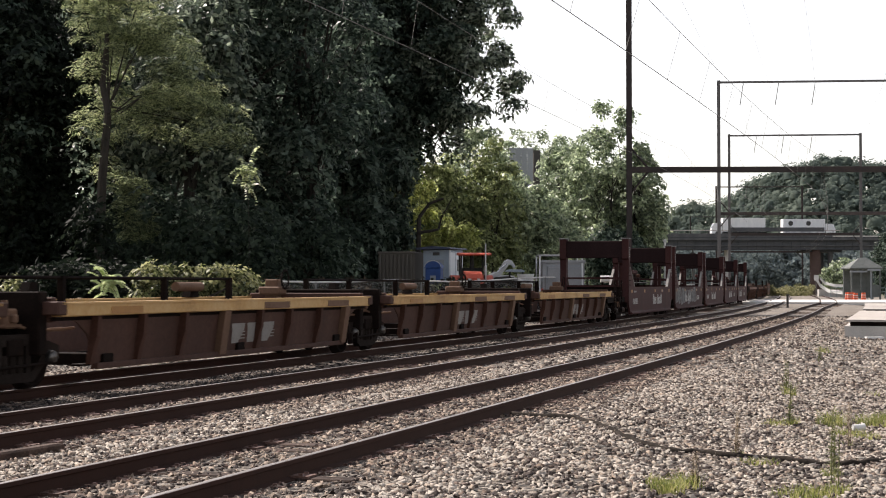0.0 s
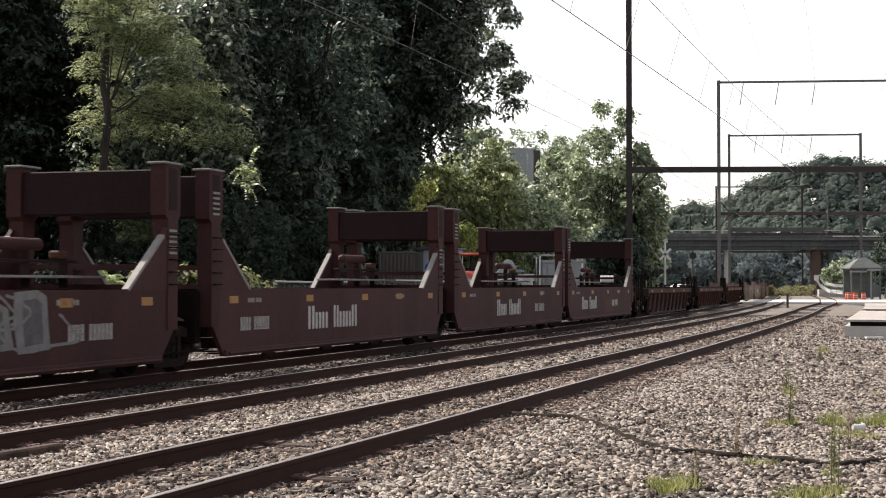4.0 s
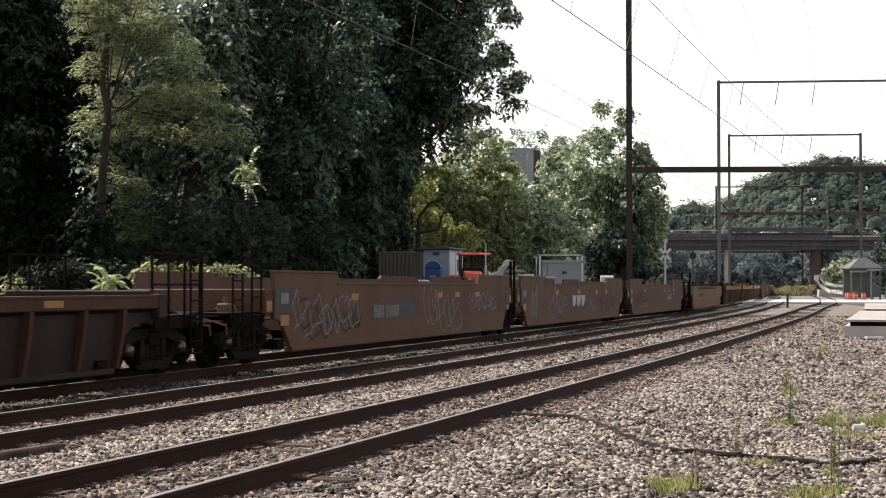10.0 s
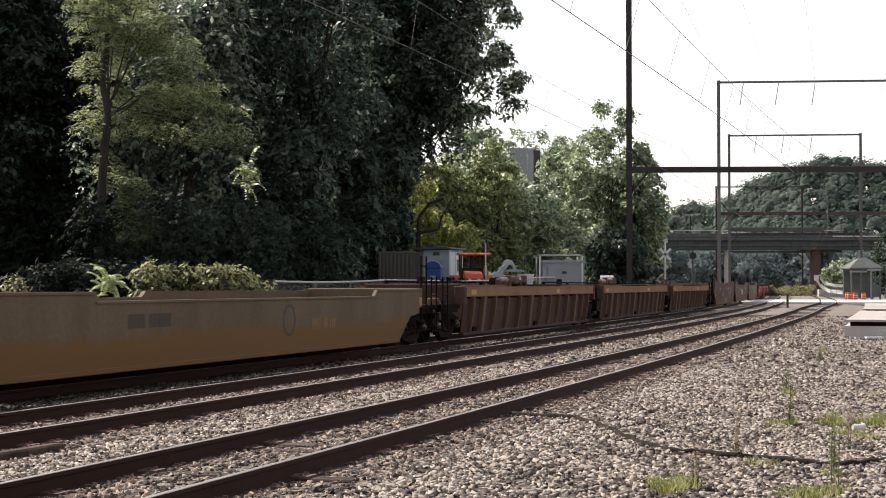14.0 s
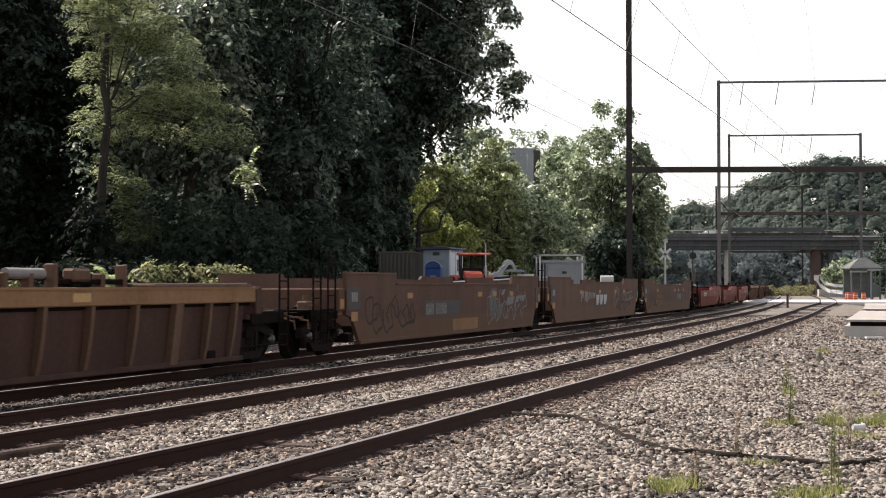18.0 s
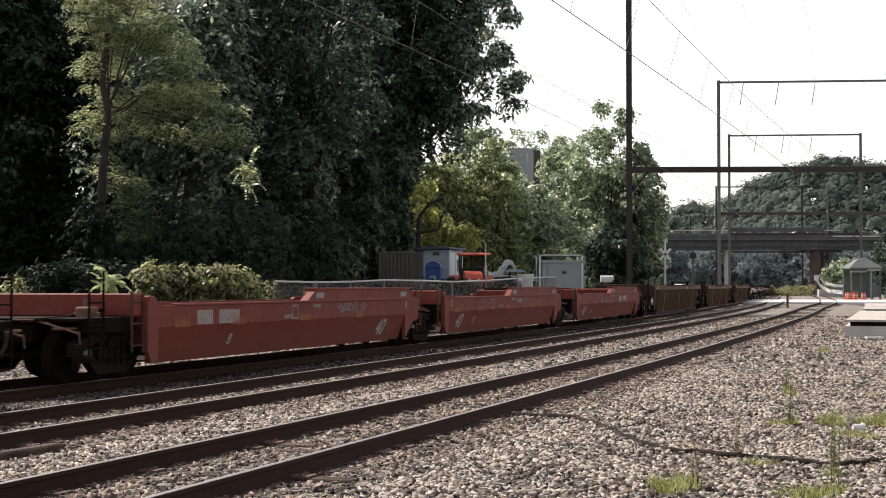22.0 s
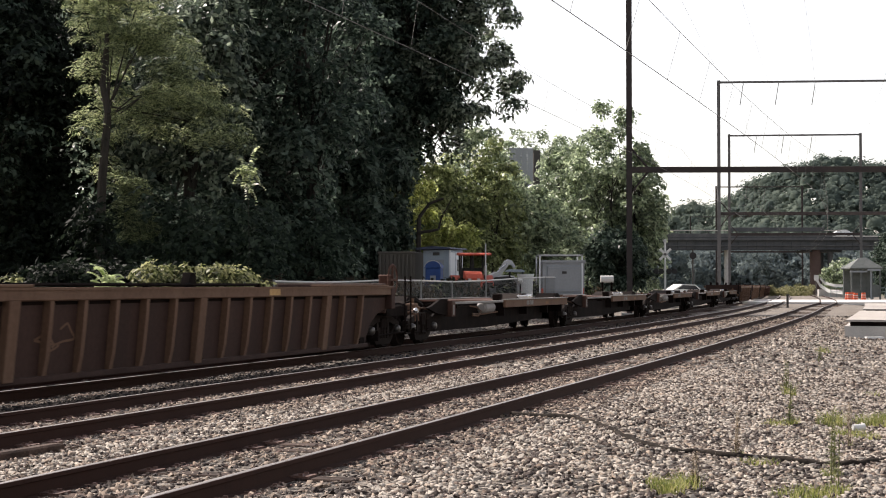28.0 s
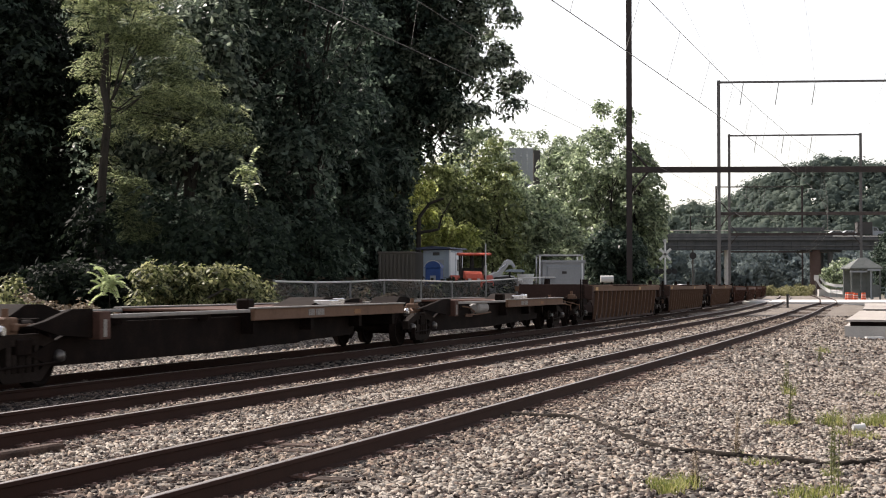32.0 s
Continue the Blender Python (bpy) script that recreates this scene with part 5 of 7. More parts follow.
def overhead(name, label, spans, r=.010):
    """A messenger over a contact wire with droppers, span by span."""
    w = thing(name, label, "overhead wire", "overhead wires of the railway")
    for contact, messenger in spans:
        part("contact_wire", Shape().pipe(contact, r, 5), "wire", w)
        part("messenger_wire", Shape().pipe(messenger, r * .8, 5), "wire", w)
        for i in range(2, len(contact) - 1, 2):
            part("dropper", Shape().rod(contact[i], messenger[i], r * .55, 4), "wire", w)
    return w


def wires():
    near = [(line_wire(-62, 5, 2.2, .75, 6.75, 6.7, 0), line_wire(-62, 5, 2.2, .5, 9.0, 8.6, 1.1)),
            (line_wire(5, 72.5, .75, -.9, 6.7, 6.75, 0), line_wire(5, 72.5, .35, -1.0, 8.3, 8.9, .75)),
            (line_wire(72.5, 144.5, -.9, -1.0, 6.75, 6.9, 0), line_wire(72.5, 144.5, -1.0, -1.0, 8.9, 9.2, 1.2)),
            (line_wire(144.5, 300, -1.0, 0, 6.9, 7.0, 0), line_wire(144.5, 300, -1.0, 0, 9.2, 9.0, 1.3))]
    overhead("overhead_wire", "thin grey contact wire hung from a messenger by droppers", near)
    far = [(line_wire(-62, 5, U_C, U_C, 7.8, 7.8, 0), line_wire(-62, 5, U_C, U_C, 9.8, 9.6, 1.2)),
           (line_wire(5, 72.5, U_C, U_C - .3, 7.8, 7.8, 0), line_wire(5, 72.5, U_C - .2, U_C - .5, 9.6, 9.4, .7)),
           (line_wire(72.5, 144.5, U_C - .3, U_C - .3, 7.8, 8.0, 0), line_wire(72.5, 144.5, U_C - .5, U_C - .3, 9.4, 9.8, 1.2))]
    overhead("overhead_wire", "thin grey contact wire hung from a messenger by droppers", far)
    mid = [(line_wire(72.5, 144.5, U_B, U_B, 7.0, 7.2, 0), line_wire(72.5, 144.5, U_B, U_B, 9.2, 9.5, 1.2))]
    overhead("overhead_wire", "thin grey contact wire hung from a messenger by droppers", mid)
    for u in (U_C, U_B, U_A, -5.5):
        f = thing("feeder_wire", "faint high feeder wire between portal tops", "overhead wire", "feeder wires")
        for s0, s1 in ((5, 72.5), (72.5, 144.5), (144.5, 194)):
            part("strand", Shape().pipe(line_wire(s0, s1, u, u, 19.2, 19.6, 1.2, 16), .008, 4), "wire", f)


wires()

# ---- overpass ----
DECK_Z, ROAD_Y = 10.3, 287.0


def overpass():
    b = thing("overpass", "weathered steel girder road overpass on round piers", "bridge", kind="structure")
    y = ROAD_Y
    for q in (y, y + 10):
        part("girder", Shape().box(-560, 620, q, q + .3, 8.1, 9.45, .02), "bridge", b, "deep weathered plate girder")
    part("flange", Shape().box(-560, 620, y - .2, y + .4, 7.98, 8.12).box(-560, 620, y - .2, y + .4, 9.42, 9.55), "bridge_dark", b)
    part("deck", Shape().box(-560, 620, y - .35, y + 10.8, 9.6, 9.9, .03).box(-560, 620, y - .5, y + 10.8, 9.98, DECK_Z, .03), "bridge_dark", b, "dark deck edge")
    part("fascia", Shape().box(-560, 620, y - .58, y - .45, 9.72, 10.15, .02), "bridge_edge", b, "weathered pale fascia strip")
    part("parapet", Shape().box(-560, 71, y - .5, y - .25, DECK_Z, 10.95, .03), "bridge_edge", b, "dull parapet")
    part("parapet", Shape().box(71, 620, y - .5, y - .25, DECK_Z, 10.55, .03), "concrete", b, "pale low parapet")
    part("parapet", Shape().box(-560, 620, y + 10.5, y + 10.75, DECK_Z, 10.9, .03), "bridge_dark", b, "dull parapet")
    part("handrail", Shape().box(-560, 72.4, y - .45, y - .3, 11.42, 11.58, .02), "concrete", b, "pale top rail")
    for i in range(38):
        x = 20 + i * 1.42
        part("rail_post", Shape().box(x - .05, x + .05, y - .42, y - .32, 10.95, 11.42), "bridge", b)
    part("screen_wall", Shape().box(52.0, 69.5, y - .62, y - .52, 11.3, 12.05, .02), "bridge", b, "grey-green screen panel")
    part("service_pipe", Shape().pipe([(-560, y - .3, 8.75), (620, y - .3, 8.75)], .11, 8), "bridge_edge", b, "grey service pipe")
    for i in range(44):
        x = 30 + i * 1.6
        part("stiffener", Shape().box(x - .06, x + .06, y - .07, y, 8.12, 9.42), "bridge_dark", b)
    for x, m, r, q in ((68.3, "pier_brown", 1.0, 1.6), (71.2, "bridge_edge", .5, 2.2), (52.1, "concrete", .48, 1.6), (20, "concrete", .8, 1.6), (100, "concrete", .8, 1.6), (69.2, "bridge_dark", .9, 4.0)):
        part("pier", Shape().rod((x, y + q, -1), (x, y + q, 8.0), r, 18), m, b, "round bridge pier")
        part("pier", Shape().rod((x + 1.6, y + 8.6, -1), (x + 1.6, y + 8.6, 8.0), r * .8, 18), "bridge_dark", b, "round bridge pier")
    part("pier_cap", Shape().box(66.5, 73, y + .9, y + 9.4, 7.6, 7.98, .03), "bridge_dark", b, "dark pier cap")


overpass()

# ---- traffic on the overpass ----
CARS = []


def road_car(body, label, t, px, way, speed=16.0, lorry=0):
    """A road vehicle that passes px at t seconds; way 1 goes right, -1 left."""
    c = thing("lorry" if lorry else "car", label, "lorry" if lorry else "car", "" if lorry else "cars on the overpass")
    w = way
    if lorry == 3:
        part("box_body", Shape().box(-2.2, .6, -1.0, 1.0, .7, 3.0, .06), body, c)
        part("roof_rack", Shape().box(-2.3, -.2, -.9, .9, 3.03, 3.1, .01), "grime", c)
        part("cab", Shape().prism([(.62, .5), (2.7, .5), (2.75, 1.2), (1.9, 1.35), (1.4, 2.1), (.62, 2.15)], -.95, .95), "grey_panel", c, "grey cab")
        part("side_window", Shape().prism([(.8, 1.4), (1.7, 1.4), (1.3, 1.98), (.8, 2.0)], -.965, -.955), "glass", c, "dark side glass")
        for q in (-1.4, 1.9):
            for y in (-.86, .86):
                part("wheel", Shape().lathe([(0, -.12), (.38, -.12), (.4, 0), (.38, .12), (0, .12)], (q, y, .4), 16), "rubber", c)
    elif lorry:
        part("box_body", Shape().box(-w * 3.6 - .0 if w > 0 else -4.2, 4.2 if w > 0 else 3.6, -1.2, 1.2, 1.0, 3.55, .05), body, c, "white box body")
        part("cab", Shape().prism([(w * 4.3, .6), (w * 6.2, .6), (w * 6.2, 1.6), (w * 5.8, 2.6), (w * 4.3, 2.7)], -1.1, 1.1), body, c, "white cab")
        part("windscreen", Shape().prism([(w * 6.22, 1.65), (w * 6.24, 1.65), (w * 5.86, 2.5), (w * 5.84, 2.5)], -1.0, 1.0), "glass", c)
        for q in (-2.4, -1.3, 5.2):
            for y in (-1.05, 1.05):
                part("wheel", Shape().lathe([(0, -.12), (.5, -.12), (.52, 0), (.5, .12), (0, .12)], (w * q, y, .52), 16), "rubber", c)
        part("chassis", Shape().box(-4 if w > 0 else -6, 6 if w > 0 else 4, -.5, .5, .6, .95), "grime", c)
        if lorry == 2:
            for q in (-2.2, 1.1):
                part("round_emblem", Shape().lathe([(0, -.01), (.45, -.01), (.45, .01), (0, .01)], (q, -1.215, 2.75), 18), "dark_plate", c, "dark round emblem")
    else:
        part("body", Shape().prism([(-2.15, .32), (2.15, .32), (2.2, .62), (2.0, .82), (1.1, .92), (.45, 1.38), (-.95, 1.42), (-1.75, .98), (-2.15, .9)], -.88, .88), body, c)
        part("side_window", Shape().prism([(-1.5, .95), (.85, .95), (.4, 1.3), (-.9, 1.34)], -.895, -.885), "glass", c, "dark side glass")
        for q in (-1.35, 1.35):
            for y in (-.8, .8):
                part("wheel", Shape().lathe([(0, -.1), (.31, -.1), (.33, 0), (.31, .1), (0, .1)], (q, y, .33), 16), "rubber", c)
        c.scale.x = 1
    x = (px - 784) * (ROAD_Y + (2.6 if way < 0 else 7.4)) / 2783.2
    CARS.append((c, t, x, way * speed, ROAD_Y + (2.6 if way < 0 else 7.4), 180 if (way < 0 and not lorry) else 0))
    return c


road_car("white", "white delivery lorry with two dark round emblems", 0.0, 1418, 1, 16.0, 2)
road_car("white", "plain white box lorry crossing the overpass", 0.0, 1318, -1, 17.0, 1)
road_car("dark_plate", "dark grey box van driving over the overpass", 30.1, 1213, 1, 18.0, 3)
for body, t, px, way in (("white", 7.0, 1232, 1), ("silver", 7.4, 1503, -1), ("silver", 8.4, 1506, 1), ("white", 9.0, 1226, -1), ("white", 9.0, 1512, -1), ("silver", 10.5, 1245, 1), ("dull_white", 12.5, 1530, -1), ("silver", 16.6, 1478, 1),
                         ("white", 16.6, 1511, 1), ("white", 17.5, 1205, -1), ("white", 18.5, 1180, -1), ("silver", 19.5, 1498, -1), ("silver", 20.5, 1192, 1), ("white", 22.5, 1196, 1), ("silver", 24.5, 1252, -1), ("white", 28.0, 1487, -1),
                         ("teal", 28.8, 1215, 1), ("white", 30.3, 1225, 1), ("white", 32.0, 1505, 1), ("silver", 3.0, 1240, 1)):
    road_car(body, {"white": "white", "silver": "silver", "dull_white": "off-white", "teal": "blue-green"}[body] + " saloon car driving over the overpass", t, px, way)


def drive_cars():
    for c, t, x, v, y, turn in CARS:
        walk(c, [(q, pose(x + v * (q - t), y, DECK_Z + .01, 0, 0, turn)) for q in (0.0, 8.0, 16.0, 24.0, 32.0)])


# ---- vegetation ----


def leaf_cloud(rng, centres, radii, n, size, flat=.75, up=.5, group=6, spread=.18):
    """Rosettes of leaves on the upper skin of rough lumps; returns verts and quads."""
    centres, radii = np.asarray(centres, dtype=float), np.asarray(radii, dtype=float)
    w = radii ** 2
    m = max(1, n // group)
    k = rng.choice(len(centres), m, p=w / w.sum())
    d = rng.normal(size=(m, 3))
    d[:, 2] = np.where((d[:, 2] < 0) & (rng.random(m) < .55), -d[:, 2], d[:, 2])
    d /= np.linalg.norm(d, axis=1)[:, None]
    rad = radii[k] * rng.uniform(.55, 1.0, m) ** .5 * rng.uniform(.85, 1.15, m)
    c = centres[k] + d * rad[:, None] * np.array([1, 1, flat]) + rng.normal(size=(m, 3)) * (radii[k] * spread)[:, None]
    axis = d + np.array([0, 0, up]) + rng.normal(size=(m, 3)) * .25
    axis /= np.linalg.norm(axis, axis=1)[:, None]
    t1 = np.cross(axis, rng.normal(size=(m, 3)))
    t1 /= np.linalg.norm(t1, axis=1)[:, None] + 1e-9
    t2 = np.cross(axis, t1)
    th = 6.2832 * np.arange(group)[None] / group + rng.normal(size=(m, group)) * .4
    way = t1[:, None] * np.cos(th)[..., None] + t2[:, None] * np.sin(th)[..., None]
    s = size * rng.uniform(.55, 1.3, (m, group, 1))
    a = way + axis[:, None] * rng.normal(.1, .35, (m, group, 1)) - np.array([0, 0, .28])
    a /= np.linalg.norm(a, axis=2)[..., None]
    nrm = axis[:, None] + rng.normal(size=(m, group, 3)) * .4
    b = np.cross(nrm, a)
    b /= np.linalg.norm(b, axis=2)[..., None] + 1e-9
    nrm = np.cross(a, b)
    p = c[:, None] + way * s * rng.uniform(.5, 1.5, (m, group, 1)) + rng.normal(size=(m, group, 3)) * size * .25
    v = np.stack([p - a * s, p + b * s * .52 + nrm * s * .14, p + a * s, p - b * s * .52 + nrm * s * .14], 2).reshape(-1, 3)
    f = np.arange(4 * m * group).reshape(-1, 4)
    return v, f


def frond_cloud(rng, centres, radii, n, length, leaflets=7):
    """Drooping compound leaves: pairs of narrow leaflets along a curved stalk."""
    centres, radii = np.asarray(centres, dtype=float), np.asarray(radii, dtype=float)
    k = rng.choice(len(centres), n)
    d = rng.normal(size=(n, 3)) * np.array([1, 1, .8])
    d[:, 2] = np.abs(d[:, 2]) * np.where(rng.random(n) < .7, 1, -1)
    d /= np.linalg.norm(d, axis=1)[:, None]
    base = centres[k] + d * (radii[k] * rng.uniform(.3, 1, n) ** .5)[:, None] * np.array([1, 1, .6])
    out = d * np.array([1, 1, 0]) + rng.normal(size=(n, 3)) * np.array([.5, .5, .1])
    out /= np.linalg.norm(out, axis=1)[:, None] + 1e-9
    side = np.cross(out, np.array([0, 0, 1.0]))
    side /= np.linalg.norm(side, axis=1)[:, None] + 1e-9
    side[:, 2] += rng.normal(size=n) * .3
    ln = length * rng.uniform(.6, 1.25, n)
    rise, fall = rng.uniform(-.1, .45, n), rng.uniform(.3, .9, n)
    out_v = []
    for i in range(leaflets):
        q = (i + .6) / leaflets
        p = base + out * (ln * q)[:, None] + np.array([0, 0, 1.0]) * (ln * (rise * q - fall * q * q))[:, None]
        w = (ln * .34 * (1 - .45 * q) * rng.uniform(.7, 1.1, n))[:, None]
        fwd = out * (ln * .055)[:, None]
        dip = np.array([0, 0, -1.0]) * w * .28
        out_v.append(np.stack([p - side * w + dip, p - fwd, p + side * w + dip, p + fwd], 1))
    v = np.stack(out_v, 1).reshape(-1, 3)
    return v, np.arange(len(v)).reshape(-1, 4)


def lumps(rng, x, y, z0, z1, rx, n, r):
    """Lump centres filling an upright egg."""
    out = []
    while len(out) < n:
        p = rng.uniform(-1, 1, 3)
        if p @ p < 1:
            taper = 1 - .35 * max(p[2], 0)
            out.append((x + p[0] * rx * taper, y + p[1] * rx * taper, (z0 + z1) / 2 + p[2] * (z1 - z0) / 2))
    return np.array(out), r * rng.uniform(.6, 1.25, n)


def tree(x, y, height, rx, leaf, label, seed, crown_from=.25, n=9000, size=.28, lump=1.4, count=46, trunk=.28, name="tree", group="trees of the wood", lean=0.0):
    rng = np.random.default_rng(seed)
    g = gz(x, y)
    t = thing(name, label, "tree", group)
    sh = Shape()
    p = Vector((x - lean, y, g - .2))
    top = Vector((x + rng.normal() * .5, y + rng.normal() * .5, g + height * .8))
    pts = [p.lerp(top, k / 6) - Vector((lean * .5 * math.sin(math.pi * k / 6), 0, 0)) + Vector((rng.normal() * .15 * k / 3, rng.normal() * .15 * k / 3, 0)) for k in range(7)]
    for k in range(6):
        sh.rod(pts[k], pts[k + 1], trunk * (1 - k / 7), 8, trunk * (1 - (k + 1) / 7))
    c, r = lumps(rng, x, y, g + height * crown_from, g + height, rx, count, lump)
    for k in range(0, count, 3):
        q = pts[2 + int(rng.integers(0, 4))]
        e = Vector(c[k])
        mid = q.lerp(e, .5) + Vector((0, 0, .4))
        sh.rod(q, mid, trunk * .32, 5, trunk * .2)
        sh.rod(mid, e, trunk * .2, 5, trunk * .06)
    part("trunk", sh, "trunk", t, "dark trunk and limbs")
    v, f = leaf_cloud(rng, c, r, int(n * .72), size * 1.14)
    part("crown", raw_mesh("crown", v, f, leaf), leaf, t, "leafy crown")
    return t


def at_px(px, d):
    return (px - 784) * d / 2783.2


def branch(points, r0, r1, n=6):
    sh = Shape()
    k = len(points) - 1
    for i in range(k):
        sh.rod(points[i], points[i + 1], r0 + (r1 - r0) * i / k, n, r0 + (r1 - r0) * (i + 1) / k)
    return sh


def locust():
    """A leaning locust whose layered sprays hang out over the bank."""
    rng = np.random.default_rng(31)
    t = thing("tree", "light green locust tree with a dark leaning trunk", "tree", "trees of the wood")
    c = []
    while len(c) < 150:
        z = rng.uniform(4.6, 11.8)
        lo, hi = np.interp(z, [4.6, 6, 8, 9.4, 10.2, 11.8], [-10.6, -11.0, -11.2, -11.4, -12.0, -12.0]), np.interp(z, [4.6, 5.9, 7.2, 9, 10.4, 11.8], [-8.4, -6.3, -6.9, -8.2, -8.8, -9.3])
        x = rng.uniform(lo, hi)
        if z < 6.3 - max(0, x + 8.0) * .55 and x > -11.0 and rng.random() < .93:
            continue
        y = 57 + rng.uniform(-1.8, 2.2)
        c.append((x * 57 / 50, y, (z - 1.5) * 57 / 50 + 1.5))
    for k in range(16):
        c.append((at_px(rng.uniform(202, 262), 56.5), 56.5 + rng.normal() * .4, rng.uniform(3.2, 5.4)))
    c = np.array(c)
    v, f = frond_cloud(rng, c, rng.uniform(.3, .66, len(c)), 12000, .32)
    part("crown", raw_mesh("crown", v, f, "leaf_light"), "leaf_light", t, "light green feathery crown")
    part("trunk", branch([(at_px(168, 55), 55.8, -.5), (at_px(172, 55), 55.4, 3.0), (at_px(178, 55), 55.2, 5.2), (at_px(186, 55), 55, 6.6), (at_px(190, 55), 55, 7.5), (at_px(178, 55), 55.2, 8.6), (at_px(182, 55), 55.6, 10.4)], .2, .09, 8), "trunk", t, "dark leaning trunk")
    knot = Vector((at_px(186, 55), 55.2, 7.2))
    for k in range(0, 150, 10):
        q = Vector(c[k])
        m = knot.lerp(q, .55) + Vector((0, 0, .35))
        part("limb", branch([knot + Vector((0, .1, .02 * (k % 40))), m, q], .035, .008, 5), "trunk", t)
    c = [(at_px(rng.normal(150, 9), 54.6), 54.6 + rng.normal() * .3, rng.uniform(4.4, 7.0)) for k in range(28)]
    v, f = leaf_cloud(rng, c, np.full(28, .3), 300, .075)
    part("vine", raw_mesh("vine", v, f, "leaf_mid"), "leaf_mid", t, "pale vine leaves on the trunk")


def forest():
    dark = "tall dark green deciduous tree of the wood"
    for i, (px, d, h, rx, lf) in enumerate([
            # Leftmost trees take the leaf colour that carries deep shade
            (-60, 86, 21, 5.5, "leaf_deep_shade"), (60, 88, 22, 5.5, "leaf_deep_shade"), (180, 86, 21, 5.5, "leaf_dark"), (300, 88, 22, 5.5, "leaf_dark"), (420, 86, 22, 5.5, "leaf_dark"), (520, 90, 22, 5.5, "leaf_dark"),
            # The tree at 240 is added to keep sun off the undergrowth
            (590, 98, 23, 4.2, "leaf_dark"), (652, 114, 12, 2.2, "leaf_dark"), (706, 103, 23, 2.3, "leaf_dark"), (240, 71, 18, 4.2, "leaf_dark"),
            (-70, 64, 15, 4.2, "leaf_deep_shade"), (80, 66, 16.5, 3.6, "leaf_deep_shade"), (345, 64, 15.5, 2.6, "leaf_mid"), (0, 64, 16.5, 2.4, "leaf_dark"), (440, 68, 16.5, 3.4, "leaf_dark"), (545, 70, 17.5, 3.2, "leaf_dark"), (620, 92, 13, 3.0, "leaf_dark"), (648, 101, 11, 2.2, "leaf_dark"), (650, 99, 22, 3.2, "leaf_dark")]):
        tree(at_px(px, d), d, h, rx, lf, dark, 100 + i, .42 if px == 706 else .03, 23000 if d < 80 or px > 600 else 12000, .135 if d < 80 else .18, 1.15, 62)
    locust()
    t = tree(at_px(815, 101), 101, 25.0, 4.4, "leaf_mid", "tall tree with open leafy boughs against the sky", 32, .37, 36000, .15, .95, 96, .16, lean=4.0)
    tree(at_px(735, 100), 100, 25.0, 4.0, "leaf_dark", dark, 33, .36, 34000, .17, 1.2, 66, .2, lean=3.2)
    t = tree(at_px(742, 108), 108, 10.4, 2.9, "leaf_olive", "olive-green tree with yellow sprays and a bare crooked limb", 34, .06, 9000, .16, .8, 50, .1)
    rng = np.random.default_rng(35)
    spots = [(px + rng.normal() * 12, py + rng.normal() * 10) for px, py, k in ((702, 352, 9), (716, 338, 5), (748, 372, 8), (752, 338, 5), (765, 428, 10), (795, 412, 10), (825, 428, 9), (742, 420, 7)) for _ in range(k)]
    # Sunlight on these sprays is put into their brighter yellow leaf colour
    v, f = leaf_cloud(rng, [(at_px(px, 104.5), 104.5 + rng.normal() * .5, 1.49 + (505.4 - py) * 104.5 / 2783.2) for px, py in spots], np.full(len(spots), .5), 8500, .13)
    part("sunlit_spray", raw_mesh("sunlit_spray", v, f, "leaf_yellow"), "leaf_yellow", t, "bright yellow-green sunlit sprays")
    part("limb", branch([(at_px(742, 96), 96, .3), (at_px(741, 96), 96, 3.4), (at_px(741, 96), 96, 5.6), (at_px(760, 96), 96, 6.5), (at_px(785, 96), 96, 6.8)], .18, .07), "trunk", t, "bare dark limb")
    part("limb", branch([(at_px(741, 96), 95.9, 4.7), (at_px(760, 96), 95.9, 4.8), (at_px(776, 96), 95.9, 4.9), (at_px(781, 96), 95.9, 5.6), (at_px(800, 96), 95.9, 6.8)], .12, .04), "trunk", t, "bare dark limb")
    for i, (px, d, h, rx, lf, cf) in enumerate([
            (802, 110, 9.6, 2.8, "leaf_olive", .05), (865, 112, 11.0, 3.0, "leaf_olive", .05), (915, 116, 9.3, 2.8, "leaf_haze_lift", .05), (960, 118, 8.2, 2.8, "leaf_haze_lift", .05), (885, 150, 14.4, 3.4, "leaf_haze_lift", .05), (722, 122, 10.5, 3.6, "leaf_olive", .05), (840, 128, 15, 4.0, "leaf_haze_lift", .05),
            (925, 178, 18.8, 6.0, "leaf_haze_lift", .05), (1004, 168, 16.9, 4.2, "leaf_haze_lift", .05), (965, 172, 18.0, 4.8, "leaf_haze_lift", .05), (1000, 150, 15.4, 3.6, "leaf_haze_lift", .05), (1040, 134, 14.8, 3.4, "leaf_haze_lift", .06), (1088, 130, 16.6, 4.1, "leaf_haze_lift", .05), (1124, 131, 13.2, 2.5, "leaf_haze_lift", .05), (1143, 133, 9.5, 1.6, "leaf_haze_lift", .05), (1085, 126, 5.6, 3.0, "leaf_dark", .02),
            (820, 165, 15, 5, "leaf_far_haze", .05), (1020, 185, 16, 4, "leaf_far_haze", .05), (690, 132, 12, 4.0, "leaf_mid", .05),
            (1490, 262, 6.4, 3.2, "leaf_haze_lift", .02), (1566, 226, 9.0, 1.9, "leaf_dark", .02), (1605, 215, 12.5, 3.2, "leaf_dark", .02)]):
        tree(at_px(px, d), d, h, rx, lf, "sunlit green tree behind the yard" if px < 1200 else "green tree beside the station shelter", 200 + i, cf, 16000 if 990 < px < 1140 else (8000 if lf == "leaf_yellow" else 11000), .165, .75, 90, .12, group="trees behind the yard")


forest()


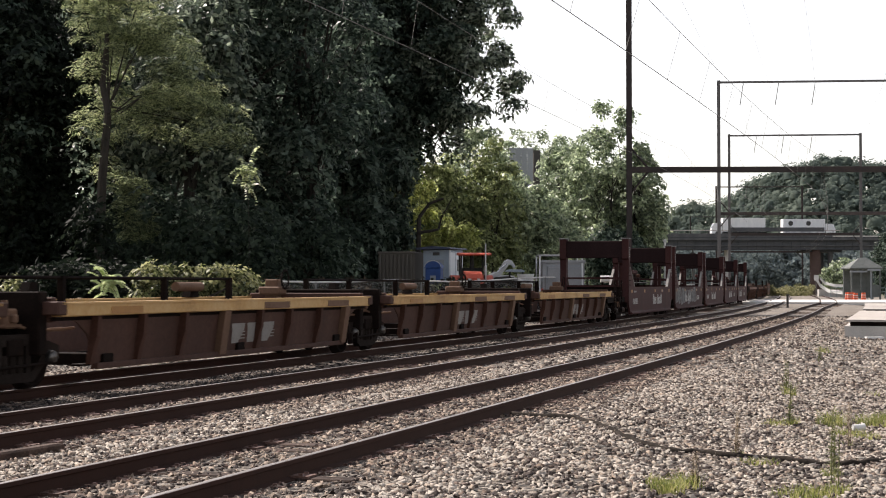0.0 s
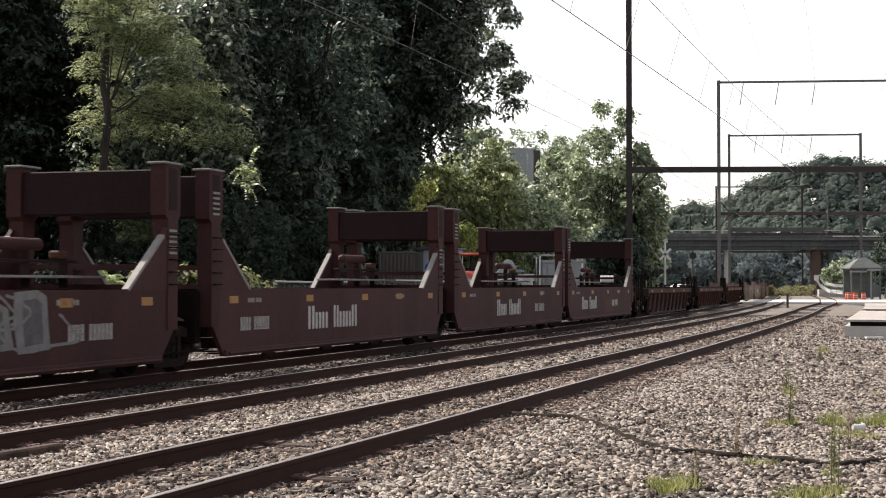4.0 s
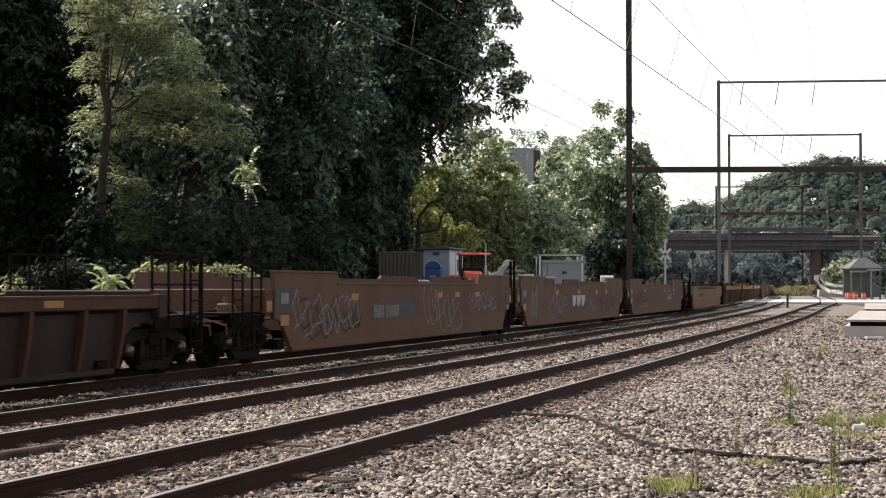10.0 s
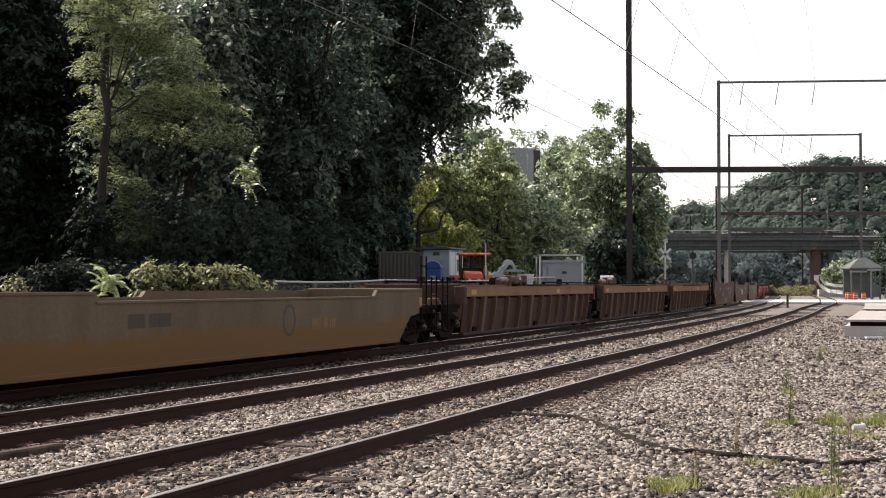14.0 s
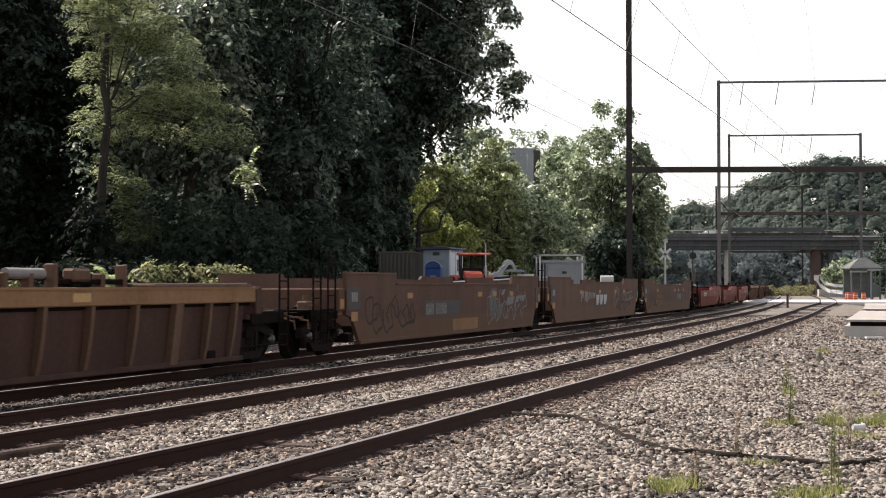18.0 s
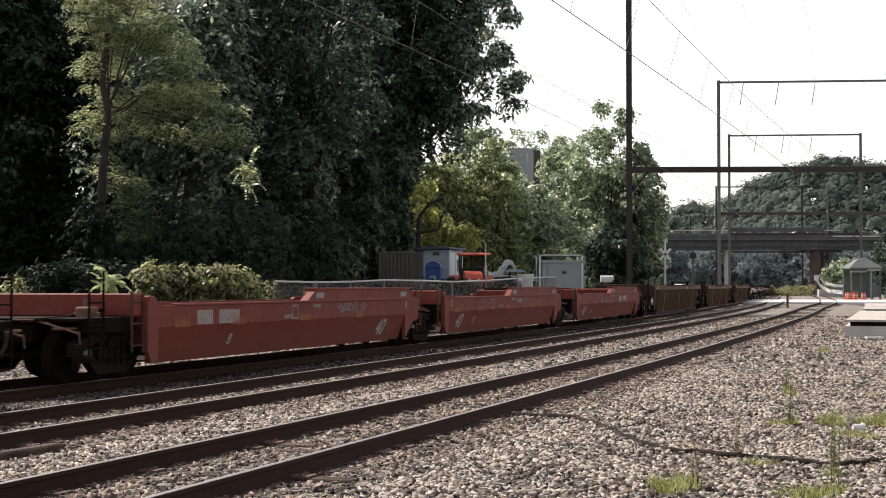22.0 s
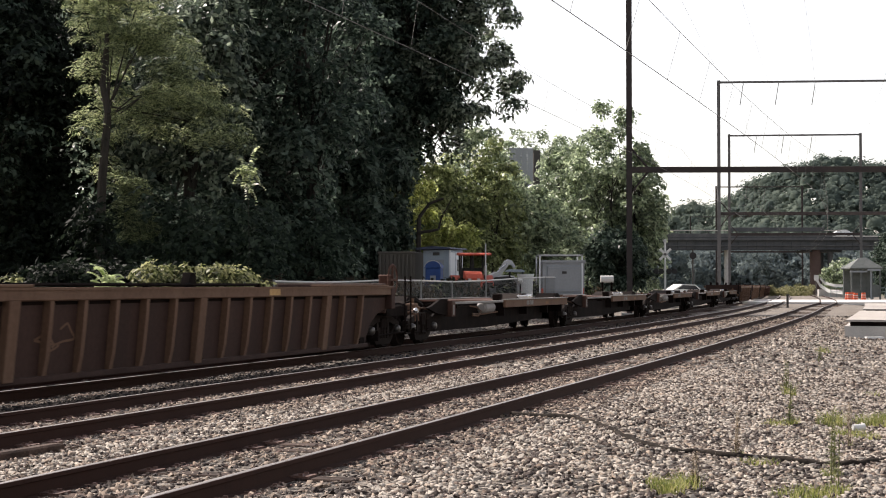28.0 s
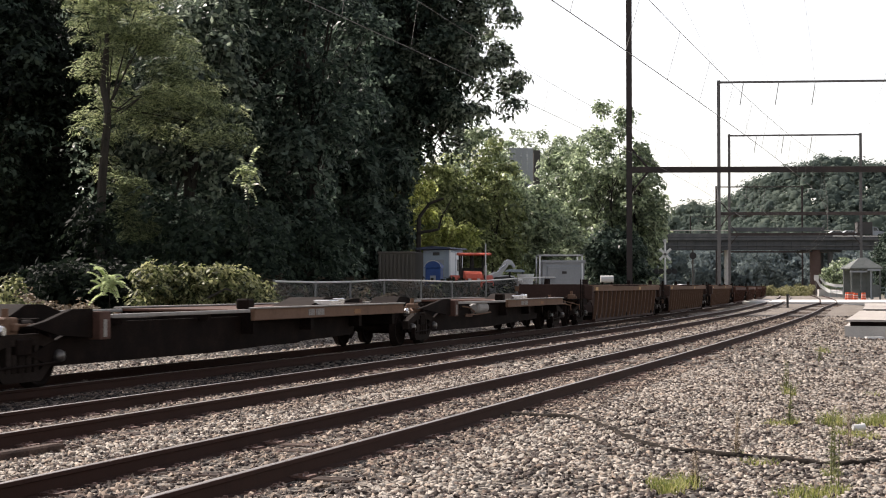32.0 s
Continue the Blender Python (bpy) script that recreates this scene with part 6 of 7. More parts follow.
def undergrowth():
    rng = np.random.default_rng(77)
    c, r = [], []
    for k in range(330):
        px = rng.uniform(-80, 590)
        d = rng.uniform(60, 68) if px < 200 else (rng.uniform(55, 66) if px < 480 else rng.uniform(64, 74))
        c.append((at_px(px, d), d, rng.uniform(-.3, 4.2)))
        r.append(rng.uniform(.7, 1.3))
    for k in range(70):
        px = rng.uniform(60, 300)
        c.append((at_px(px, 48), 48 + rng.uniform(-.4, 2.5), rng.uniform(-.3, 1.7)))
        r.append(rng.uniform(.5, .9))
    for k in range(30):
        c.append((at_px(rng.normal(171, 10), 54), 54 + rng.uniform(-.4, .4), rng.uniform(.3, 4.3)))
        r.append(rng.uniform(.4, .7))
    for k in range(90):
        d = rng.uniform(86, 94)
        c.append((at_px(rng.uniform(556, 614), d), d, rng.uniform(0, 6.0)))
        r.append(rng.uniform(.8, 1.5))
    c, r = np.array(c), np.array(r)
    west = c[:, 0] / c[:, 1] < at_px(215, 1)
    # Undergrowth shade is carried by the leaf colour, deepest on the left
    for k, n, leaf in ((west, 19000, "leaf_deep_shade"), (~west, 34000, "leaf_shade")):
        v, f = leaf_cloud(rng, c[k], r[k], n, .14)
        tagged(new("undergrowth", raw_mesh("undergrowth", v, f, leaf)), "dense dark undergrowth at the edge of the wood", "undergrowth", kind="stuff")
    # Dark depth of the wood is put into the colour of these leaves
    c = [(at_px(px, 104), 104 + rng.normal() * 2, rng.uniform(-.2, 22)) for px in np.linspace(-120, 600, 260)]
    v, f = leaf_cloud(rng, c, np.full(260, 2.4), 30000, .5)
    tagged(new("deep_wood", raw_mesh("deep_wood", v, f, "leaf_deep_shade")), "dark depth of the wood behind the first trees", "woods", kind="stuff")


undergrowth()


def hill():
    rng = np.random.default_rng(9)
    line_px, line_py = [1040, 1165, 1190, 1222, 1262, 1292, 1322, 1350, 1400, 1425, 1460, 1505, 1540, 1640], [400, 392, 378, 358, 368, 352, 332, 317, 304, 289, 280, 284, 291, 300]
    c, r = [], []
    for px in np.arange(1040, 1640, 6.0):
        d0 = float(np.interp(px, [1040, 1270, 1300, 1420, 1640], [540, 530, 480, 450, 440]))
        top = 2.2 + (505 - float(np.interp(px, line_px, line_py))) * d0 / 2783.2
        for j in range(15):
            k = 1.0 if j < 3 else rng.uniform(.02, .97)
            d = d0 - 50 * (1 - k) + rng.normal() * 2
            q = rng.uniform(2.2, 4.4) * min(1, top / 18)
            c.append((at_px(px + rng.normal() * 6, d), d, 1.0 + (top - 1.0) * k - q + rng.normal() * .5))
            r.append(q)
    base = [(math.cos(a) * math.cos(b), math.sin(a) * math.cos(b), math.sin(b)) for b in (-.3, .25, .8) for a in np.arange(8) * .7854] + [(0, 0, 1.0)]
    quads = [(i * 8 + k, i * 8 + (k + 1) % 8, i * 8 + 8 + (k + 1) % 8, i * 8 + 8 + k) for i in range(2) for k in range(8)] + [(16 + k, 16 + (k + 1) % 8, 24, 24) for k in range(8)]
    base, tris = np.array(base), np.array([t for q in quads for t in ((q[0], q[1], q[2]), (q[0], q[2], q[3])) if len(set(t)) == 3])
    cc, rr = np.array(c), np.array(r)
    solid = (cc[:, None] + base[None] * (rr * .66)[:, None, None] * rng.uniform(.7, 1.15, (len(cc), 25, 1))).reshape(-1, 3)
    solid_f = (tris[None] + 25 * np.arange(len(cc))[:, None, None]).reshape(-1, 3)
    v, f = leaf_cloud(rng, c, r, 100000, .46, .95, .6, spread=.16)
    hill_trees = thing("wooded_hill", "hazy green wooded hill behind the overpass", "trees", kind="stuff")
    part("crowns", raw_mesh("wooded_hill", v, f, "leaf_far_haze"), "leaf_far_haze", hill_trees)
    part("crown_masses", raw_mesh("crown_masses", solid, solid_f, "leaf_far_haze", True), "leaf_far_haze", hill_trees)
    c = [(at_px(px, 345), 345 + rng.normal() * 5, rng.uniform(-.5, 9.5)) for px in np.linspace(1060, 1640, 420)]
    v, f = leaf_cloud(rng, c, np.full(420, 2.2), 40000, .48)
    tagged(new("brush", raw_mesh("brush", v, f, "leaf_haze")), "brush under the overpass with haze put into its leaf colour", "brush", kind="stuff")
    c = [(at_px(px, 252), 252 + rng.normal() * 4, rng.uniform(-.3, 1.0)) for px in np.linspace(1352, 1434, 60)]
    v, f = leaf_cloud(rng, c, np.full(60, .8), 7000, .2)
    tagged(new("tall_grass", raw_mesh("tall_grass", v, f, "dull_grass")), "dull yellow-green tall grass beside the crossing", "grass", kind="stuff")


hill()


def hedge():
    rng = np.random.default_rng(12)
    h = thing("hedge", "overgrown sunlit hedge of vines along the fence", "hedge")
    c = []
    for k in range(360):
        q = rng.random()
        top = np.interp(q, [0, .15, .5, .7, .9, 1], [1.75, 1.8, 1.8, 1.85, 1.5, .9])
        c.append((at_px(252 + 226 * q, 43.5 + 3 * q), 43.5 + 3 * q + rng.normal() * .5, top - abs(rng.normal()) * .75))
    v, f = leaf_cloud(rng, c, np.full(len(c), .34), 26000, .08)
    part("foliage", raw_mesh("foliage", v, f, "leaf_hedge"), "leaf_hedge", h, "sunlit broad vine leaves")
    part("stems", branch([(at_px(330, 44), 44, -.5), (at_px(350, 44), 44, 1.0), (at_px(400, 44.5), 44.5, 1.4), (at_px(460, 46), 46, 1.0)], .04, .02), "trunk", h)
    # Left stretch of the hedge; the wood's shadow is in its leaf colour
    g = thing("hedge", "hedge in front of the wood with shade put into its colour", "hedge")
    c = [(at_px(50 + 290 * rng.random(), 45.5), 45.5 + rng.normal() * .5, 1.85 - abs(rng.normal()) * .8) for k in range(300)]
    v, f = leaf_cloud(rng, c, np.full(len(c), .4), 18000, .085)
    part("foliage", raw_mesh("foliage", v, f, "leaf_deep_shade"), "leaf_deep_shade", g, "leaves coloured dark for the shade of the wood")
    part("stems", branch([(at_px(120, 47), 47, -.5), (at_px(200, 47), 47, 1.0), (at_px(290, 47), 47, 1.3)], .04, .02), "trunk", g)
    for px, d, z, mat, label, n in ((5, 37, 1.25, "leaf_hedge", "yellow-green weeds on the bank", 3500), (34, 38, .85, "dry_brush", "dry tangled brush on the bank", 3000), (62, 39, .75, "dry_brush", "dry tangled brush on the bank", 2500), (95, 39, .65, "dry_brush", "dry tangled brush on the bank", 2500), (150, 40, .5, "dry_brush", "dry tangled brush on the bank", 2500), (240, 40, .2, "dry_brush", "dry tangled brush on the bank", 2500), (560, 58, .4, "dry_brush", "dry vines on the fence", 2500), (650, 62, .9, "dry_brush", "dry vines on the fence", 2500), (830, 76, .1, "leaf_yellow", "yellow-green weeds along the fence", 2500), (505, 50, -.1, "leaf_light", "green weeds along the fence", 2000)):
        cc = [(at_px(px, d) + rng.normal() * .45, d + rng.normal() * .4, z + rng.normal() * .25 - .25) for k in range(16)]
        w = thing("weeds", label, "weeds", "weeds along the bank")
        v, f = leaf_cloud(rng, cc, np.full(16, .35), n, .06)
        part("leaves", raw_mesh("leaves", v, f, mat), mat, w)
        gg = gz(at_px(px, d), d)
        part("stems", branch([(at_px(px, d), d, gg - .1), (at_px(px, d) + .1, d, z)], .02, .01), "trunk", w)


hedge()


def sumac(x, y, z, high, spread_r, seed, label, base, fronds=13, leaf="leaf_pale"):
    """A sapling with long arching compound leaves."""
    rng = random.Random(seed)
    s = thing("sapling", label, "sapling")
    part("stem", branch([(x, y, base), (x + .05, y, (base + z) / 2), (x, y, z)], .009, .006), "trunk", s)
    v, f = [], []
    for k in range(fronds):
        a = 6.28 * k / fronds + rng.uniform(-.2, .2)
        rise, reach, drop = rng.uniform(.2, 1.5), rng.uniform(.45, 1.1), rng.uniform(0, .9) * high
        for i in range(1, 12):
            q = i / 11
            px, py = x + math.cos(a) * spread_r * reach * q, y + math.sin(a) * spread_r * reach * q
            pz = z + high * (rise * q - .75 * q * q) - drop
            for side in (-1, 1):
                ln = spread_r * .28 * (1 - .4 * q)
                dx, dy = -math.sin(a) * side * ln + math.cos(a) * ln * .4, math.cos(a) * side * ln + math.sin(a) * ln * .4
                wx, wy = math.cos(a) * ln * .24, math.sin(a) * ln * .24
                j = len(v)
                v += [(px, py, pz), (px + dx * .5 + wx, py + dy * .5 + wy, pz + .01), (px + dx, py + dy, pz - ln * .35), (px + dx * .5 - wx, py + dy * .5 - wy, pz - .03)]
                f.append((j, j + 1, j + 2, j + 3))
    part("leaves", raw_mesh("leaves", np.array(v), np.array(f), leaf), leaf, s, "long feathered green leaves")


sumac(at_px(192, 38), 38, 1.72, .5, .46, 3, "sunlit sumac sapling with feathered leaves", gz(at_px(192, 38), 38) - .1, 26)
sumac(at_px(438, 48), 48, 5.1, .9, .5, 4, "tall sumac with sunlit feathered leaves before the wood", gz(at_px(438, 48), 48) - .1, 24, "leaf_light")


def fence():
    f = thing("chain_link_fence", "sagging chain-link fence with a pale top rail", "fence")
    pts = [(485, 52, 498), (558, 56, 500), (620, 60, 499), (680, 64, 496), (745, 68, 497), (800, 72, 499), (860, 76, 497), (915, 80, 493), (965, 84, 491), (1030, 92, 492)]
    tops, feet = [], []
    for px, d, py in pts:
        x = at_px(px, d)
        g = gz(x, d)
        top = 1.489 + (505.4 - py) * d / 2783.2
        tops.append(Vector((x, d, top)))
        feet.append(Vector((x, d, g)))
        part("post", Shape().rod((x, d, g - .2), (x, d, top + .06), .04, 8), "mesh_wire", f, "grey steel post")
    part("top_rail", Shape().pipe(tops, .034, 8), "pale_concrete", f, "pale top rail")
    v, q = [], []
    for k in range(len(tops) - 1):
        a, b, c, e = tops[k], tops[k + 1], feet[k], feet[k + 1]
        n = int((b - a).length / .075)
        m = n * 1.9 / (b - a).length
        for i in range(-int(m), n):
            for way in (0, 1):
                u0, u1 = i / n, (i + m) / n
                w0, w1 = 0.0, 1.0
                if u0 < 0:
                    w0 = -u0 / (u1 - u0)
                    u0 = 0
                if u1 > 1:
                    w1 = w0 + (1 - w0) * (1 - u0) / (u1 - u0)
                    u1 = 1
                if way:
                    w0, w1 = 1 - w0, 1 - w1
                p0 = c.lerp(e, u0).lerp(a.lerp(b, u0), w0)
                p1 = c.lerp(e, u1).lerp(a.lerp(b, u1), w1)
                j = len(v)
                o = Vector((0, 0, .003))
                v += [p0 - o, p0 + o, p1 + o, p1 - o]
                q.append((j, j + 1, j + 2, j + 3))
    w = part("wire_fabric", raw_mesh("wire_fabric", np.array([tuple(p) for p in v]), np.array(q), "mesh_wire"), "mesh_wire", f, "woven wire fabric")
    w["kind"] = "stuff"


fence()


def fence_weeds():
    rng = np.random.default_rng(55)
    for name, mat, n, count, size, label in (("fence_weeds", "leaf_deep_shade", 170, 24000, .09, "dark rank weeds along the chain-link fence"), ("fence_brush", "brown_brush", 150, 18000, .07, "brown dry brush and vines against the fence"), ("fence_vines", "leaf_olive", 36, 4500, .07, "olive vines climbing the fence")):
        c, r = [], []
        for k in range(n):
            px = rng.uniform(480, 1060)
            d = float(np.interp(px, [480, 1060], [52.5, 96])) + rng.uniform(.3, 2.2)
            x = at_px(px, d)
            c.append((x, d, gz(x, d) + rng.uniform(0, 1.15)))
            r.append(rng.uniform(.3, .55))
        v, f = leaf_cloud(rng, c, r, count, size)
        tagged(new(name, raw_mesh(name, v, f, mat)), label, "weeds", kind="stuff")


fence_weeds()

# ---- yard behind the fence ----


def yard():
    x, y = at_px(697, 88), 88
    g = gz(x, y)
    c = thing("storage_container", "weathered grey-brown corrugated storage container", "container", at=pose(x, y, g, 0, 0, -14))
    part("body", Shape().box(-.9, 1.2, 0, 6, .1, 2.75, .03), "rust_panel", c)
    for i in range(9):
        part("corrugation", Shape().box(-.87 + i * .225, -.75 + i * .225, -.09, .01, .2, 2.62, .012), "rust_panel", c)
    part("top_rail", Shape().box(-.93, 1.23, -.08, .05, 2.66, 2.78, .01), "rust_panel", c)
    part("bottom_rail", Shape().box(-.93, 1.23, -.08, .05, .05, .2, .01), "rust_panel", c)
    x, y = at_px(796, 87), 87
    g = gz(x, y)
    o = thing("site_office", "site office box with a dark roof, face brightness put into its colours", "site office", at=pose(x, y, g, 0, 0, -24))
    top = 3.47 - g
    # Shaded front and brighter side are put into two panel colours
    part("body", Shape().box(-1.62, 0, 0, 1.85, .1, top, .02), "office_panel", o, "panelled body with shade put into its blue-grey")
    part("roof", Shape().prism([(-1.95, top + .02), (.16, top + .02), (.14, top + .1), (-1.0, top + .2), (-1.95, top + .12)], -.25, 2.05), "navy", o, "dark navy roof")
    part("corner_trim", Shape().box(-.05, .03, -.03, .05, .1, top, .01), "white", o, "white corner trim")
    part("door", Shape().box(-1.2, -.35, -.04, -.005, .15, top - .55, .01), "grey_panel", o, "blue-grey door")
    part("door_handle", Shape().box(-.5, -.43, -.07, -.04, 1.15, 1.3), "shiny", o)
    part("sign", Shape().box(-1.02, -.62, -.03, -.005, top - .32, top - .14), "dark_plate", o, "small dark sign")
    part("side_panel", Shape().box(0, .02, .12, .72, .2, top - .15, .005).box(0, .02, .8, 1.75, .2, top - .15, .005), "white", o, "side panel with sky brightness put into its white")
    part("window", Shape().box(.02, .04, 1.0, 1.32, top - 1.2, top - .55), "glass", o, "small dark window")
    x, y = at_px(766, 84.5), 84.5
    g = gz(x, y)
    k = (2.8 - g) / 2.42
    t = thing("portable_toilet", "blue plastic portable toilet", "portable toilet", at=pose(x, y, g, 0, 0, -10) @ Matrix.Diagonal((.74, .74, k, 1)))
    part("cabin", Shape().box(-.56, .56, 0, 1.15, 0, 2.05, .05), "blue", t)
    part("door", Shape().box(-.42, .42, -.03, .01, .12, 1.95, .02), "blue", t, "moulded blue door")
    part("door_sign", Shape().box(-.2, .22, -.042, -.032, 1.3, 1.62), "grey_panel", t, "pale door notice")
    part("roof", Shape().prism([(-.62, 2.05), (.62, 2.05), (.56, 2.2), (.36, 2.34), (.12, 2.4), (-.12, 2.4), (-.36, 2.34), (-.56, 2.2)], -.06, 1.2), "blue", t, "domed roof")
    part("roof_light", Shape().prism([(-.62, 2.1), (-.58, 2.1), (-.53, 2.22), (-.34, 2.36), (-.12, 2.42), (.12, 2.42), (.34, 2.36), (.53, 2.22), (.58, 2.1), (.62, 2.1), (.56, 2.24), (.36, 2.4), (.12, 2.46), (-.12, 2.46), (-.36, 2.4), (-.56, 2.24)], -.08, -.05), "silver", t, "pale roof edge")
    # tractor with a canopy, nose towards the tracks
    x, y = at_px(834, 83), 83
    g = gz(x, y)
    k = thing("tractor", "red tractor with a canopy and exhaust stack", "tractor", at=pose(x, y, g, 0, 0, -86) @ Matrix.Diagonal((1.1, 1.1, (3.22 - g) / 2.78, 1)))
    part("bonnet", Shape().prism([(.3, .9), (1.9, .9), (1.98, 1.45), (1.85, 1.66), (1.4, 1.78), (.3, 1.84)], -.42, .36), "tractor_red", k, "red bonnet")
    part("grille", Shape().box(1.98, 2.0, -.3, .26, .95, 1.3, .005), "rubber", k, "black grille")
    for q in (-.24, .18):
        part("headlight", Shape().box(1.97, 2.01, q - .07, q + .07, 1.34, 1.44, .01), "silver", k, "pale headlight")
    for a, b in ((-.95, -.5), (.62, 1.1)):
        part("mudguard", Shape().prism([(-1.6, 1.0), (-1.5, 1.35), (-1.25, 1.58), (-.75, 1.62), (-.35, 1.4), (-.2, 1.05), (-.3, 1.05), (-.45, 1.32), (-.8, 1.52), (-1.2, 1.48), (-1.42, 1.28), (-1.5, 1.0)], a, b), "tractor_red", k, "red curved mudguard")
    part("canopy", Shape().prism([(-1.1, 2.66), (.5, 2.62), (.6, 2.68), (.4, 2.75), (-.9, 2.8), (-1.12, 2.74)], -.62, .92), "tractor_red", k, "red canopy roof")
    for q in (-.85, .25):
        for yy in (-.5, .05, .62):
            part("canopy_post", Shape().box(q - .04, q + .04, yy - .04, yy + .04, 1.4, 2.66), "rubber", k, "black canopy post")
    part("seat", Shape().box(-.9, -.4, -.25, .25, 1.25, 1.4, .03).box(-1.0, -.88, -.25, .25, 1.35, 1.95, .03), "rubber", k)
    part("steering_wheel", Shape().lathe([(.17, -.015), (.2, 0), (.17, .015), (.15, 0), (.17, -.015)], (0, 0, 0), 18), "rubber", k).matrix_basis = pose(.05, -.05, 1.75, 65, 0, 90)
    # Added dark sheet that fills the cab with shade
    part("rear_screen", Shape().box(-1.0, -.95, -.5, .62, 1.1, 2.0, .01), "rubber", k, "dark sheet added for the shade inside the cab")
    part("floor_pan", Shape().box(-.9, .35, -.5, .6, .85, 1.2, .03), "grime", k)
    part("exhaust", Shape().rod((.75, .62, 1.3), (.75, .62, 3.22), .035, 10).rod((.75, .62, 1.6), (.75, .62, 2.1), .06, 10), "silver", k, "pale exhaust stack")
    for q, r, w_ in ((-.9, .78, .42), (1.5, .48, .3)):
        for yy in (-.8, .85):
            w = part("wheel", Shape().lathe([(r * .55, -w_ / 2), (r * .62, -w_ / 2 - .03), (r, -w_ / 2), (r, w_ / 2), (r * .62, w_ / 2 + .03), (r * .55, w_ / 2), (r * .55, -w_ / 2)], (q, yy, r), 22), "rubber", k, "black treaded tyre")
            part("rim", Shape().lathe([(0, -w_ / 3), (r * .3, -w_ / 3), (r * .56, -w_ / 2), (r * .56, w_ / 2), (r * .3, w_ / 3), (0, w_ / 3)], (q, yy, r), 18), "silver", w, "pale rim")
    # backhoe with a raised arm
    x, y = at_px(893, 88), 88
    g = gz(x, y)
    k = thing("backhoe", "grey and blue backhoe with a raised folded arm", "backhoe", at=pose(x, y, g, 0, 0, 10) @ Matrix.Diagonal((1, 1, (2.95 - g) / 2.72, 1)))
    part("chassis", Shape().box(-.9, .9, -.6, .6, .6, 1.3, .06), "grime", k)
    part("engine_cover", Shape().prism([(-.8, 1.2), (.3, 1.2), (.2, 1.75), (-.6, 1.7)], -.5, .5), "dark_plate", k, "dark engine cover")
    part("boom", Shape().prism([(-.75, 1.75), (-.72, 1.55), (-.2, 1.85), (.2, 2.35), (.16, 2.62), (0, 2.66), (-.35, 2.1)], -.1, .1), "silver", k, "pale bent boom")
    part("dipper", Shape().prism([(.0, 2.62), (.1, 2.4), (.35, 2.42), (.55, 2.2), (.62, 2.32), (.4, 2.66), (.15, 2.72)], -.09, .09), "silver", k, "pale folded dipper")
    part("ram", Shape().rod((-.5, -.14, 1.95), (.1, -.14, 2.5), .05, 10), "shiny", k, "bright hydraulic ram")
    part("bucket", Shape().prism([(-1.0, 1.6), (-.5, 1.72), (-.2, 1.9), (-.3, 2.05), (-.62, 1.95), (-.95, 1.78)], -.45, .45), "silver", k, "pale bucket")
    part("canopy", Shape().prism([(.1, 2.0), (1.0, 1.98), (1.04, 2.06), (.85, 2.14), (.3, 2.14)], -.6, .6), "office_panel", k, "blue-grey canopy")
    for q in (.18, .92):
        part("canopy_post", Shape().box(q - .04, q + .04, -.55, -.47, 1.2, 2.0), "rubber", k)
    for q in (-.65, .7):
        for yy in (-.7, .7):
            part("wheel", Shape().lathe([(0, -.1), (.2, -.1), (.3, -.18), (.5, -.16), (.5, .16), (.3, .18), (0, .1)], (q, yy, .5), 20), "rubber", k)
    # drums
    for px, d, mat, lab in ((930, 84, "dull_white", "white plastic drum behind the fence"), (921, 82, "dull_white", "round white lamp globe on a post"), (1075, 104, "white", "")):
        x = at_px(px, d)
        g = gz(x, d)
        if px == 930:
            b = thing("drum", lab, "drum", at=pose(x, d, g))
            part("body", Shape().rod((0, 0, 0), (0, 0, 1.7 - g), .36, 20, .4), mat, b)
            part("rim", Shape().rod((0, 0, 1.66 - g), (0, 0, 2.04 - g), .4, 20, .44), mat, b)
            part("lid", Shape().rod((0, 0, 2.0 - g), (0, 0, 2.1 - g), .46, 20), mat, b, "white lid")
        elif px == 921:
            b = thing("globe_lamp", lab, "lamp", at=pose(x, d, g))
            part("post", Shape().rod((0, 0, 0), (0, 0, 1.66 - g), .04, 8), "grime", b)
            part("globe", Shape().lathe([(0, -.14), (.1, -.1), (.14, 0), (.1, .1), (0, .14)], (0, 0, 1.7 - g), 16), "dull_white", b)
    # utility truck with rack
    x, y = at_px(996, 86), 86
    g = gz(x, y)
    k = thing("utility_truck", "silver utility truck with a white ladder rack", "truck", at=pose(x, y, g))
    h, r = 2.84 - g, 3.2 - g
    part("cargo_box", Shape().box(-1.12, 1.18, 0, 3.2, .75, h, .04), "truck_silver", k, "silver cargo box")
    part("top_lip", Shape().box(-1.18, 1.24, -.08, .1, h - .12, h + .02, .02), "truck_silver", k, "pale top lip")
    part("recess", Shape().box(-.92, 1.06, -.02, .01, 1.1, h - .25, .01), "grey_panel", k, "grey recessed back")
    part("tailgate", Shape().box(-.84, .98, -.06, -.015, 1.2, h - .33, .02), "truck_silver", k, "silver lift-up door")
    part("tailgate_frame", Shape().box(-.74, .88, -.075, -.055, 1.3, 1.34).box(-.74, .88, -.075, -.055, h - .46, h - .42), "grey_panel", k)
    part("latch", Shape().box(-.05, .2, -.1, -.055, 2.12 - g, 2.26 - g, .01), "dark_plate", k, "dark latch")
    part("rear_bumper", Shape().box(-1.2, 1.2, -.18, .05, .5, .72, .03), "grime", k)
    for q in (-1.12, 1.1):
        part("tail_lamp", Shape().box(q - .06, q + .06, -.04, .01, 1.1, 1.4, .01), "tractor_red", k, "red tail lamp")
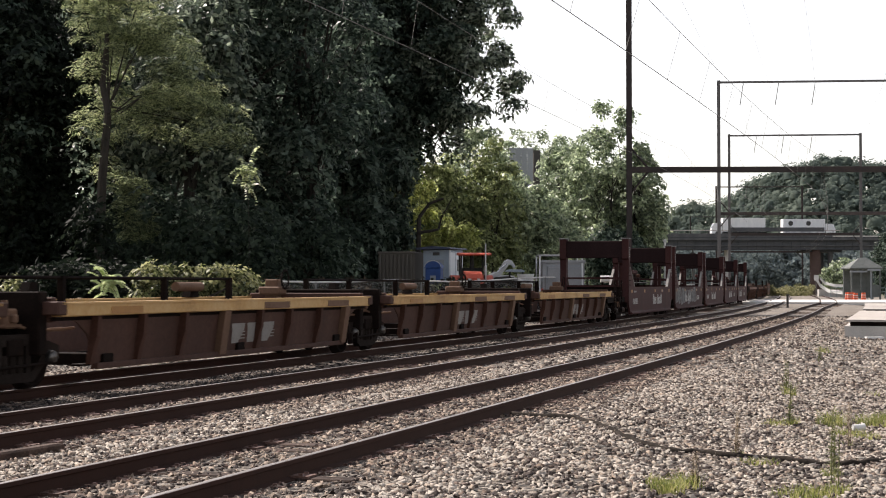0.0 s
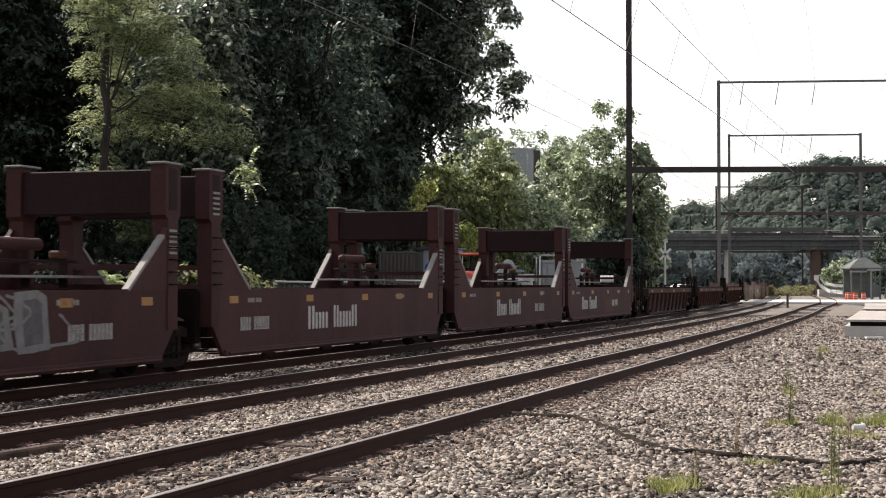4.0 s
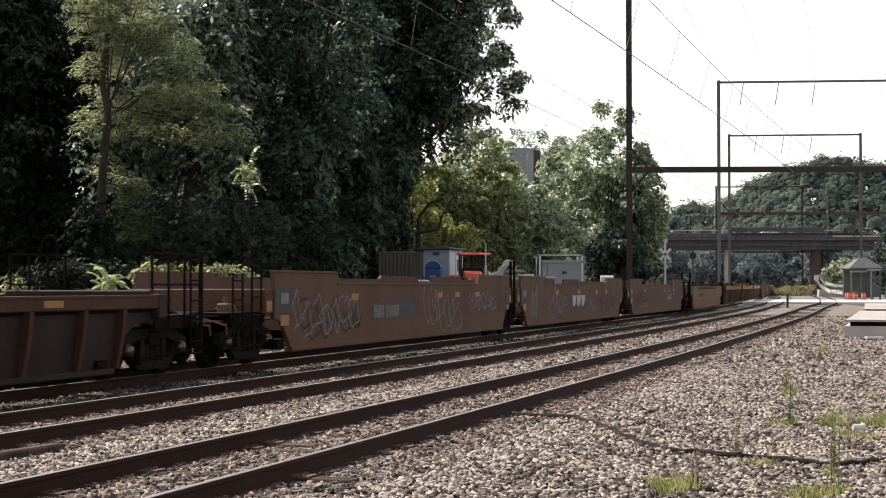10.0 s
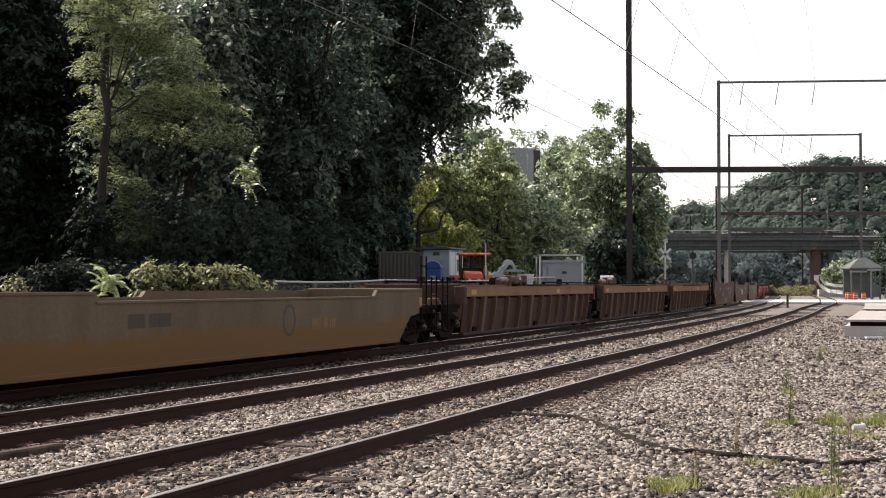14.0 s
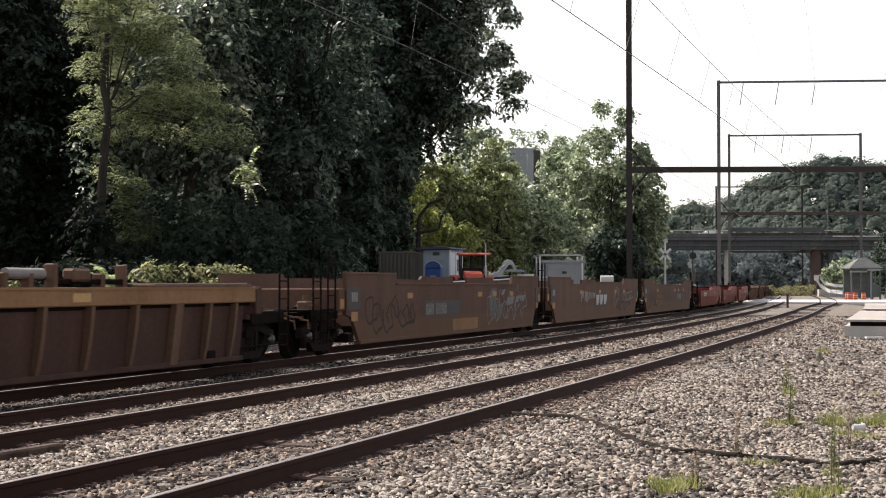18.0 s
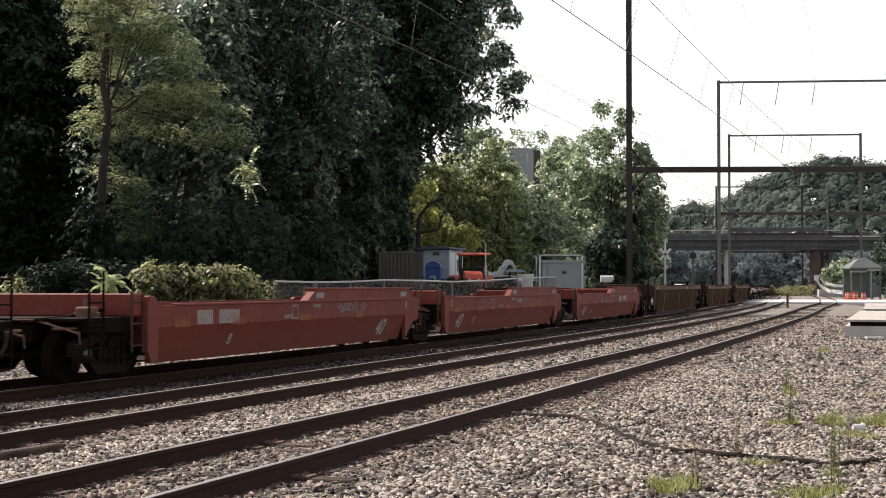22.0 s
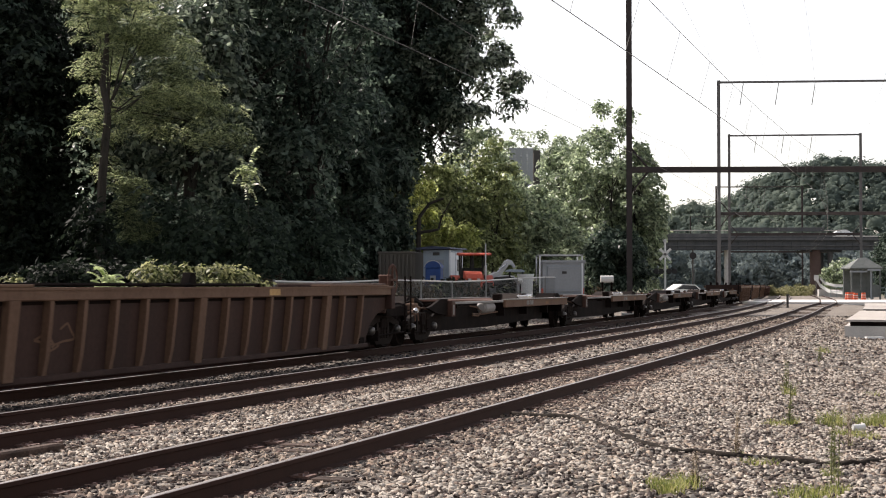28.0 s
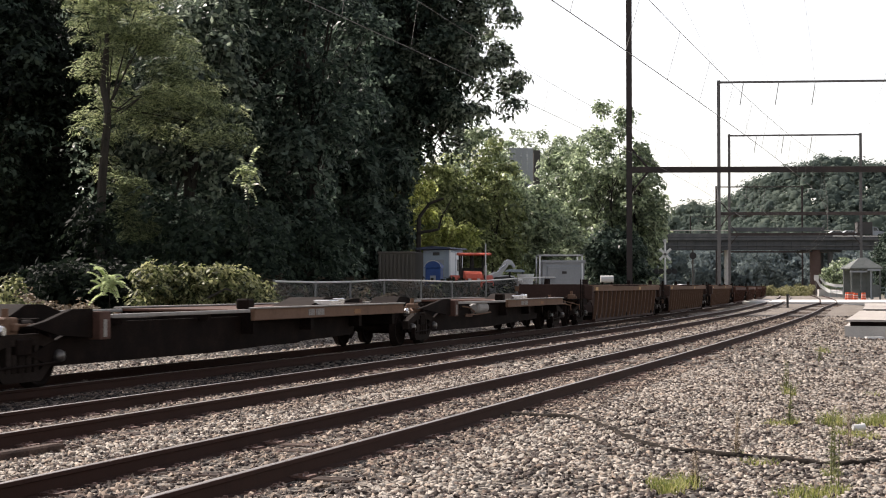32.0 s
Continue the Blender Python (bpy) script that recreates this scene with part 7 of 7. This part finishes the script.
    part("cab", Shape().prism([(-1.0, .6), (1.0, .6), (1.0, 1.7), (.85, h - .3), (-.85, h - .3), (-1.0, 1.7)], 3.25, 5.2), "white", k, "white cab")
    for q in (-1.26, 1.06):
        part("rack_post", Shape().box(q - .04, q + .04, -.05, .05, .9, r), "white", k, "white rack post")
        part("rack_post", Shape().box(q - .04, q + .04, 3.0, 3.1, .9, r), "white", k, "white rack post")
        part("rack_rail", Shape().box(q - .04, q + .04, -.05, 3.1, r - .08, r), "white", k)
        for yy in (.6, 4.4):
            part("wheel", Shape().lathe([(0, -.14), (.4, -.14), (.42, 0), (.4, .14), (0, .14)], (q * .82, yy, .42), 18), "rubber", k)
    for yy, m in ((0, "silver"), (1.5, "dark_plate"), (3.05, "dark_plate")):
        part("rack_bar", Shape().box(-1.26, 1.06, yy - .04, yy + .04, r - .09, r - .02), m, k)
    # parked cars
    for i, (px, d, mat, turn) in enumerate(((1215, 150, "dull_white", 20), (880, 92, "silver", 60))):
        x = at_px(px, d)
        c = thing("car", {"white": "white", "dull_white": "off-white", "silver": "silver"}[mat] + " parked saloon car behind the train", "car", "parked cars", at=pose(x, d, gz(x, d) + .25, 0, 0, turn))
        part("body", Shape().prism([(-2.1, .32), (2.1, .32), (2.15, .62), (2.0, .82), (1.1, .95), (.45, 1.42), (-.95, 1.46), (-1.75, 1.0), (-2.1, .92)], -.88, .88), mat, c)
        part("side_window", Shape().prism([(-1.5, .98), (.85, .98), (.4, 1.34), (-.9, 1.38)], -.895, -.885), "glass", c, "dark side glass")
        for q in (-1.35, 1.35):
            for yy in (-.8, .8):
                part("wheel", Shape().lathe([(0, -.1), (.31, -.1), (.33, 0), (.31, .1), (0, .1)], (q, yy, .33), 16), "rubber", c)
    # pale tank on a stand
    x, d = at_px(1074, 104), 104
    g = gz(x, d)
    k = thing("fuel_tank", "pale drum-shaped tank lying on a dark stand", "tank", at=pose(x, d, g))
    part("barrel", Shape().rod((-.42, 0, 1.9 - g), (.42, 0, 1.9 - g), .24, 16), "dull_white", k, "off-white barrel")
    for q in (-.3, .3):
        part("stand", Shape().box(q - .05, q + .05, -.2, .2, 0, 1.7 - g, .01), "grime", k, "dark stand")
    # tall sign seen over the trees
    d = 158
    x = at_px(926, d)
    g = gz(x, d)
    b = thing("billboard", "grey-blue panelled billboard back on a steel post", "billboard", at=pose(x, d, g, 0, 0, 12))
    for i in range(4):
        part("panel", Shape().box(-1.45 + i * .62, -.86 + i * .62, -.08, 0, 11.4 - g, 15.3 - g, .012), "grey_panel", b, "blue-grey panel")
    part("return_panel", Shape().box(1.06, 1.75, -.1, .9, 11.2 - g, 15.1 - g, .02), "dark_plate", b, "dark side panel")
    part("post", Shape().rod((.2, .4, -.3), (.2, .4, 13 - g), .28, 14), "pole", b)
    part("frame", Shape().box(-1.5, 1.1, 0, .15, 11.3 - g, 11.5 - g).box(-1.5, 1.1, 0, .15, 15.1 - g, 15.3 - g), "pole", b)


yard()

# ---- level crossing, platforms and shelter ----


def strip(s0, s1, u0, u1, z, thick):
    """A flat slab in line coordinates."""
    sh = Shape()
    n = 4
    v, f = [], []
    for i in range(n + 1):
        s = s0 + (s1 - s0) * i / n
        for u in (u0, u1):
            x, y, _ = along(s, u)
            v += [(x, y, z), (x, y, z - thick)]
    for i in range(n):
        k = i * 4
        f += [(k, k + 4, k + 6, k + 2), (k + 1, k + 3, k + 7, k + 5), (k, k + 1, k + 5, k + 4), (k + 2, k + 6, k + 7, k + 3)]
    f += [(0, 2, 3, 1), (n * 4, n * 4 + 1, n * 4 + 3, n * 4 + 2)]
    return sh.add(v, f)


def crossing():
    c = thing("level_crossing", "sun-bleached concrete level crossing panels between the rails", "level crossing", kind="structure")
    s0, s1 = 124.0, 150.0
    spans = [(24, U_C + .80), (U_C + .65, U_C - .65), (U_C - .80, U_B + .80), (U_B + .65, U_B - .65), (U_B - .80, U_A - .2), (U_A - .35, U_A - 1.65), (U_A - 1.8, -7), (-7.05, -16), (-16.05, -60)]
    for a, b in spans:
        part("crossing_panel", strip(s0, s1, a, b, .005, .25), "pale_concrete", c, "bleached concrete panel")
    # low post between the tracks
    x, y, _ = along(100, 1.9)
    p = thing("marker_post", "short dark marker post between the tracks", "post", at=pose(x, y, BED))
    part("post", Shape().rod((0, 0, -.1), (0, 0, .95), .09, 10), "dark_plate", p)
    part("cap", Shape().rod((0, 0, .93), (0, 0, 1.0), .12, 10), "dark_plate", p)
    # crossing signals
    for px, d, lab in ((1177, 125, "white railway crossing signal with crossed boards and lamps"),):
        x = at_px(px, d)
        g = gz(x, d)
        m = thing("crossing_signal", lab, "crossing signal", "crossing signals", at=pose(x, d, g))
        part("mast", Shape().rod((0, 0, -.2), (0, 0, 5.4), .08, 10), "dull_white", m, "white mast")
        for a in (-45, 45):
            o = part("crossed_board", Shape().box(-.62, .62, -.02, .02, -.1, .1, .005), "dull_white", m, "white crossed board")
            o.matrix_basis = pose(0, -.1, 4.3, 0, a, 0)
        part("lamp_arm", Shape().rod((-.75, 0, 2.95), (.75, 0, 2.95), .04, 8), "grime", m)
        for q in (-.72, -.3, .3, .72):
            part("lamp_hood", Shape().lathe([(0, -.06), (.2, -.06), (.22, .02), (.1, .16), (0, .16)], (q, -.08, 2.95), 16), "rubber", m, "black lamp hood")
        part("bell", Shape().lathe([(0, -.12), (.12, -.08), (.15, .02), (0, .06)], (0, 0, 5.35), 12), "silver", m)
    for px, d, top in ((1226, 190, 5.6),):
        x = at_px(px, d)
        g = gz(x, d)
        m = thing("signal_mast", "dark slim signal mast with a black head", "signal", at=pose(x, d, g))
        part("mast", Shape().rod((0, 0, -.2), (0, 0, top), .09, 10), "dark_plate", m)
        part("signal_head", Shape().lathe([(0, -.05), (.42, -.05), (.42, .03), (0, .05)], (0, -.15, top - .8), 18), "rubber", m)
        part("ladder", Shape().rod((.3, 0, 0), (.1, 0, top - .5), .03, 6), "dark_plate", m)
    # low platform slabs beside the nearest track
    for s0, s1, u0, z in ((35.5, 55.0, -3.4, .335), (60.6, 86.0, -3.45, .335)):
        p = thing("platform_slab", "low platform with a bleached plank top on a concrete base", "platform", "platform slabs")
        n = 12
        for k in range(n):
            a, b = s0 + (s1 - s0) * k / n, s0 + (s1 - s0) * (k + 1) / n
            part("plank", strip(a + .006, b - .006, u0, u0 - 7.5, z, .07), "platform", p, "bleached plank")
        # Shadow gap under the planks, drawn as a near-black strip
        part("bearer", strip(s0 + .12, s1 - .12, u0 - .14, u0 - 7.3, z - .075, .14), "grime", p, "set-back strip coloured near-black for the shadow under the planks")
        part("base", strip(s0 - .1, s1 - .1, u0 + .04, u0 - 7.4, z - .215, .9), "concrete", p, "grey concrete base")
    x, y, th = along(35.0, -4.25)
    solo("white_block", Shape().box(-.3, .3, -.1, .1, 0, .09, .02), "dull_white", "small white block lying by the platform", "block", at=pose(x, y - .3, gz(x, y - .3), 0, 0, 10))
    # shelter
    d = 205
    x = at_px(1525, d)
    g = gz(x, d)
    s = thing("station_shelter", "grey station shelter with a hipped roof", "shelter", at=pose(x, d, g, 0, 0, 6))
    e = 3.78 - g
    a = 5.1 - g
    part("roof", Shape().add([(-2.25, -1.7, e), (2.25, -1.7, e), (2.25, 1.7, e), (-2.25, 1.7, e), (-.35, 0, a), (.6, 0, a), (-2.25, -1.7, e - .14), (2.25, -1.7, e - .14), (2.25, 1.7, e - .14), (-2.25, 1.7, e - .14)],
                            [(0, 1, 5, 4), (1, 2, 5), (2, 3, 4, 5), (3, 0, 4), (0, 6, 7, 1), (1, 7, 8, 2), (2, 8, 9, 3), (3, 9, 6, 0), (6, 9, 8, 7)]), "shelter_grey", s, "grey-green hipped roof")
    for q in (-1.9, -.6, .7, 1.9):
        for yy in (-1.4, 1.4):
            part("post", Shape().box(q - .09, q + .09, yy - .09, yy + .09, 0, e - .1), "grey_panel" if q == .7 else "shelter_grey", s)
    part("beam", Shape().box(-2.1, .15, -1.5, -1.35, e - .62, e - .38), "grey_panel", s, "pale beam")
    part("beam", Shape().box(.15, 1.9, -1.66, -1.51, e - .4, e - .16), "grey_panel", s, "pale beam")
    part("soffit", Shape().box(-2.05, 2.05, -1.5, 1.5, e - .24, e - .15), "shelter_grey", s)
    part("back_wall", Shape().box(-1.9, 1.9, 1.3, 1.42, .2, e - .3, .02), "shelter_grey", s, "grey back wall")
    part("side_panel", Shape().box(-1.85, -.7, -1.43, -1.37, .3, 1.3), "shelter_grey", s, "grey side panel")
    part("side_panel", Shape().box(.8, 1.85, -1.43, -1.37, .3, 1.9), "shelter_grey", s, "grey side panel")
    # pale ramp walls curving down from the overpass, railings
    r = thing("ramp_wall", "pale curved ramp wall with a top rail", "ramp", kind="structure")
    def band(points, high, mat, name):
        v, f = [], []
        for px, d, py in points:
            xx, zz = at_px(px, d), 1.489 + (505.4 - py) * d / 2783.2
            v += [(xx, d, zz), (xx, d, zz - high), (xx, d + .3, zz - high), (xx, d + .3, zz)]
        for i in range(len(points) - 1):
            for k in range(4):
                f.append((i * 4 + k, i * 4 + (k + 1) % 4, i * 4 + 4 + (k + 1) % 4, i * 4 + 4 + k))
        part(name, Shape().add(v, f), mat, r)
    band([(1443, 232, 489), (1452, 232, 503), (1466, 230, 512), (1490, 226, 515), (1540, 222, 519)], .5, "dull_white", "ramp_edge")
    band([(1452, 236, 491), (1460, 236, 499), (1476, 234, 503), (1500, 232, 504)], .4, "silver", "ramp_edge")
    part("ramp_fill", Shape().box(at_px(1452, 234), at_px(1545, 234), 235, 236, -.6, .9), "concrete", r)
    part("notice", Shape().box(at_px(1443, 231) - .3, at_px(1443, 231) + .35, 230.5, 230.6, 2.2, 3.0), "dull_white", r, "small white notice")
    part("notice_post", Shape().rod((at_px(1443, 231), 230.65, -.6), (at_px(1443, 231), 230.65, 2.4), .05, 8), "mesh_wire", r)
    f = thing("platform_railing", "grey-green platform railing with uprights", "railing")
    x0, x1, yy = at_px(1470, 215), at_px(1610, 215), 215
    for z in (1.15, .6):
        part("rail", Shape().rod((x0, yy, z), (x1, yy, z), .05, 8), "teal", f)
    for i in range(14):
        q = x0 + (x1 - x0) * i / 13
        part("upright", Shape().rod((q, yy, -.7), (q, yy, 1.2), .04, 8), "teal", f)
    for px, d in ((1503, 178), (1508, 180), (1514, 178), (1528, 182), (1499, 181)):
        x = at_px(px, d)
        g = gz(x, d)
        b = thing("traffic_barrel", "orange construction barrel with pale bands", "traffic barrel", "construction barrels", at=pose(x, d, g))
        part("body", Shape().rod((0, 0, 0), (0, 0, .95), .3, 16, .23), "orange", b)
        for z in (.35, .62):
            part("band", Shape().rod((0, 0, z), (0, 0, z + .1), .292 - .06 * z, 16), "dull_white", b, "pale reflective band")
        part("base", Shape().rod((0, 0, 0), (0, 0, .06), .42, 16), "rubber", b)


crossing()

# ---- foreground: dark tube, weeds and litter on the ballast ----


def foreground():
    def spot(px, py):
        z = -.3
        for _ in range(6):
            d = (1.489 - z) * 2783.2 / (py - 505.4)
            z = gz(at_px(px, d), d)
        return at_px(px, d), d, z
    h = []
    for px, py in ((905, 735), (960, 737), (1020, 742), (1060, 752), (1100, 772), (1140, 788), (1190, 800), (1240, 802), (1290, 809), (1350, 811), (1410, 819), (1470, 824), (1520, 822), (1568, 815), (1640, 812)):
        x, y, z = spot(px, py)
        h.append(Vector((x, y, z + .005)))
    pts = []
    for a, b in zip(h, h[1:]):
        pts += [a.lerp(b, k / 3) + Vector((0, 0, .012 * math.sin(9 * a.x + 2.1 * k))) for k in range(3)]
    # Dark line across the ballast, modelled as a half-sunk tube
    solo("drain_hose", Shape().pipe(pts + [h[-1]], .042, 8), "hose", "dark bent tube lying across the ballast", "hose", smooth=True)
    rng = random.Random(8)

    def blades(name, label, px, py, n, high, r, lean, mat="grass", wide=.008):
        x, y, z = spot(px, py)
        g = thing(name, label, "weeds", "weeds in the ballast", at=pose(x, y, z))
        v, f = [], []
        for k in range(n):
            a, q = rng.uniform(0, 6.28), r * math.sqrt(rng.random())
            bx, by = math.cos(a) * q, math.sin(a) * q
            hh = high * rng.uniform(.5, 1.1)
            lx, ly = rng.gauss(0, lean) * hh, rng.gauss(0, lean) * hh
            for i in range(3):
                t0, t1 = i / 3, (i + 1) / 3
                w0, w1 = wide * (1 - t0), wide * (1 - t1) + .001
                j = len(v)
                ca, sa = math.cos(a + 1.57), math.sin(a + 1.57)
                p0 = (bx + lx * t0 * t0, by + ly * t0 * t0, hh * t0 - .02)
                p1 = (bx + lx * t1 * t1, by + ly * t1 * t1, hh * t1 - .02)
                v += [(p0[0] - ca * w0, p0[1] - sa * w0, p0[2]), (p0[0] + ca * w0, p0[1] + sa * w0, p0[2]), (p1[0] + ca * w1, p1[1] + sa * w1, p1[2]), (p1[0] - ca * w1, p1[1] - sa * w1, p1[2])]
                f.append((j, j + 1, j + 2, j + 3))
        part("grass", raw_mesh("grass", np.array(v), np.array(f), mat), mat, g)["kind"] = "stuff"
        return g, (x, y, z)

    def stalk(px, py, high, seed, dry=False):
        """A tall weed: a straight stem with short leaves all the way up."""
        g, (x, y, z) = blades("tall_weed", "tall brown-tipped weed stalk" if dry else "tall slender green weed", px, py, 12, .12, .06, .4)
        rg = random.Random(seed)
        for k in range(2):
            ox, oy = rg.uniform(-.04, .04), rg.uniform(-.04, .04)
            part("stem", branch([(ox, oy, -.03), (ox + .01, oy, high * .5), (ox + .02, oy, high * rg.uniform(.85, 1.0))], .007, .003, 5), "dry_brush" if dry else "weed_green", g)
        v, f = [], []
        for k in range(150):
            q = rg.uniform(.08, 1) * high
            a = rg.uniform(0, 6.28)
            ln = rg.uniform(.06, .12) * (1.15 - q / high * .7)
            dx, dy = math.cos(a) * ln, math.sin(a) * ln
            j = len(v)
            v += [(0, 0, q), (dx * .5 - dy * .12, dy * .5 + dx * .12, q + ln * .3), (dx, dy, q + ln * .25), (dx * .5 + dy * .12, dy * .5 - dx * .12, q + ln * .3)]
            f.append((j, j + 1, j + 2, j + 3))
        part("leaves", raw_mesh("leaves", np.array(v), np.array(f), "dry_brush" if dry else "weed_green"), "weed_green", g)

    for px, py, n, high, r in ((1180, 870, 130, .16, .16), (1215, 862, 110, .17, .15), (1160, 858, 60, .12, .12), (1370, 752, 110, .10, .2), (1400, 745, 60, .12, .12), (1470, 752, 160, .2, .2), (1495, 770, 120, .12, .22), (1545, 752, 190, .17, .3), (1568, 745, 150, .18, .25),
                               (1530, 775, 90, .1, .2), (1470, 842, 60, .1, .12), (1330, 818, 70, .08, .15), (1360, 820, 40, .08, .12), (1440, 878, 140, .14, .25), (1400, 880, 90, .12, .2), (1480, 872, 60, .13, .12), (1455, 628, 50, .25, .2), (1540, 700, 40, .1, .2), (1395, 700, 40, .25, .15)):
        blades("grass_tuft", "small yellow-green grass tuft in the ballast", px, py, n, high, r, .35)
    stalk(1305, 808, .46, 1, True)
    stalk(1476, 868, .75, 2)
    stalk(1472, 838, .62, 3)
    stalk(1398, 752, .55, 4)
    stalk(1390, 690, .5, 5)
    stalk(1500, 790, .5, 6, True)
    stalk(1230, 862, .3, 7, True)
    stalk(1450, 640, .35, 8)
    x, y, z = spot(1518, 768)
    solo("foam_cup", Shape().rod((-.075, 0, .03), (.075, .02, .035), .036, 14, .045), "dull_white", "crushed white foam cup on the ballast", "litter", at=pose(x, y, z + .05))
    for i, (px, py, ang) in enumerate(((40, 806, 4),)):
        x, y, z = spot(px, py)
        solo("old_tie_piece", Shape().box(-.55, .55, -.09, .09, -.05, .07, .02), "tie", "weathered broken piece of tie in the ballast", "wood scrap", "scraps of wood", at=pose(x, y, z, rng.uniform(-4, 4), rng.uniform(-4, 4), 60 + ang))


foreground()

motions()
